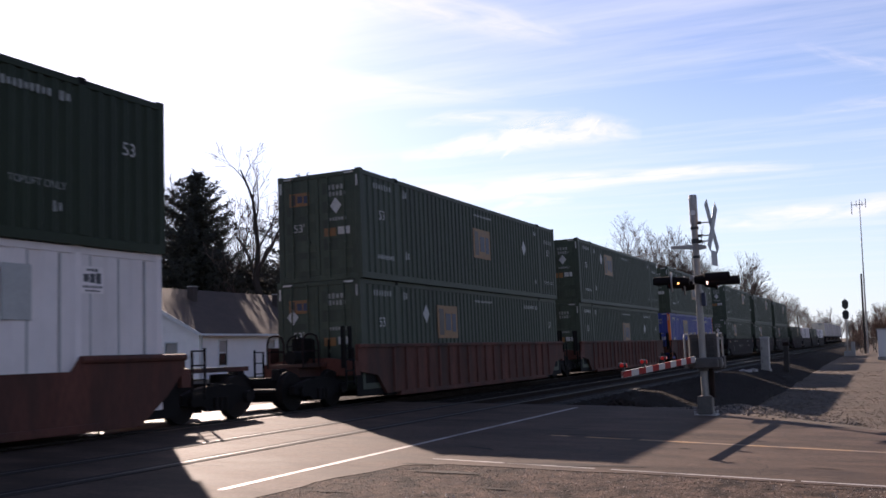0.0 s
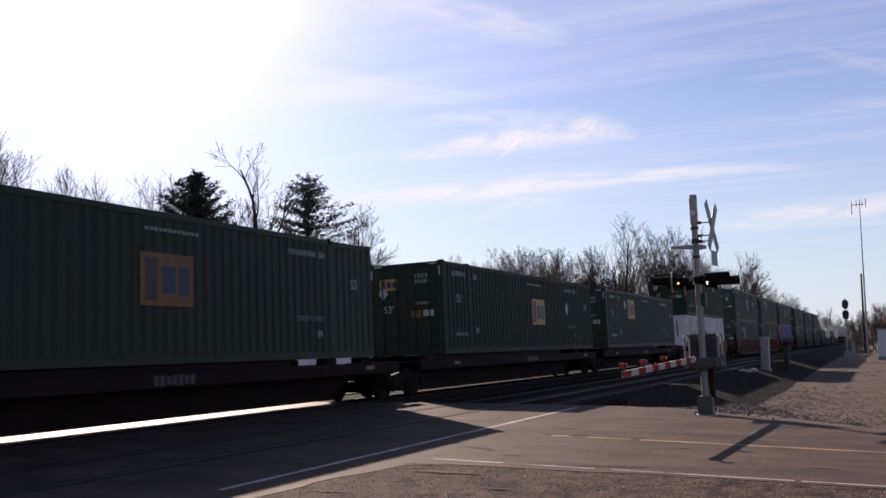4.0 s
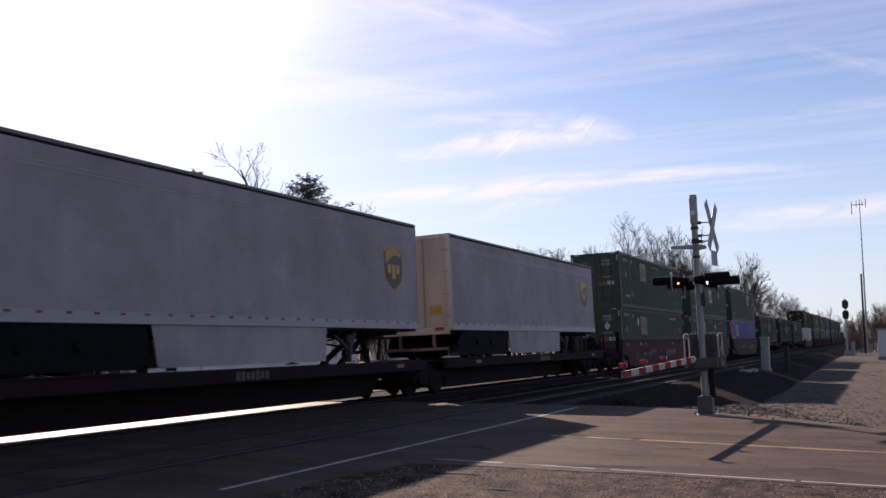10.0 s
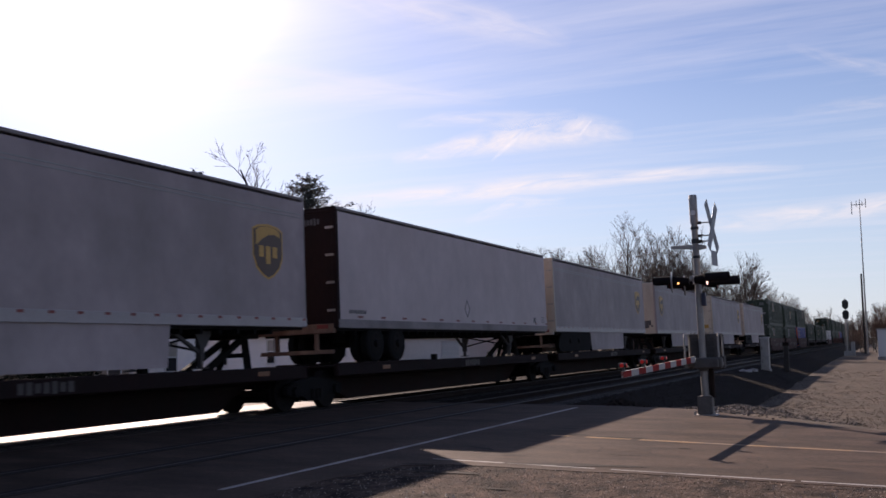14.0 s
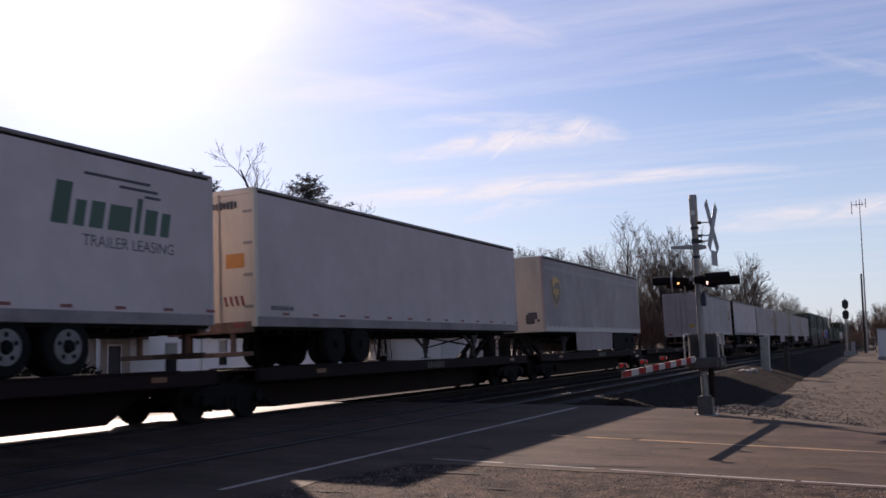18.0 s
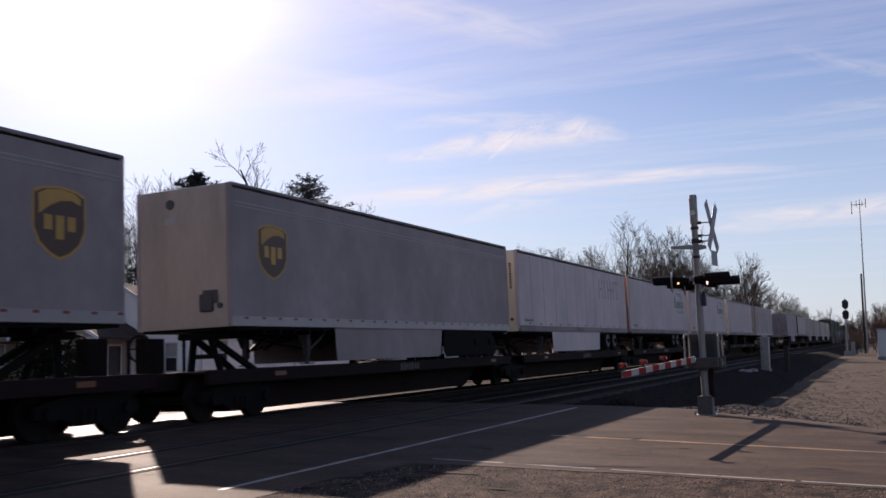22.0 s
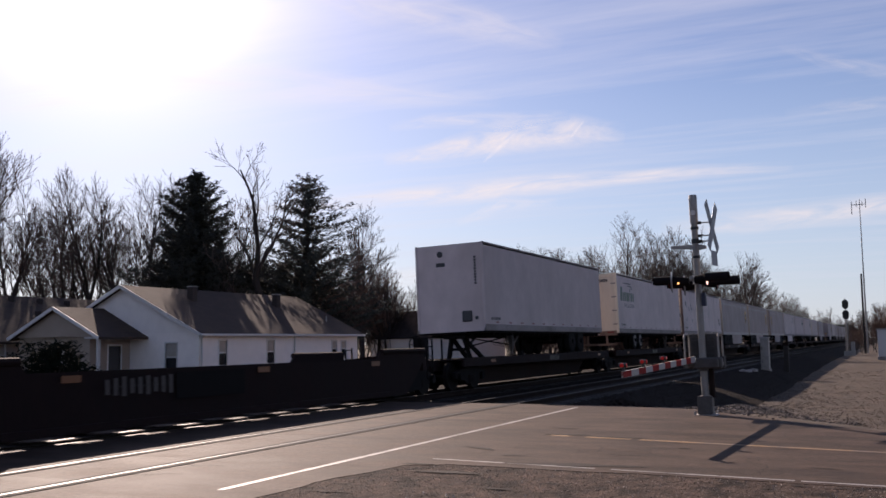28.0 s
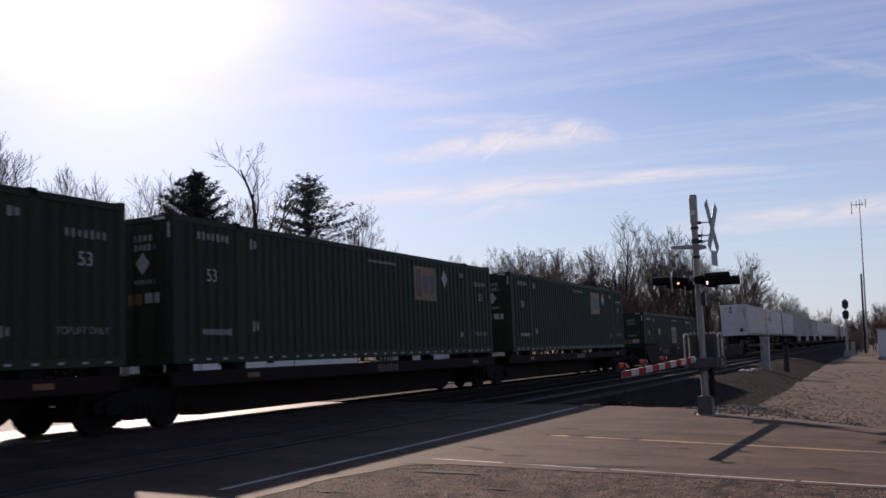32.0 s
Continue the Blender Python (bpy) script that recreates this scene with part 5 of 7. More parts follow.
        for px in (-hl + 3.6, hl - 3.0, 0.5):
            piece("reflector", shared(("car_reflector", 0), plate(0.42, 0.12), M["amber"]), ob, (px, -1.452, 1.02), label="amber reflector strip")
    elif mark:
        if paint == "brown2":
            for i, (u, w) in enumerate(((0.0, 0.58), (0.72, 0.62), (1.48, 0.58), (2.2, 0.55))):
                piece("car_mark", shared(("car_mark", w), lambda bm, w=w: prism(bm, [(0, 0), (w, 0), (w + 0.12, 0.27), (0.12, 0.27)], "y", -0.004, 0), M["worn_stencil"]), ob, (1.75 + u, -1.446, 0.70), label="dull white company word as slanted blocks" if i == 0 else "")
            piece("car_mark", shared("car_swash", lambda bm: prism(bm, [(0, 0), (1.3, 0.05), (2.9, 0.13), (1.3, 0.10), (0.12, 0.09)], "y", -0.004, 0), M["worn_stencil"]), ob, (1.5, -1.446, 0.54))
            for px, c in ((-3.7, 4), (-2.5, 6), (-1.05, 1)):
                piece("small_writing", shared(("car_bars_tall", c), bars(c, 0.13, 0.21, 0.06), M["worn_stencil"]), ob, (px, -1.446, 0.80))
        piece("size_mark", lettering("53", 0.42, M["worn_stencil"]), ob, (-hl + 2.9, -1.446, 0.72 if style != "ribbed" else 1.0), label="white painted number")
        for px, c in ((-1.5, 9), (0.2, 2), (4.4, 5)):
            piece("small_writing", shared(("car_bars", c), bars(c, 0.10, 0.17, 0.06), M["worn_stencil"]), ob, (px, -1.446, 0.95))
        for i, px in enumerate((-hl + 0.9, -hl + 3.8, -hl + 5.0, hl - 4.6, hl - 0.9)):
            piece("reflector", shared(("car_reflector", i % 2), plate(0.42, 0.12), M["amber"] if i % 2 == 0 else M["stencil"]), ob, (px, -1.452, z_top - 0.18), label="amber reflector strip" if i % 2 == 0 else "white reflector strip")
    return on_train(ob, mid, 0.0)


def spine_car(x0, x1, load, truck_rear, truck_front, ends=(False, False), paint="brown", trailer_len=None):
    """One unit of a spine car between x0 and x1: a central girder with load arms, wheel trays and a hitch."""
    mid = (x0 + x1) / 2
    hl = (x1 - x0) / 2
    ob = thing("spine_car", "brown steel spine car with a slim centre girder", "rail car", "rail cars of the train")
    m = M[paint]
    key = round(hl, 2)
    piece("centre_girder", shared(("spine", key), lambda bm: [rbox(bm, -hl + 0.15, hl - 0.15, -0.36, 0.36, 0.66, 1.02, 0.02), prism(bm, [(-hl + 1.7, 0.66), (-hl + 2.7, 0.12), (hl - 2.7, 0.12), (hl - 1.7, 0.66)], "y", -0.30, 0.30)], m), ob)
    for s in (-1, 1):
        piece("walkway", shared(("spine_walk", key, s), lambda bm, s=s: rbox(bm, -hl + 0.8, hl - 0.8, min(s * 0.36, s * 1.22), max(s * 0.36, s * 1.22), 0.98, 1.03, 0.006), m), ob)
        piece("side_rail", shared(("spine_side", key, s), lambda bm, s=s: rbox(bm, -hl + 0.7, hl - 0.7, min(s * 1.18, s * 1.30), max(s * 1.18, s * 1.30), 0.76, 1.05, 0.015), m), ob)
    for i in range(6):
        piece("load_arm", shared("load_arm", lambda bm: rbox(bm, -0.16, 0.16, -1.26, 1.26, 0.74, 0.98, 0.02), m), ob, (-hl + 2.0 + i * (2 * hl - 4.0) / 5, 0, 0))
    for px in (-hl + 3.2, hl - 2.4):
        piece("reflector", shared("spine_reflector", plate(0.42, 0.10), M["amber"]), ob, (px, -1.302, 0.92), label="amber reflector strip")
    piece("small_writing", shared(("car_bars", 7), bars(7, 0.12, 0.18, 0.05), M["ghost_dark"]), ob, (0.4, -1.302, 0.9))
    if load in ("trailer", "turned"):
        sg = -1 if load == "turned" else 1
        hx = hl - (2 * hl - (trailer_len or L53)) / 2 - 1.15
        piece("hitch", shared("hitch", lambda bm: [beam(bm, (0.0, s * 0.42, 1.0), (0.12, s * 0.22, 1.78), 0.13) for s in (-1, 1)] + [beam(bm, (-1.35, s * 0.3, 1.02), (0.0, s * 0.22, 1.7), 0.12) for s in (-1, 1)] + [rbox(bm, -0.3, 0.4, -0.45, 0.45, 1.72, 1.86, 0.02), box(bm, -0.02, 0.1, -0.4, 0.4, 1.3, 1.4)], M["grime"]), ob, (sg * hx, 0, 0), 0 if sg > 0 else 180, "black A-frame trailer hitch")
        for s in (-1, 1):
            piece("wheel_tray", shared(("wheel_tray", s), lambda bm, s=s: [rbox(bm, -2.0, 2.0, min(s * 0.55, s * 1.32), max(s * 0.55, s * 1.32), 1.03, 1.08, 0.01)], m), ob, (-sg * (hx - 2.0), 0, 0))
        for px in (-hl + 7.2, hl - 5.6):
            piece("tie_post", shared("tie_post", lambda bm: rbox(bm, -0.1, 0.1, -0.9, -0.75, 1.03, 1.22, 0.02), M["grime"]), ob, (px, 0, 0))
    elif load in ("box", "open_box"):
        for s in (-1, 1) if load == "box" else ():
            piece("upper_sill", shared(("spine_upper", key, s), lambda bm, s=s: rbox(bm, -hl + 1.0, hl - 6.0, min(s * 1.02, s * 1.26), max(s * 1.02, s * 1.26), 1.04, 1.19, 0.015), m), ob)
        for px in (-L53 / 2 + 0.3, -6.1, 6.1, L53 / 2 - 0.3):
            for s in (-1, 1):
                piece("pedestal", shared(("pedestal", s), lambda bm, s=s: rbox(bm, -0.22, 0.22, min(s * 0.95, s * 1.28), max(s * 0.95, s * 1.28), 1.02, 1.20, 0.015), M["grime"]), ob, (px, 0, 0))
    for tx in (truck_rear, truck_front):
        if tx is not None:
            truck(ob, tx - mid)
    if ends[0]:
        coupling(ob, -hl + 0.6, -1)
        hand_brake(ob, -hl + 0.75)
    if ends[1]:
        coupling(ob, hl - 0.6, 1)
        hand_brake(ob, hl - 0.75)
    return on_train(ob, mid, 0.0)


def hose(x):
    """Brake hoses hanging between two cars."""
    ob = thing("brake_hose", "black rubber brake hose hanging between two rail cars", "hose")

    def make(bm):
        last = None
        for i in range(7):
            u = i / 6
            p = Vector((-0.45 + 0.9 * u, 0.3, 0.75 - 0.42 * math.sin(math.pi * u)))
            if last:
                tube(bm, last, p, 0.028, n=6)
            last = p
    piece("hose", shared("hose", make, M["rubber"]), ob)
    on_train(ob, x, 0.0)


def consist():
    box_z, top_z, deck_z = 0.36, 3.27, 1.2
    rear, front, low = dict(logo_x=-3.05, logo_z=2.0, diamond_x=-4.35), dict(logo_x=2.95, logo_z=2.1, diamond_x=4.3), dict(logo_x=0.15, logo_z=1.6, diamond_x=4.3)
    # leading part of the train, already past the crossing
    for i, x in enumerate((298.0, 280.6, 263.2, 245.8, 228.4)):
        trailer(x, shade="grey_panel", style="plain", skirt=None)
        spine_car(x - 0.6, x + 16.75, "trailer", x - 0.6, x + 17.0 if i == 0 else None)
    for i, x in enumerate((203.5, 184.0, 164.5, 145.0)):
        container(x, box_z, "white" if i % 2 == 0 else "green2", "std" if i % 2 else "panel")
        well_car(x - 1.7, x + 17.8, x, x - 1.65 if i < 3 else x - 1.5, x + 18.0 if i == 0 else None)
    # double stacks
    for i, (x, paint) in enumerate(((122.9, "green2"), (103.4, "green3"), (83.9, "green3"))):
        container(x, box_z, paint, logo="faded", **rear)
        container(x, top_z, "green3", logo="faded", **front)
        well_car(x - 1.7, x + 17.8, x, x - 1.7, x + 17.8 if i == 0 else None, ends=(i == 2, i == 0))
    for i, (x, paint, lo, hi) in enumerate(((60.45, "blue", rear, low), (40.95, "green3", low, rear), (21.40, "green3", dict(logo_x=-2.7, logo_z=1.83, diamond_x=-4.2), low))):
        container(x, box_z, paint, logo="faded", kind=1, **lo)
        container(x, top_z, "green3", logo="faded", **hi)
        well_car(x - 1.7, x + 17.8, x, x - 1.6, x + 17.8 if i == 0 else None, paint="rust_red", style="ribbed", ends=(i == 2, i == 0), label="rust-red ribbed well car carrying stacked containers", z_top=1.46, mark=False)
    # single well car with the white box
    container(-2.22, box_z, "white", "panel")
    container(-2.22, top_z, "green", logo="yellow", kind=1, logo_x=-3.1, logo_z=2.0, diamond_x=3.36)
    well_car(-5.4, 17.7, -2.05, -3.65, 15.9, paint="rust_red", style="low", ends=(True, True), label="rust-red low-sided well car carrying stacked containers", z_top=1.32, mark=False)
    hose(18.0)
    # three boxes on a spine car
    container(-23.0, deck_z, "green2", logo="yellow", kind=1, **rear)
    container(-41.85, deck_z, "green", logo="yellow", kind=1, logo_x=0.75, logo_z=1.5, diamond_x=4.4)
    container(-62.5, deck_z, "green2", logo="faded", kind=1, logo_x=0.15, logo_z=1.6, diamond_x=-4.1)
    spine_car(-24.4, -6.2, "box", -24.35, -7.6, (False, True))
    spine_car(-44.1, -24.4, "box", -44.0, None)
    spine_car(-64.8, -44.1, "box", -63.3, None, (True, False))
    hose(-65.2)
    # three stacked units with smooth brown sides
    stacks = ((-83.70, "blue", "yellow", dict(logo_x=-5.0, logo_z=1.97), "faded", front), (-103.13, "green3", "white", dict(logo_x=-3.15, logo_z=1.98, diamond_x=2.2), "yellow", low), (-122.60, "green3", "faded", rear, "faded", dict(logo_x=-2.9, logo_z=2.1, diamond_x=None)))
    for i, (x, paint, lo, low_at, hi, high_at) in enumerate(stacks):
        container(x, box_z, paint, logo=lo, kind=1 if i == 1 else 2, **low_at)
        container(x, top_z, "green3", logo=hi, **high_at)
        well_car(x - 1.7, x + 17.8 if i else x + 18.1, x, x - 1.7 if i < 2 else x - 1.5, x + 17.7 if i == 0 else None, ends=(i == 2, i == 0), paint="brown2", label="glare-lightened brown well car carrying stacked containers")
    hose(-124.9)
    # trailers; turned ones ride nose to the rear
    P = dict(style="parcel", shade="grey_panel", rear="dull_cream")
    trailer(-143.65, skirt=(5.0, 10.9), **P)
    trailer(-162.10, skirt=(5.0, 11.1), **P)
    trailer(-182.40, skirt=(6.1, 12.0), turned=True, **P)
    trailer(-201.65, skirt=(5.15, 11.2), **P)
    trailer(-218.85, style="plain", shade="white", rear="brown", skirt=None)
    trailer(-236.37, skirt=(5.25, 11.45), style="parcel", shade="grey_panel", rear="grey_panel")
    trailer(-271.20, skirt=(5.9, 12.0), turned=True, **P)
    trailer(-290.55, style="plain", logo="none", shade="white", rear="cream", skirt=None, wheels_at=3.95)
    trailer(-308.10, style="lease", logo="lease", shade="white", rear="white", skirt=None, wheels_at=4.4, turned=True)
    trailer(-325.45, style="lease", logo="lease", shade="white", rear="redrear", skirt=None, wheels_at=4.4, turned=True)
    trailer(-342.50, style="plain", logo="ghost", shade="white", rear="cream", skirt=(5.2, 12.3), posts=11, wheels_at=3.2, turned=True)
    trailer(-359.72, skirt=(5.75, 12.0), turned=True, **P)
    trailer(-378.90, skirt=(5.15, 11.2), **P)
    trailer(-396.15, skirt=(5.15, 11.2), **P)
    trailer(-413.25, style="plain", logo="scars", shade="white", rear="cream", skirt=None, posts=11)
    trailer(-430.47, style="lease", logo="lease", logo_at="rear", shade="white", rear="cream", skirt=None, wheels_at=4.0)
    trailer(-448.36, length=14.63, style="plain", logo="none", shade="white", rear="white", skirt=None, wheels_at=4.1, turned=True)
    T, R = "trailer", "turned"
    spine_car(-144.85, -125.7, T, -144.85, -128.3, (False, True))
    spine_car(-164.1, -144.85, T, -162.7, None, (True, False))
    spine_car(-183.95, -164.3, R, -182.2, -165.9, (True, True))
    spine_car(-202.2, -183.95, T, -202.5, -185.6, (False, True))
    spine_car(-219.6, -202.2, T, -219.6, None)
    spine_car(-237.0, -219.6, T, -237.0, None)
    spine_car(-254.4, -237.0, "empty", -254.4, None)
    spine_car(-272.7, -254.4, R, -270.65, None, (True, False))
    spine_car(-291.2, -272.8, T, -291.2, -274.75, (False, True))
    spine_car(-308.7, -291.2, R, -308.7, None)
    spine_car(-325.9, -308.7, R, -325.9, None)
    spine_car(-342.9, -325.9, R, -342.9, None)
    spine_car(-361.2, -342.9, R, -359.2, None, (True, False))
    spine_car(-379.5, -361.3, T, -379.5, -363.4, (False, True))
    spine_car(-396.6, -379.5, T, -396.6, None)
    spine_car(-413.8, -396.6, T, -413.8, None)
    spine_car(-432.1, -413.8, T, -432.1, None)
    spine_car(-451.0, -432.1, R, -449.3, None, (True, False), trailer_len=14.63)
    for x in (-164.2, -183.95, -272.75, -361.25, -451.4):
        hose(x)
    # empty well car, then a box low in a well
    well_car(-473.0, -451.5, -469.9, -471.4, -453.2, paint="brown", style="low", ends=(True, True), label="empty dark brown well car with patched number panels", z_top=1.30, mark="number")
    hose(-473.4)
    container(-493.30, 0.22, "green", logo="faded", kind=1, logo_x=0.1, logo_z=1.64, diamond_x=-4.2)
    well_car(-496.6, -473.9, -493.30, -495.2, -475.4, paint="brown", style="low", ends=(True, True), label="dull red-brown low-sided well car carrying one container", z_top=1.30, mark="number")
    for x, at in ((-514.20, front), (-532.35, front), (-549.75, rear), (-567.3, front)):
        box_car = container(x, deck_z, "green", logo="faded", **at)
        for i in range(30):
            piece("reflector", shared("tape_dash", plate(0.13, 0.04), M["mark"]), box_car, (-L53 / 2 + 0.5 + i * 0.525, -1.2995, 0.08))
    spine_car(-515.3, -497.0, "open_box", -515.4, -498.9, (False, True))
    spine_car(-533.0, -515.3, "open_box", -532.9, None)
    spine_car(-550.4, -533.0, "open_box", -550.4, None)
    spine_car(-568.2, -550.4, "open_box", -568.0, None)
    hose(-496.8)


consist()


def motions():
    for ob, x, z in TRAIN:
        walk(ob, [(t, train_pose(x, z, t)) for t in (0.0, 8.0, 16.0, 24.0, 32.0)])
    # the wheels roll: one turn of the wheel for each 2.87 m
    steps = round(SECONDS * FPS)
    for side, sets in WHEELSETS.items():
        rows = []
        for k in range(steps + 1):
            t = k / FPS
            rows.append((t, Matrix.Translation((side * 0.89, 0, 0.457)) @ Matrix.Rotation(V * t / 0.457, 4, "Y")))
        walk(sets[0], rows)
        keys = sets[0].animation_data
        for other in sets[1:]:
            other.rotation_mode = "QUATERNION"
            data = other.animation_data_create()
            data.action, data.action_slot = keys.action, keys.action_slot
    for ob, rows in DRIFT:
        walk(ob, rows)
# ---- level crossing gate ----
def crossing_gate():
    ob = thing("crossing_gate", "galvanised level crossing gate with lowered red and white arm", "crossing gate", at=(20.5, 3.5, -0.02))
    ob.matrix_basis = pose(20.5, 3.5, -0.02, -1.4)
    bm = bmesh.new()
    rbox(bm, -0.24, 0.24, -0.24, 0.24, -0.3, 0.02, 0.02)
    part("foundation", bm, M["concrete"], ob, "concrete footing")
    bm = bmesh.new()
    rbox(bm, -0.15, 0.15, -0.15, 0.15, 0.02, 0.40, 0.02)
    part("base_box", bm, M["galv_dark"], ob, "cast junction base")
    for sx in (-1, 1):
        for sy in (-1, 1):
            bm = bmesh.new()
            tube(bm, (sx * 0.195, sy * 0.195, 0.01), (sx * 0.195, sy * 0.195, 0.09), 0.022, n=6)
            part("bolt", bm, M["galv"], ob)
    bm = bmesh.new()
    tube(bm, (0, 0, 0.38), (0, 0, 4.55), 0.074, 0.068, n=18)
    part("mast", bm, M["galv"], ob, "galvanised mast")
    bm = bmesh.new()
    tube(bm, (0, 0, 4.06), (0, 0, 4.58), 0.086, n=18)
    tube(bm, (0, 0, 4.58), (0, 0, 4.67), 0.092, 0.08, n=18)
    part("bell", bm, M["galv"], ob, "bell housing at the mast head")
    bm = bmesh.new()
    tube(bm, (-0.095, 0.0, 4.28), (-0.07, 0.0, 4.28), 0.055, n=14)
    part("bell_mouth", bm, M["trim"], ob, "pale bell mouth")
    bm = bmesh.new()
    tube(bm, (0, 0, 3.62), (0, 0, 3.72), 0.084, n=14)
    tube(bm, (0, 0, 3.30), (0, 0, 3.36), 0.084, n=14)
    tube(bm, (0, 0, 3.92), (0, 0, 3.98), 0.084, n=14)
    part("clamp", bm, M["black"], ob)
    for z in (4.06, 3.78, 3.66):
        bm = bmesh.new()
        beam(bm, (0, -0.06, z), (0.02, -0.36, z), 0.026)
        part("sign_bracket", bm, M["galv"], ob)
        bm = bmesh.new()
        rbox(bm, -0.03, 0.03, -0.15, -0.06, z - 0.03, z + 0.03, 0.008)
        part("clamp", bm, M["black"], ob)
    bm = bmesh.new()
    rbox(bm, -0.10, 0.04, -0.15, -0.06, 2.28, 2.56, 0.01)
    part("junction_box", bm, M["navy"], ob, "small dark blue box on the mast")
    # crossbuck, seen almost edge on
    x = Matrix.Translation((0.02, -0.37, 3.96)) @ Matrix.Rotation(radians(-6), 4, "Z")
    for a in (52, -52):
        bm = bmesh.new()
        rbox(bm, -0.62, 0.62, -0.006, 0.006, -0.115, 0.115, 0.004)
        bmesh.ops.transform(bm, matrix=x @ Matrix.Translation((0, 0.012 if a > 0 else -0.002, 0)) @ Matrix.Rotation(radians(a), 4, "Y"), verts=bm.verts)
        part("crossbuck_blade", bm, M["alu_sign"], ob, "aluminium back of a crossbuck blade")
    bm = bmesh.new()
    rbox(bm, -0.22, 0.22, -0.006, 0.006, -0.16, 0.16, 0.004)
    bmesh.ops.transform(bm, matrix=Matrix.Translation((0.02, -0.37, 3.28)) @ Matrix.Rotation(radians(-6), 4, "Z"), verts=bm.verts)
    part("track_sign", bm, M["alu_sign"], ob, "small plain sign plate below the crossbuck")
    # blade bracket
    bm = bmesh.new()
    prism(bm, [(0.05, 3.50), (0.52, 3.54), (0.52, 3.60), (0.05, 3.60)], "x", -0.05, 0.05)
    prism(bm, [(-0.22, 3.50), (-0.05, 3.48), (-0.05, 3.60), (-0.22, 3.56)], "x", -0.05, 0.05)
    part("junction_arm", bm, M["galv"], ob, "short bracket arm")
    # flashing light units on a cross arm
    bm = bmesh.new()
    tube(bm, (-0.75, 0, 2.86), (0.75, 0, 2.86), 0.035, n=10)
    tube(bm, (0, -0.25, 2.86), (0, 0.25, 2.86), 0.035, n=10)
    tube(bm, (0, 0, 2.76), (0, 0, 2.96), 0.10, n=14)
    part("cross_arm", bm, M["galv"], ob, "cross arm of the flashing lights")
    for lx, d, lit in ((-0.7, -1, True), (0.7, -1, False), (-0.7, 1, False), (0.7, 1, False)):
        lens_y, hood_y, zc = (0.30, 0.75, 2.80) if d < 0 else (0.45, 0.78, 2.78)
        bm = bmesh.new()
        tube(bm, (lx, d * 0.06, zc), (lx, d * lens_y, zc), 0.08, 0.125, n=16)
        u = part("light_unit", bm, M["lamp_black"], ob, "black flashing light housing")
        bm = bmesh.new()
        n = 14
        for i in range(n):
            a, b = math.pi * (-0.12 + 1.24 * i / n), math.pi * (-0.12 + 1.24 * (i + 1) / n)
            q = [(lx + math.cos(k) * 0.128, dd, zc + math.sin(k) * 0.128) for k in (a, b) for dd in (d * lens_y, d * hood_y)]
            vs = [bm.verts.new(p) for p in (q[0], q[1], q[3], q[2])]
            bm.faces.new(vs)
        bmesh.ops.remove_doubles(bm, verts=bm.verts, dist=0.0005)
        bmesh.ops.solidify(bm, geom=bm.faces[:], thickness=0.008)
        part("hood", bm, M["lamp_black"], u)
        bm = bmesh.new()
        tube(bm, (lx, d * (lens_y - 0.01), zc), (lx, d * (lens_y + 0.01), zc), 0.118, n=16)
        part("lens", bm, M["lens_lit"] if lit else M["lens_dark"], u, "red lens")
        # dished background disc, its pale back to the road
        bm = bmesh.new()
        r = 0.22 if d > 0 else 0.16
        tube(bm, (0, 0, 0), (0, d * 0.02, 0), r, r * 0.97, n=24)
        tube(bm, (0, -d * 0.012, 0), (0, 0, 0), r * 0.9, r, n=24)
        bmesh.ops.transform(bm, matrix=Matrix.Translation((lx, d * (lens_y - 0.04), zc)) @ Matrix.Rotation(radians(9), 4, "Z"), verts=bm.verts)
        part("background_disc", bm, M["galv"] if d > 0 else M["lamp_black"], u)
        if d > 0 and lx < 0:
            bm = bmesh.new()
            tube(bm, (lx - 0.115, 0.26, 2.745), (lx - 0.095, 0.26, 2.745), 0.022, n=10)
            part("side_light", bm, M["lens_amber"], u, "small lit side light")
    # mechanism with counterweights
    bm = bmesh.new()
    rbox(bm, 0.09, 0.48, -0.29, 0.29, 1.14, 1.70, 0.04, 2)
    mech = part("mechanism", bm, M["leg_grey"], ob, "grey gate mechanism box")
    bm = bmesh.new()
    rbox(bm, 0.06, 0.09, -0.24, 0.24, 1.22, 1.62, 0.01)
    part("cover", bm, M["leg_grey"], mech)
    for k in range(7):
        bm = bmesh.new()
        tube(bm, (0.12, -0.24 + 0.08 * k, 1.69), (0.12, -0.24 + 0.08 * k, 1.735), 0.022, n=6)
        part("bolt", bm, M["galv"], mech)
    for k in (1.28, 1.42, 1.56):
        part("cover_rib", rbox(bmesh.new(), 0.045, 0.062, -0.22, 0.22, k - 0.012, k + 0.012, 0.005), M["leg_grey"], mech)
    # guard rods round the mechanism
    for sy in (-0.34, 0.36):
        bm = bmesh.new()
        pts = [Vector((-0.05, sy, 1.06)), Vector((-0.05, sy, 1.60)), Vector((0.02, sy, 1.70)), Vector((0.42, sy, 1.70)), Vector((0.50, sy, 1.60)), Vector((0.50, sy, 1.06))]
        for p, q in zip(pts, pts[1:]):
            tube(bm, p, q, 0.021, n=8)
        part("guard_rod", bm, M["galv"], ob, "bent galvanised guard rod")
    for sy in (-0.33, 0.33):
        bm = bmesh.new()
        rbox(bm, -0.34, 0.60, sy - 0.025, sy + 0.025, 1.00, 1.15, 0.015)
        w = part("counterweight_arm", bm, M["galv_dark"], ob, "counterweight arm")
        bm = bmesh.new()
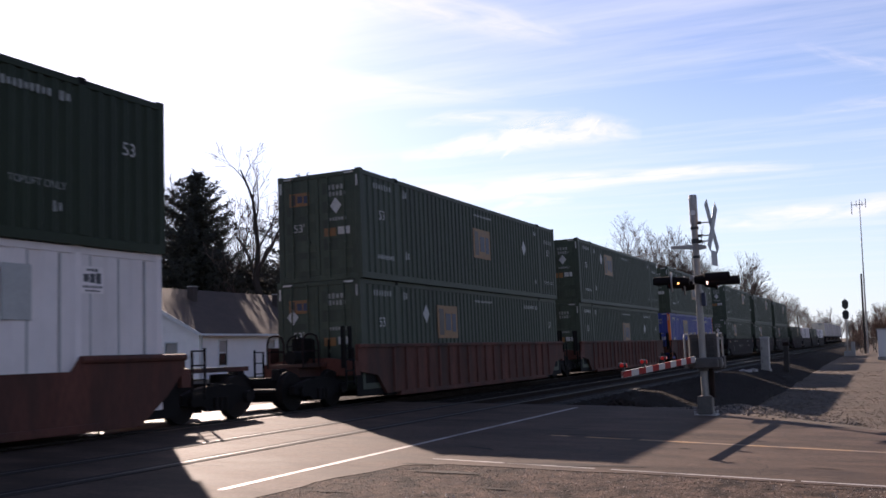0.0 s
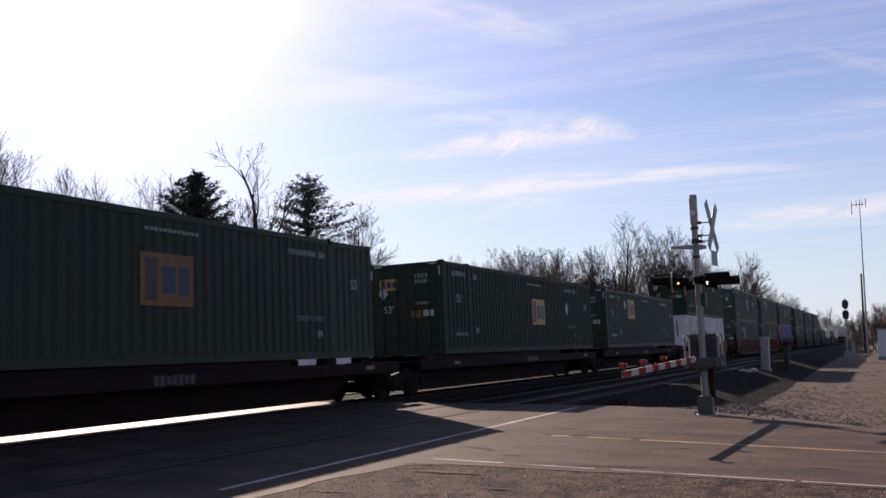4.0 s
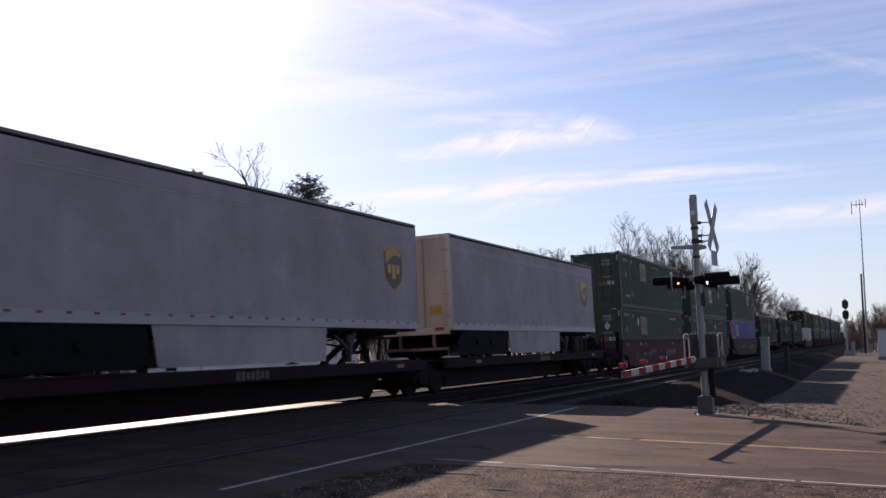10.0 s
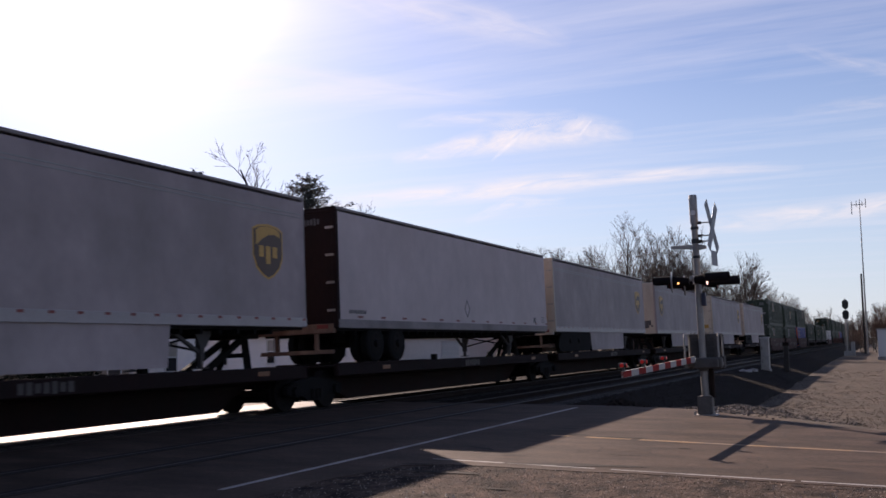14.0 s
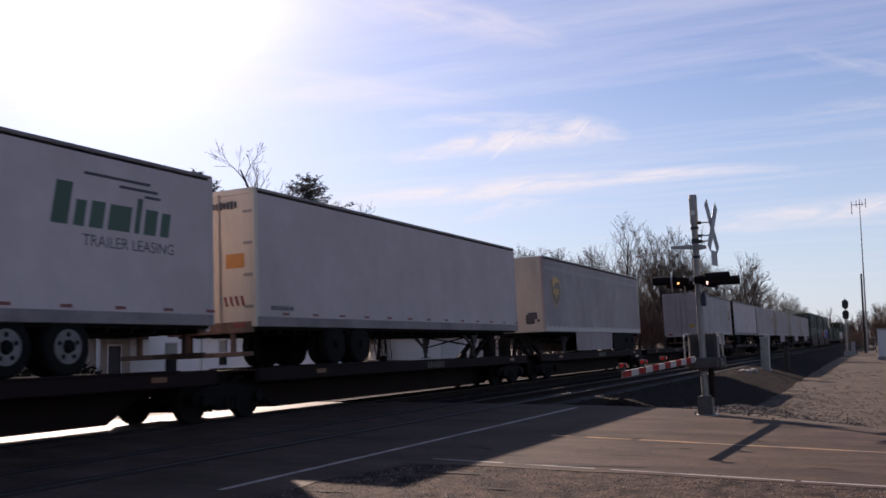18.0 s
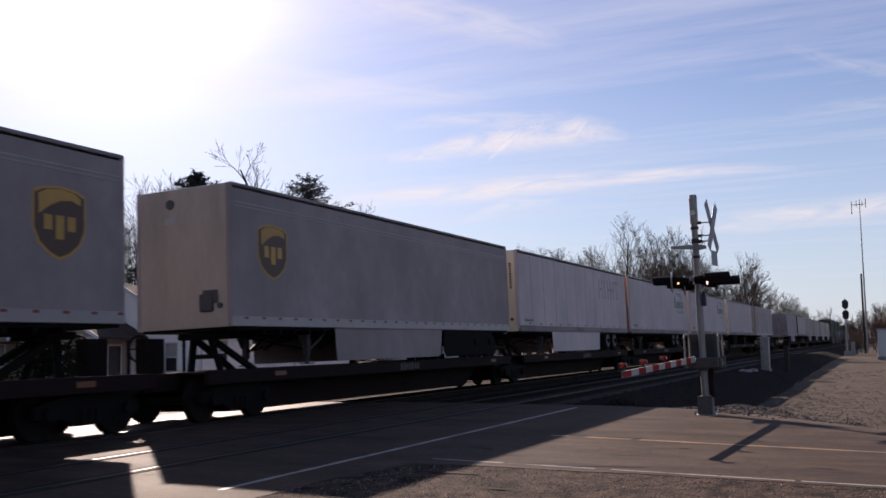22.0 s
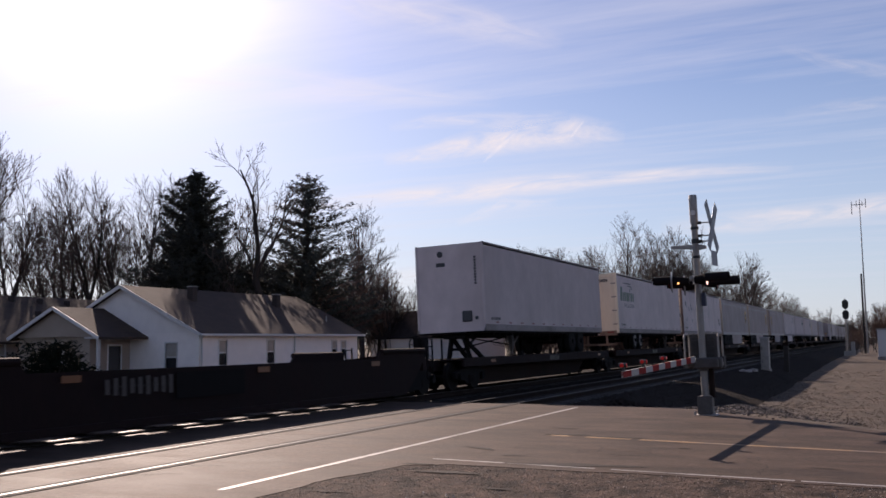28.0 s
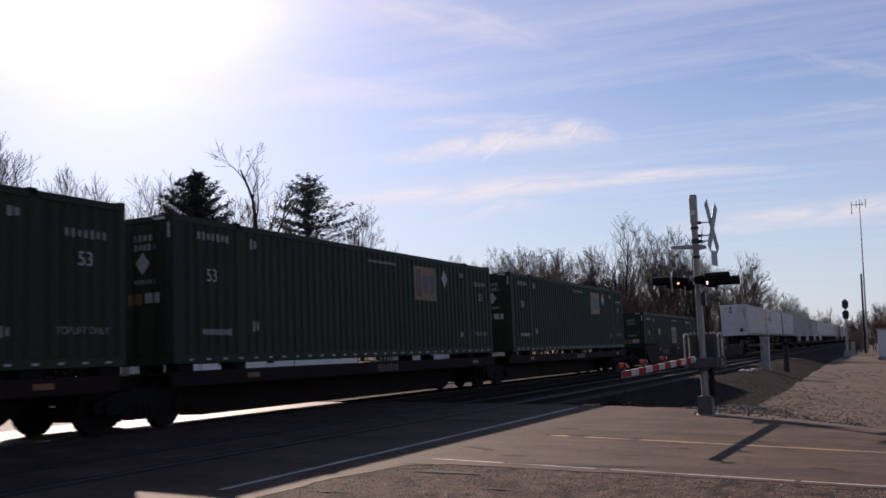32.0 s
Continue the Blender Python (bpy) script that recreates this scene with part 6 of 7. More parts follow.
        rbox(bm, 0.36, 0.60, sy - 0.05, sy + 0.05, 0.96, 1.22, 0.02)
        part("counterweight", bm, M["leg_grey"], w)
    bm = bmesh.new()
    rbox(bm, -0.11, 0.50, -0.37, 0.38, 1.02, 1.10, 0.015)
    part("mount_plate", bm, M["galv_dark"], ob)
    for z0, z1 in ((1.06, 1.16), (0.92, 0.99)):
        part("mast_clamp", tube(bmesh.new(), (0, 0, z0), (0, 0, z1), 0.105, n=16), M["galv_dark"], ob)
    bm = bmesh.new()
    rbox(bm, -0.24, -0.09, -0.42, 0.14, 0.97, 1.20, 0.03)
    part("crank_housing", bm, M["galv_dark"], ob, "grey crank housing of the arm")
    bm = bmesh.new()
    rbox(bm, -0.02, 0.12, -0.20, -0.10, 0.36, 1.05, 0.02)
    part("conduit", bm, M["rail_rust"], ob, "rusty brown cable duct")
    # the arm: stripes along it
    p0, p1 = Vector((-0.3, 0.12, 1.17)), Vector((-6.15, 0.16, 1.06))
    n = 12
    arm = part("gate_arm", beam(bmesh.new(), p0, p1, 0.03, 0.10), M["gate_white"], ob, "long white gate arm")
    for i in range(n):
        a, b = p0.lerp(p1, i / n), p0.lerp(p1, (i + 1) / n)
        part("stripe", beam(bmesh.new(), a, b, 0.036, 0.125 - 0.003 * i), M["gate_red"] if i % 2 == 1 else M["gate_white"], arm)
    for f in (0.50, 0.76, 0.985):
        p = p0.lerp(p1, f)
        bm = bmesh.new()
        tube(bm, p + Vector((-0.02, -0.05, 0.14)), p + Vector((-0.02, 0.07, 0.14)), 0.036, n=10)
        box(bm, p.x - 0.04, p.x + 0.0, p.y - 0.02, p.y + 0.02, p.z + 0.05, p.z + 0.12)
        lamp = part("arm_lamp", bm, M["black"], arm)
        for q0, q1 in ((Vector((-0.02, -0.06, 0.14)), Vector((-0.02, -0.05, 0.14))), (Vector((-0.075, 0.01, 0.14)), Vector((-0.055, 0.01, 0.14)))):
            bm = bmesh.new()
            tube(bm, p + q0, p + q1, 0.032, n=10)
            part("lens", bm, M["lens_red"], lamp, "lit red lens")


crossing_gate()


# ---- lineside equipment ----
def cabinet():
    ob = thing("relay_cabinet", "narrow silver relay cabinet on the ballast shoulder beside the track", "cabinet", at=(60.2, 6.67, -0.30))
    bm = bmesh.new()
    rbox(bm, -0.34, 0.34, -0.235, 0.235, 0.06, 1.88, 0.02)
    part("body", bm, M["galv"], ob)
    bm = bmesh.new()
    prism(bm, [(-0.38, 1.88), (0.38, 1.88), (0.33, 1.98), (-0.33, 1.98)], "y", -0.27, 0.27)
    part("roof", bm, M["galv"], ob, "pale cap")
    for z0, z1 in ((0.14, 0.86), (0.92, 1.80)):
        bm = bmesh.new()
        rbox(bm, -0.355, -0.34, -0.20, 0.20, z0, z1, 0.006)
        d = part("door", bm, M["galv"], ob)
        bm = bmesh.new()
        tube(bm, (-0.36, 0.15, z0 + 0.3), (-0.36, 0.15, z0 + 0.45), 0.018, n=6)
        part("handle", bm, M["black"], d)
    bm = bmesh.new()
    rbox(bm, -0.42, 0.42, -0.30, 0.30, -0.35, 0.06, 0.03)
    part("foundation", bm, M["concrete"], ob, "concrete footing")


def marker_post():
    ob = thing("marker_post", "short weathered timber post beside the track", "post", at=(63.5, 5.78, -0.52))
    bm = bmesh.new()
    rbox(bm, -0.15, 0.15, -0.15, 0.15, -0.45, 1.62, 0.03)
    part("post", bm, M["tie"], ob)
    bm = bmesh.new()
    rbox(bm, -0.19, 0.19, -0.19, 0.19, 1.62, 1.84, 0.02)
    part("cap", bm, M["rail_rust"], ob, "rusty cap")


def scraps():
    rnd = random.Random(9)
    for i in range(6):
        ob = thing("concrete_lump", "pale broken lump of concrete lying by the track", "rubble", "rubble by the track", at=(55 + rnd.uniform(-1.5, 3), 7.15 + rnd.uniform(-0.35, 0.35), -0.22))
        bm = bmesh.new()
        bmesh.ops.create_icosphere(bm, subdivisions=1, radius=rnd.uniform(0.14, 0.3))
        for v in bm.verts:
            v.co *= rnd.uniform(0.7, 1.15)
            v.co.z *= 0.7
        part("lump", bm, M["concrete"], ob)


def rail_signal():
    ob = thing("rail_signal", "railway signal mast with two black round heads", "signal", at=(130.0, 4.5, -0.45))
    bm = bmesh.new()
    tube(bm, (0, 0, 0), (0, 0, 6.9), 0.11, 0.08, n=12)
    part("mast", bm, M["galv"], ob)
    for z in (6.25, 4.9):
        bm = bmesh.new()
        tube(bm, (-0.16, 0, z + 0.16), (-0.12, 0, z + 0.16), 0.40, n=20)
        tube(bm, (-0.16, 0, z - 0.22), (-0.125, 0, z - 0.22), 0.38, n=20)
        h = part("signal_head", bm, M["black"], ob, "black oval target with hoods")
        for dz in (0.26, 0.0, -0.26):
            bm = bmesh.new()
            tube(bm, (-0.42, 0, z + dz), (-0.16, 0, z + dz), 0.12, 0.10, n=12)
            part("hood", bm, M["black"], h)
    bm = bmesh.new()
    for s in (-1, 1):
        beam(bm, (0.35, s * 0.2, 0.1), (0.35, s * 0.2, 6.2), 0.04)
    for i in range(17):
        beam(bm, (0.35, -0.2, 0.4 + 0.34 * i), (0.35, 0.2, 0.4 + 0.34 * i), 0.03)
    part("ladder", bm, M["galv"], ob)
    bm = bmesh.new()
    rbox(bm, -0.5, 0.5, -0.4, 0.4, -0.55, 0.35, 0.03)
    part("foundation", bm, M["concrete"], ob)
    bm = bmesh.new()
    rbox(bm, -0.3, 0.3, -0.9, -0.42, -0.4, 1.5, 0.02)
    part("case", bm, M["galv"], ob, "silver equipment case")


def antenna():
    ob = thing("antenna_mast", "tall thin radio mast with antenna crossbar", "antenna", at=(150.0, 2.5, -0.45))
    bm = bmesh.new()
    tube(bm, (0, 0, -0.5), (0, 0, 12), 0.13, 0.10, n=10)
    tube(bm, (0, 0, 12), (0, 0, 22.2), 0.085, 0.05, n=10)
    part("mast", bm, M["galv"], ob)
    bm = bmesh.new()
    beam(bm, (0, -0.85, 21.4), (0, 1.15, 21.4), 0.08)
    part("crossbar", bm, M["galv"], ob)
    for y, z0, z1 in ((-0.8, 20.9, 22.2), (-0.35, 21.2, 21.9), (0.45, 21.1, 22.0), (1.1, 20.0, 21.9)):
        bm = bmesh.new()
        tube(bm, (0, y, z0), (0, y, z1), 0.05, n=6)
        part("element", bm, M["galv"], ob)
    ob2 = thing("utility_pole", "weathered timber utility pole beside the radio mast", "pole", at=(146.0, 2.75, -0.45))
    bm = bmesh.new()
    tube(bm, (0, 0, -0.5), (0, 0, 11.0), 0.16, 0.12, n=10)
    part("pole", bm, M["tie"], ob2)


def white_shed():
    ob = thing("equipment_shed", "small white equipment shed beside the railway", "shed", at=(104.5, -1.6, -0.45))
    bm = bmesh.new()
    rbox(bm, 0, 3.2, -2.6, 2.4, 0.1, 2.75, 0.03)
    part("wall", bm, M["trim"], ob)
    bm = bmesh.new()
    rbox(bm, -0.12, 3.32, -2.72, 2.52, 2.75, 2.88, 0.02)
    part("roof", bm, M["galv"], ob)
    bm = bmesh.new()
    rbox(bm, -0.02, 0.0, -0.5, 0.5, 0.15, 2.2, 0.01)
    part("door", bm, M["alu_sign"], ob)
    bm = bmesh.new()
    rbox(bm, -0.1, 3.3, -2.7, 2.5, -0.6, 0.1, 0.02)
    part("base", bm, M["concrete"], ob)


cabinet(), marker_post(), scraps(), rail_signal(), antenna(), white_shed()


# ---- houses on the far side ----
def wall_grid(bm, axis, fixed, thick, a0, a1, z0, z1, holes):
    """A wall with real openings: boxes between the cuts. holes: (a, b, za, zb)."""
    av = sorted({a0, a1, *[h[0] for h in holes], *[h[1] for h in holes]})
    zv = sorted({z0, z1, *[h[2] for h in holes], *[h[3] for h in holes]})
    for a, b in zip(av, av[1:]):
        for c, d in zip(zv, zv[1:]):
            ma, mz = (a + b) / 2, (c + d) / 2
            if any(h[0] < ma < h[1] and h[2] < mz < h[3] for h in holes):
                continue
            if axis == "x":
                box(bm, a, b, fixed, fixed + thick, c, d)
            else:
                box(bm, fixed, fixed + thick, a, b, c, d)
    bmesh.ops.remove_doubles(bm, verts=bm.verts, dist=0.0005)


def window(parent, axis, fixed, a, b, z0, z1, door=False):
    def bx(bm, a0, a1, f0, f1, c0, c1):
        if axis == "x":
            box(bm, a0, a1, fixed + f0, fixed + f1, c0, c1)
        else:
            box(bm, fixed + f0, fixed + f1, a0, a1, c0, c1)
    w = new("door" if door else "window")
    w.parent = parent
    bm = bmesh.new()
    t = 0.09
    bx(bm, a - t, a, -0.03, 0.10, z0 - (0 if door else t), z1 + t), bx(bm, b, b + t, -0.03, 0.10, z0 - (0 if door else t), z1 + t)
    bx(bm, a, b, -0.03, 0.10, z1, z1 + t)
    if not door:
        bx(bm, a, b, -0.06, 0.10, z0 - t, z0)
        bx(bm, a, b, 0.02, 0.07, (z0 + z1) / 2 - 0.03, (z0 + z1) / 2 + 0.03)
    part("frame", bm, M["trim"], w, "white frame")
    if door:
        bm = bmesh.new()
        bx(bm, a + 0.01, b - 0.01, 0.05, 0.09, z0, z1 - 0.01)
        part("leaf", bm, M["door"], w, "dark door leaf")
    else:
        for c, d in ((z0, (z0 + z1) / 2 - 0.03), ((z0 + z1) / 2 + 0.03, z1)):
            bm = bmesh.new()
            bx(bm, a + 0.01, b - 0.01, 0.04, 0.05, c + 0.005, d - 0.005)
            part("pane", bm, M["curtained"] if c > z0 else M["pane"], w, "pane with a pale blind behind it" if c > z0 else "dark window pane")


def roof_slabs(parent, axis, a0, a1, c0, c1, eave, ridge, material, over=0.4, t=0.14):
    """Two sloped slabs; the ridge runs along the axis."""
    mid, half = (c0 + c1) / 2, (c1 - c0) / 2
    k = (ridge - eave) / half
    for s in (-1, 1):
        bm = bmesh.new()
        lo = (mid + s * (half + over), eave - k * over)
        pts = [(mid, ridge), lo, (lo[0], lo[1] + t), (mid, ridge + t)]
        prism(bm, pts, "x" if axis == "x" else "y", a0 - over, a1 + over)
        part("roof_slope", bm, material, parent)
    return mid, k


def gable(bm, axis, at, thick, c0, c1, eave, ridge):
    mid = (c0 + c1) / 2
    prism(bm, [(c0, eave), (c1, eave), (mid, ridge)], "x" if axis == "x" else "y", at, at + thick)


def main_house():
    g = -0.42
    ob = thing("house", "white one-storey house with a brown shingle roof and two chimneys", "house", at=(0, 0, 0))
    x0, x1, y0, y1, eave, ridge = 44.7, 63.2, 36.8, 48.5, 2.38, 5.25
    front = [(46.55, 47.3, 0.40, 1.9), (51.5, 52.3, 0.40, 1.9), (59.55, 60.15, 0.7, 1.8), (60.85, 61.45, 0.7, 1.8)]
    bm = bmesh.new()
    wall_grid(bm, "x", y0, 0.2, x0, x1, g, eave, front)
    part("wall", bm, M["siding"], ob, "white lap-siding wall")
    for a, b, c, d in front:
        window(ob, "x", y0, a, b, c, d)
    side = [(38.45, 39.3, 0.1, 1.75)]
    bm = bmesh.new()
    wall_grid(bm, "y", x0, 0.2, y0 + 0.2, y1 - 0.2, g, eave, side)
    part("wall", bm, M["siding"], ob, "white lap-siding wall")
    for a, b, c, d in side:
        window(ob, "y", x0, a, b, c, d)
    bm = bmesh.new()
    wall_grid(bm, "y", x1 - 0.2, 0.2, y0 + 0.2, y1 - 0.2, g, eave, [])
    wall_grid(bm, "x", y1 - 0.2, 0.2, x0, x1, g, eave, [])
    part("wall", bm, M["siding"], ob)
    for xx in (x0, x1 - 0.2):
        bm = bmesh.new()
        gable(bm, "x", xx, 0.2, y0, y1, eave, ridge)
        part("gable", bm, M["siding"], ob)
    roof_slabs(ob, "x", x0, x1, y0, y1, eave, ridge, M["shingle"])
    for s, yy in ((-1, y0), (1, y1)):
        bm = bmesh.new()
        beam(bm, (x0 - 0.42, (y0 + y1) / 2, ridge + 0.05), (x0 - 0.42, yy + s * 0.4, eave - 0.15), 0.05, 0.2)
        part("bargeboard", bm, M["trim"], ob)
    bm = bmesh.new()
    rbox(bm, x0 - 0.4, x1 + 0.4, y0 - 0.52, y0 - 0.40, eave - 0.22, eave - 0.08, 0.02)
    part("gutter", bm, M["trim"], ob)
    for xx in (x0 + 0.15, 54.6):
        bm = bmesh.new()
        beam(bm, (xx, y0 - 0.08, g), (xx, y0 - 0.08, eave - 0.2), 0.08)
        part("downspout", bm, M["trim"], ob)
    for xx, yy, h in ((49.07, 41.0, 0.98), (58.1, 40.72, 0.95)):
        zb = eave + (ridge - eave) * (yy - y0) / 5.85
        bm = bmesh.new()
        rbox(bm, xx - 0.23, xx + 0.23, yy - 0.23, yy + 0.23, zb - 0.3, zb + h, 0.02)
        ch = part("chimney", bm, M["brick"], ob, "dark brick chimney")
        bm = bmesh.new()
        rbox(bm, xx - 0.27, xx + 0.27, yy - 0.27, yy + 0.27, zb + h, zb + h + 0.07, 0.02)
        part("cap", bm, M["concrete"], ch)
    bm = bmesh.new()
    tube(bm, (61.3, 38.4, 2.9), (61.3, 38.4, 3.7), 0.05, n=8)
    part("vent_pipe", bm, M["galv"], ob)


def porch_house():
    g = -0.42
    ob = thing("house_wing", "tan gabled porch wing joined to the white house", "house", at=(0, 0, 0))
    x0, x1, y0, y1, eave, ridge = 41.0, 44.68, 41.0, 47.6, 2.2, 3.85
    bm = bmesh.new()
    wall_grid(bm, "y", x0 + 0.25, 0.2, y0 + 0.9, y1, g, eave, [(43.9, 45.4, g, 1.6)])
    part("wall", bm, M["siding_tan"], ob, "tan siding wall")
    bm = bmesh.new()
    for i in range(4):
        box(bm, x0 + 0.34, x0 + 0.38, 43.92, 45.38, g + 0.5 * i, g + 0.5 * i + 0.48)
    part("pale_door", bm, M["trim"], ob, "pale panelled door")
    bm = bmesh.new()
    wall_grid(bm, "x", y0 + 1.1, 0.2, x0 + 0.45, x1, g, eave, [(42.9, 43.9, g, 1.65)])
    part("wall", bm, M["siding_tan"], ob)
    window(ob, "x", y0 + 1.1, 42.9, 43.9, g, 1.65, True)
    for xx, yy in ((x0 + 0.1, y0 + 0.1),):
        bm = bmesh.new()
        rbox(bm, xx - 0.09, xx + 0.09, yy - 0.09, yy + 0.09, g, eave, 0.01)
        part("porch_post", bm, M["trim"], ob)
    bm = bmesh.new()
    gable(bm, "x", x0, 0.15, y0, y1, eave, ridge)
    part("gable", bm, M["siding_tan"], ob)
    bm = bmesh.new()
    box(bm, x0, x1, y0, y0 + 1.1, eave - 0.12, eave - 0.02)
    part("porch_ceiling", bm, M["trim"], ob)
    roof_slabs(ob, "x", x0, x1 - 0.36, y0, y1, eave, ridge, M["shingle"], 0.35)
    for s, yy in ((-1, y0), (1, y1)):
        bm = bmesh.new()
        beam(bm, (x0 - 0.37, (y0 + y1) / 2, ridge + 0.05), (x0 - 0.37, yy + s * 0.35, eave - 0.1), 0.05, 0.2)
        part("bargeboard", bm, M["trim"], ob)


def left_house():
    g = -0.42
    ob = thing("house", "low tan house with a wide brown shingle roof and vents", "house", at=(0, 0, 0))
    x0, x1, y0, y1, eave, ridge = 28.0, 55.0, 50.0, 62.0, 2.1, 5.15
    bm = bmesh.new()
    wall_grid(bm, "x", y0, 0.2, x0, x1, g, eave, [(35.0, 36.2, 0.5, 1.8), (41.0, 42.2, 0.5, 1.8)])
    part("wall", bm, M["siding_tan"], ob)
    window(ob, "x", y0, 35.0, 36.2, 0.5, 1.8), window(ob, "x", y0, 41.0, 42.2, 0.5, 1.8)
    bm = bmesh.new()
    wall_grid(bm, "y", x1 - 0.2, 0.2, y0 + 0.2, y1, g, eave, [])
    wall_grid(bm, "y", x0, 0.2, y0 + 0.2, y1, g, eave, [])
    gable(bm, "x", x1 - 0.2, 0.2, y0, y1, eave, ridge)
    gable(bm, "x", x0, 0.2, y0, y1, eave, ridge)
    part("wall", bm, M["siding_tan"], ob)
    roof_slabs(ob, "x", x0, x1, y0, y1, eave, ridge, M["shingle"], 0.45)
    for xx, yy in ((47.0, 55.2), (49.3, 55.0), (51.6, 54.8), (47.4, 53.0)):
        zb = eave + (ridge - eave) * (yy - y0) / 6.0
        bm = bmesh.new()
        rbox(bm, xx - 0.16, xx + 0.16, yy - 0.16, yy + 0.16, zb - 0.1, zb + 0.5, 0.02)
        part("roof_vent", bm, M["brick"], ob, "dark roof vent")


def far_house():
    ob = thing("house", "white gabled house with a steep charcoal roof and dark attic vent", "house", at=(97.0, 40.2, -0.42), rz=57.5)
    x1, w, eave, ridge = 21.5, 2.7, 2.82, 5.87
    bm = bmesh.new()
    wall_grid(bm, "y", 0.0, 0.2, -w, w, 0, eave, [])
    part("wall", bm, M["siding"], ob, "white lap-siding wall")
    bm = bmesh.new()
    wall_grid(bm, "x", w - 0.2, 0.2, 0.2, x1, 0, eave, [(1.2, 4.8, 0.0, 2.2)])
    part("wall", bm, M["siding"], ob)
    bm = bmesh.new()
    for i in range(4):
        box(bm, 1.22, 4.78, w - 0.14, w - 0.09, 0.55 * i, 0.55 * i + 0.53)
    part("garage_door", bm, M["trim"], ob, "white panelled garage door")
    bm = bmesh.new()
    wall_grid(bm, "x", -w, 0.2, 0.2, x1, 0, eave, [])
    wall_grid(bm, "y", x1 - 0.2, 0.2, -w + 0.2, w - 0.2, 0, eave, [])
    part("wall", bm, M["siding"], ob)
    for xx in (0.0, x1 - 0.2):
        bm = bmesh.new()
        gable(bm, "x", xx, 0.2, -w, w, eave, ridge)
        part("gable", bm, M["siding"], ob)
    vent = part("gable_vent", rbox(bmesh.new(), -0.05, -0.004, -0.27, 0.27, 3.55, 4.95, 0.01), M["door"], ob, "dark attic louvre")
    for i in range(6):
        part("louvre", box(bmesh.new(), -0.075, -0.05, -0.22, 0.22, 3.65 + 0.21 * i, 3.72 + 0.21 * i), M["trim"], vent)
    roof_slabs(ob, "x", 0.0, x1, -w, w, eave, ridge, M["shingle_dark"], 0.25)


main_house(), porch_house(), left_house(), far_house()


# ---- trees ----
def limb(out, p, d, length, r0, r1, sides, bend, rnd, segs):
    """A bent tapered limb as rings of vertices; returns points along it."""
    verts, faces = out
    pts = [(p.copy(), d.copy(), r0)]
    ring0 = None
    for i in range(segs + 1):
        u = i / segs
        r = r0 + (r1 - r0) * u
        a = d.orthogonal().normalized()
        b = d.cross(a)
        base = len(verts)
        for k in range(sides):
            t = 2 * math.pi * k / sides
            verts.append(tuple(p + (a * math.cos(t) + b * math.sin(t)) * r))
        if ring0 is not None:
            for k in range(sides):
                faces.append((ring0 + k, ring0 + (k + 1) % sides, base + (k + 1) % sides, base + k))
        ring0 = base
        pts.append((p.copy(), d.copy(), r))
        if i < segs:
            d = (d + Vector((rnd.uniform(-bend, bend), rnd.uniform(-bend, bend), rnd.uniform(-bend * 0.5, bend * 0.8)))).normalized()
            p = p + d * (length / segs)
    return pts


def mesh_of(name, out, material):
    me = bpy.data.meshes.new(name)
    me.from_pydata(out[0], [], out[1])
    me.materials.append(material)
    return me


def twig_blade(out, p, d, length, rnd):
    """The finest twigs: one slim bent blade each."""
    verts, faces = out
    side = d.orthogonal().normalized()
    side = (side * rnd.uniform(-1, 1) + d.cross(side) * rnd.uniform(-1, 1)).normalized() * 0.011
    m = p + d * length * 0.55
    e = p + (d + Vector((rnd.uniform(-0.3, 0.3), rnd.uniform(-0.3, 0.3), rnd.uniform(-0.1, 0.35)))).normalized() * length
    b = len(verts)
    verts += [tuple(p - side), tuple(p + side), tuple(m + side * 0.8), tuple(e), tuple(m - side * 0.8)]
    faces.append((b, b + 1, b + 2, b + 3, b + 4))


def bare_tree(name, seed, height, spread, label, twig="twig", stems=1, fork=0.3, leaders=5, lean=(0.0, 0.0), thin=1.0, wiggle=0.05, bend=1.0, stout=1.0):
    """A leafless tree: a trunk that forks into spreading leaders which curve upwards, or a many-stemmed shrub."""
    rnd = random.Random(seed)
    wood, fine = ([], []), ([], [])

    def turned(d, tilt, up, ang=None):
        ang = rnd.uniform(0, 6.283) if ang is None else ang
        a = d.orthogonal().normalized()
        side = a * math.cos(ang) + d.cross(a) * math.sin(ang)
        return (d * math.cos(tilt) + side * math.sin(tilt) + Vector((0, 0, up))).normalized()

    def along(pts, segs, u):
        i = min(segs - 1, int(u * segs))
        f = u * segs - i
        p, q = pts[1 + i], pts[min(len(pts) - 1, 2 + i)]
        return p[0].lerp(q[0], f), p[1], p[2] + (q[2] - p[2]) * f

    def branch(p, d, length, r, level):
        if level == 4:
            twig_blade(fine, p, d, length, rnd)
            return
        segs = (7, 4, 3, 1)[level]
        pts = limb(wood if level < 2 else fine, p, d, length, r, max(r * 0.25, 0.011), (6, 4, 3, 3)[level], (0.09, 0.11, 0.13, 0.12)[level] * bend, rnd, segs)
        n = (9, 6, 5, 4)[level] if stems == 1 else (5, 4, 4, 3)[level]
        n = max(2, round(n * thin))
        start = (0.18, 0.2, 0.15, 0.2)[level]
        for k in range(n):
            u = start + (1 - start) * (k + rnd.random()) / n
            q, dd, rr = along(pts, segs, u)
            nd = turned(dd, rnd.uniform(0.32, 0.72), 0.20, 2.4 * k + rnd.uniform(-0.5, 0.5))
            ln = length * (rnd.uniform(0.34, 0.56) if level == 0 else rnd.uniform(0.42, 0.7)) * (1.15 - 0.45 * u)
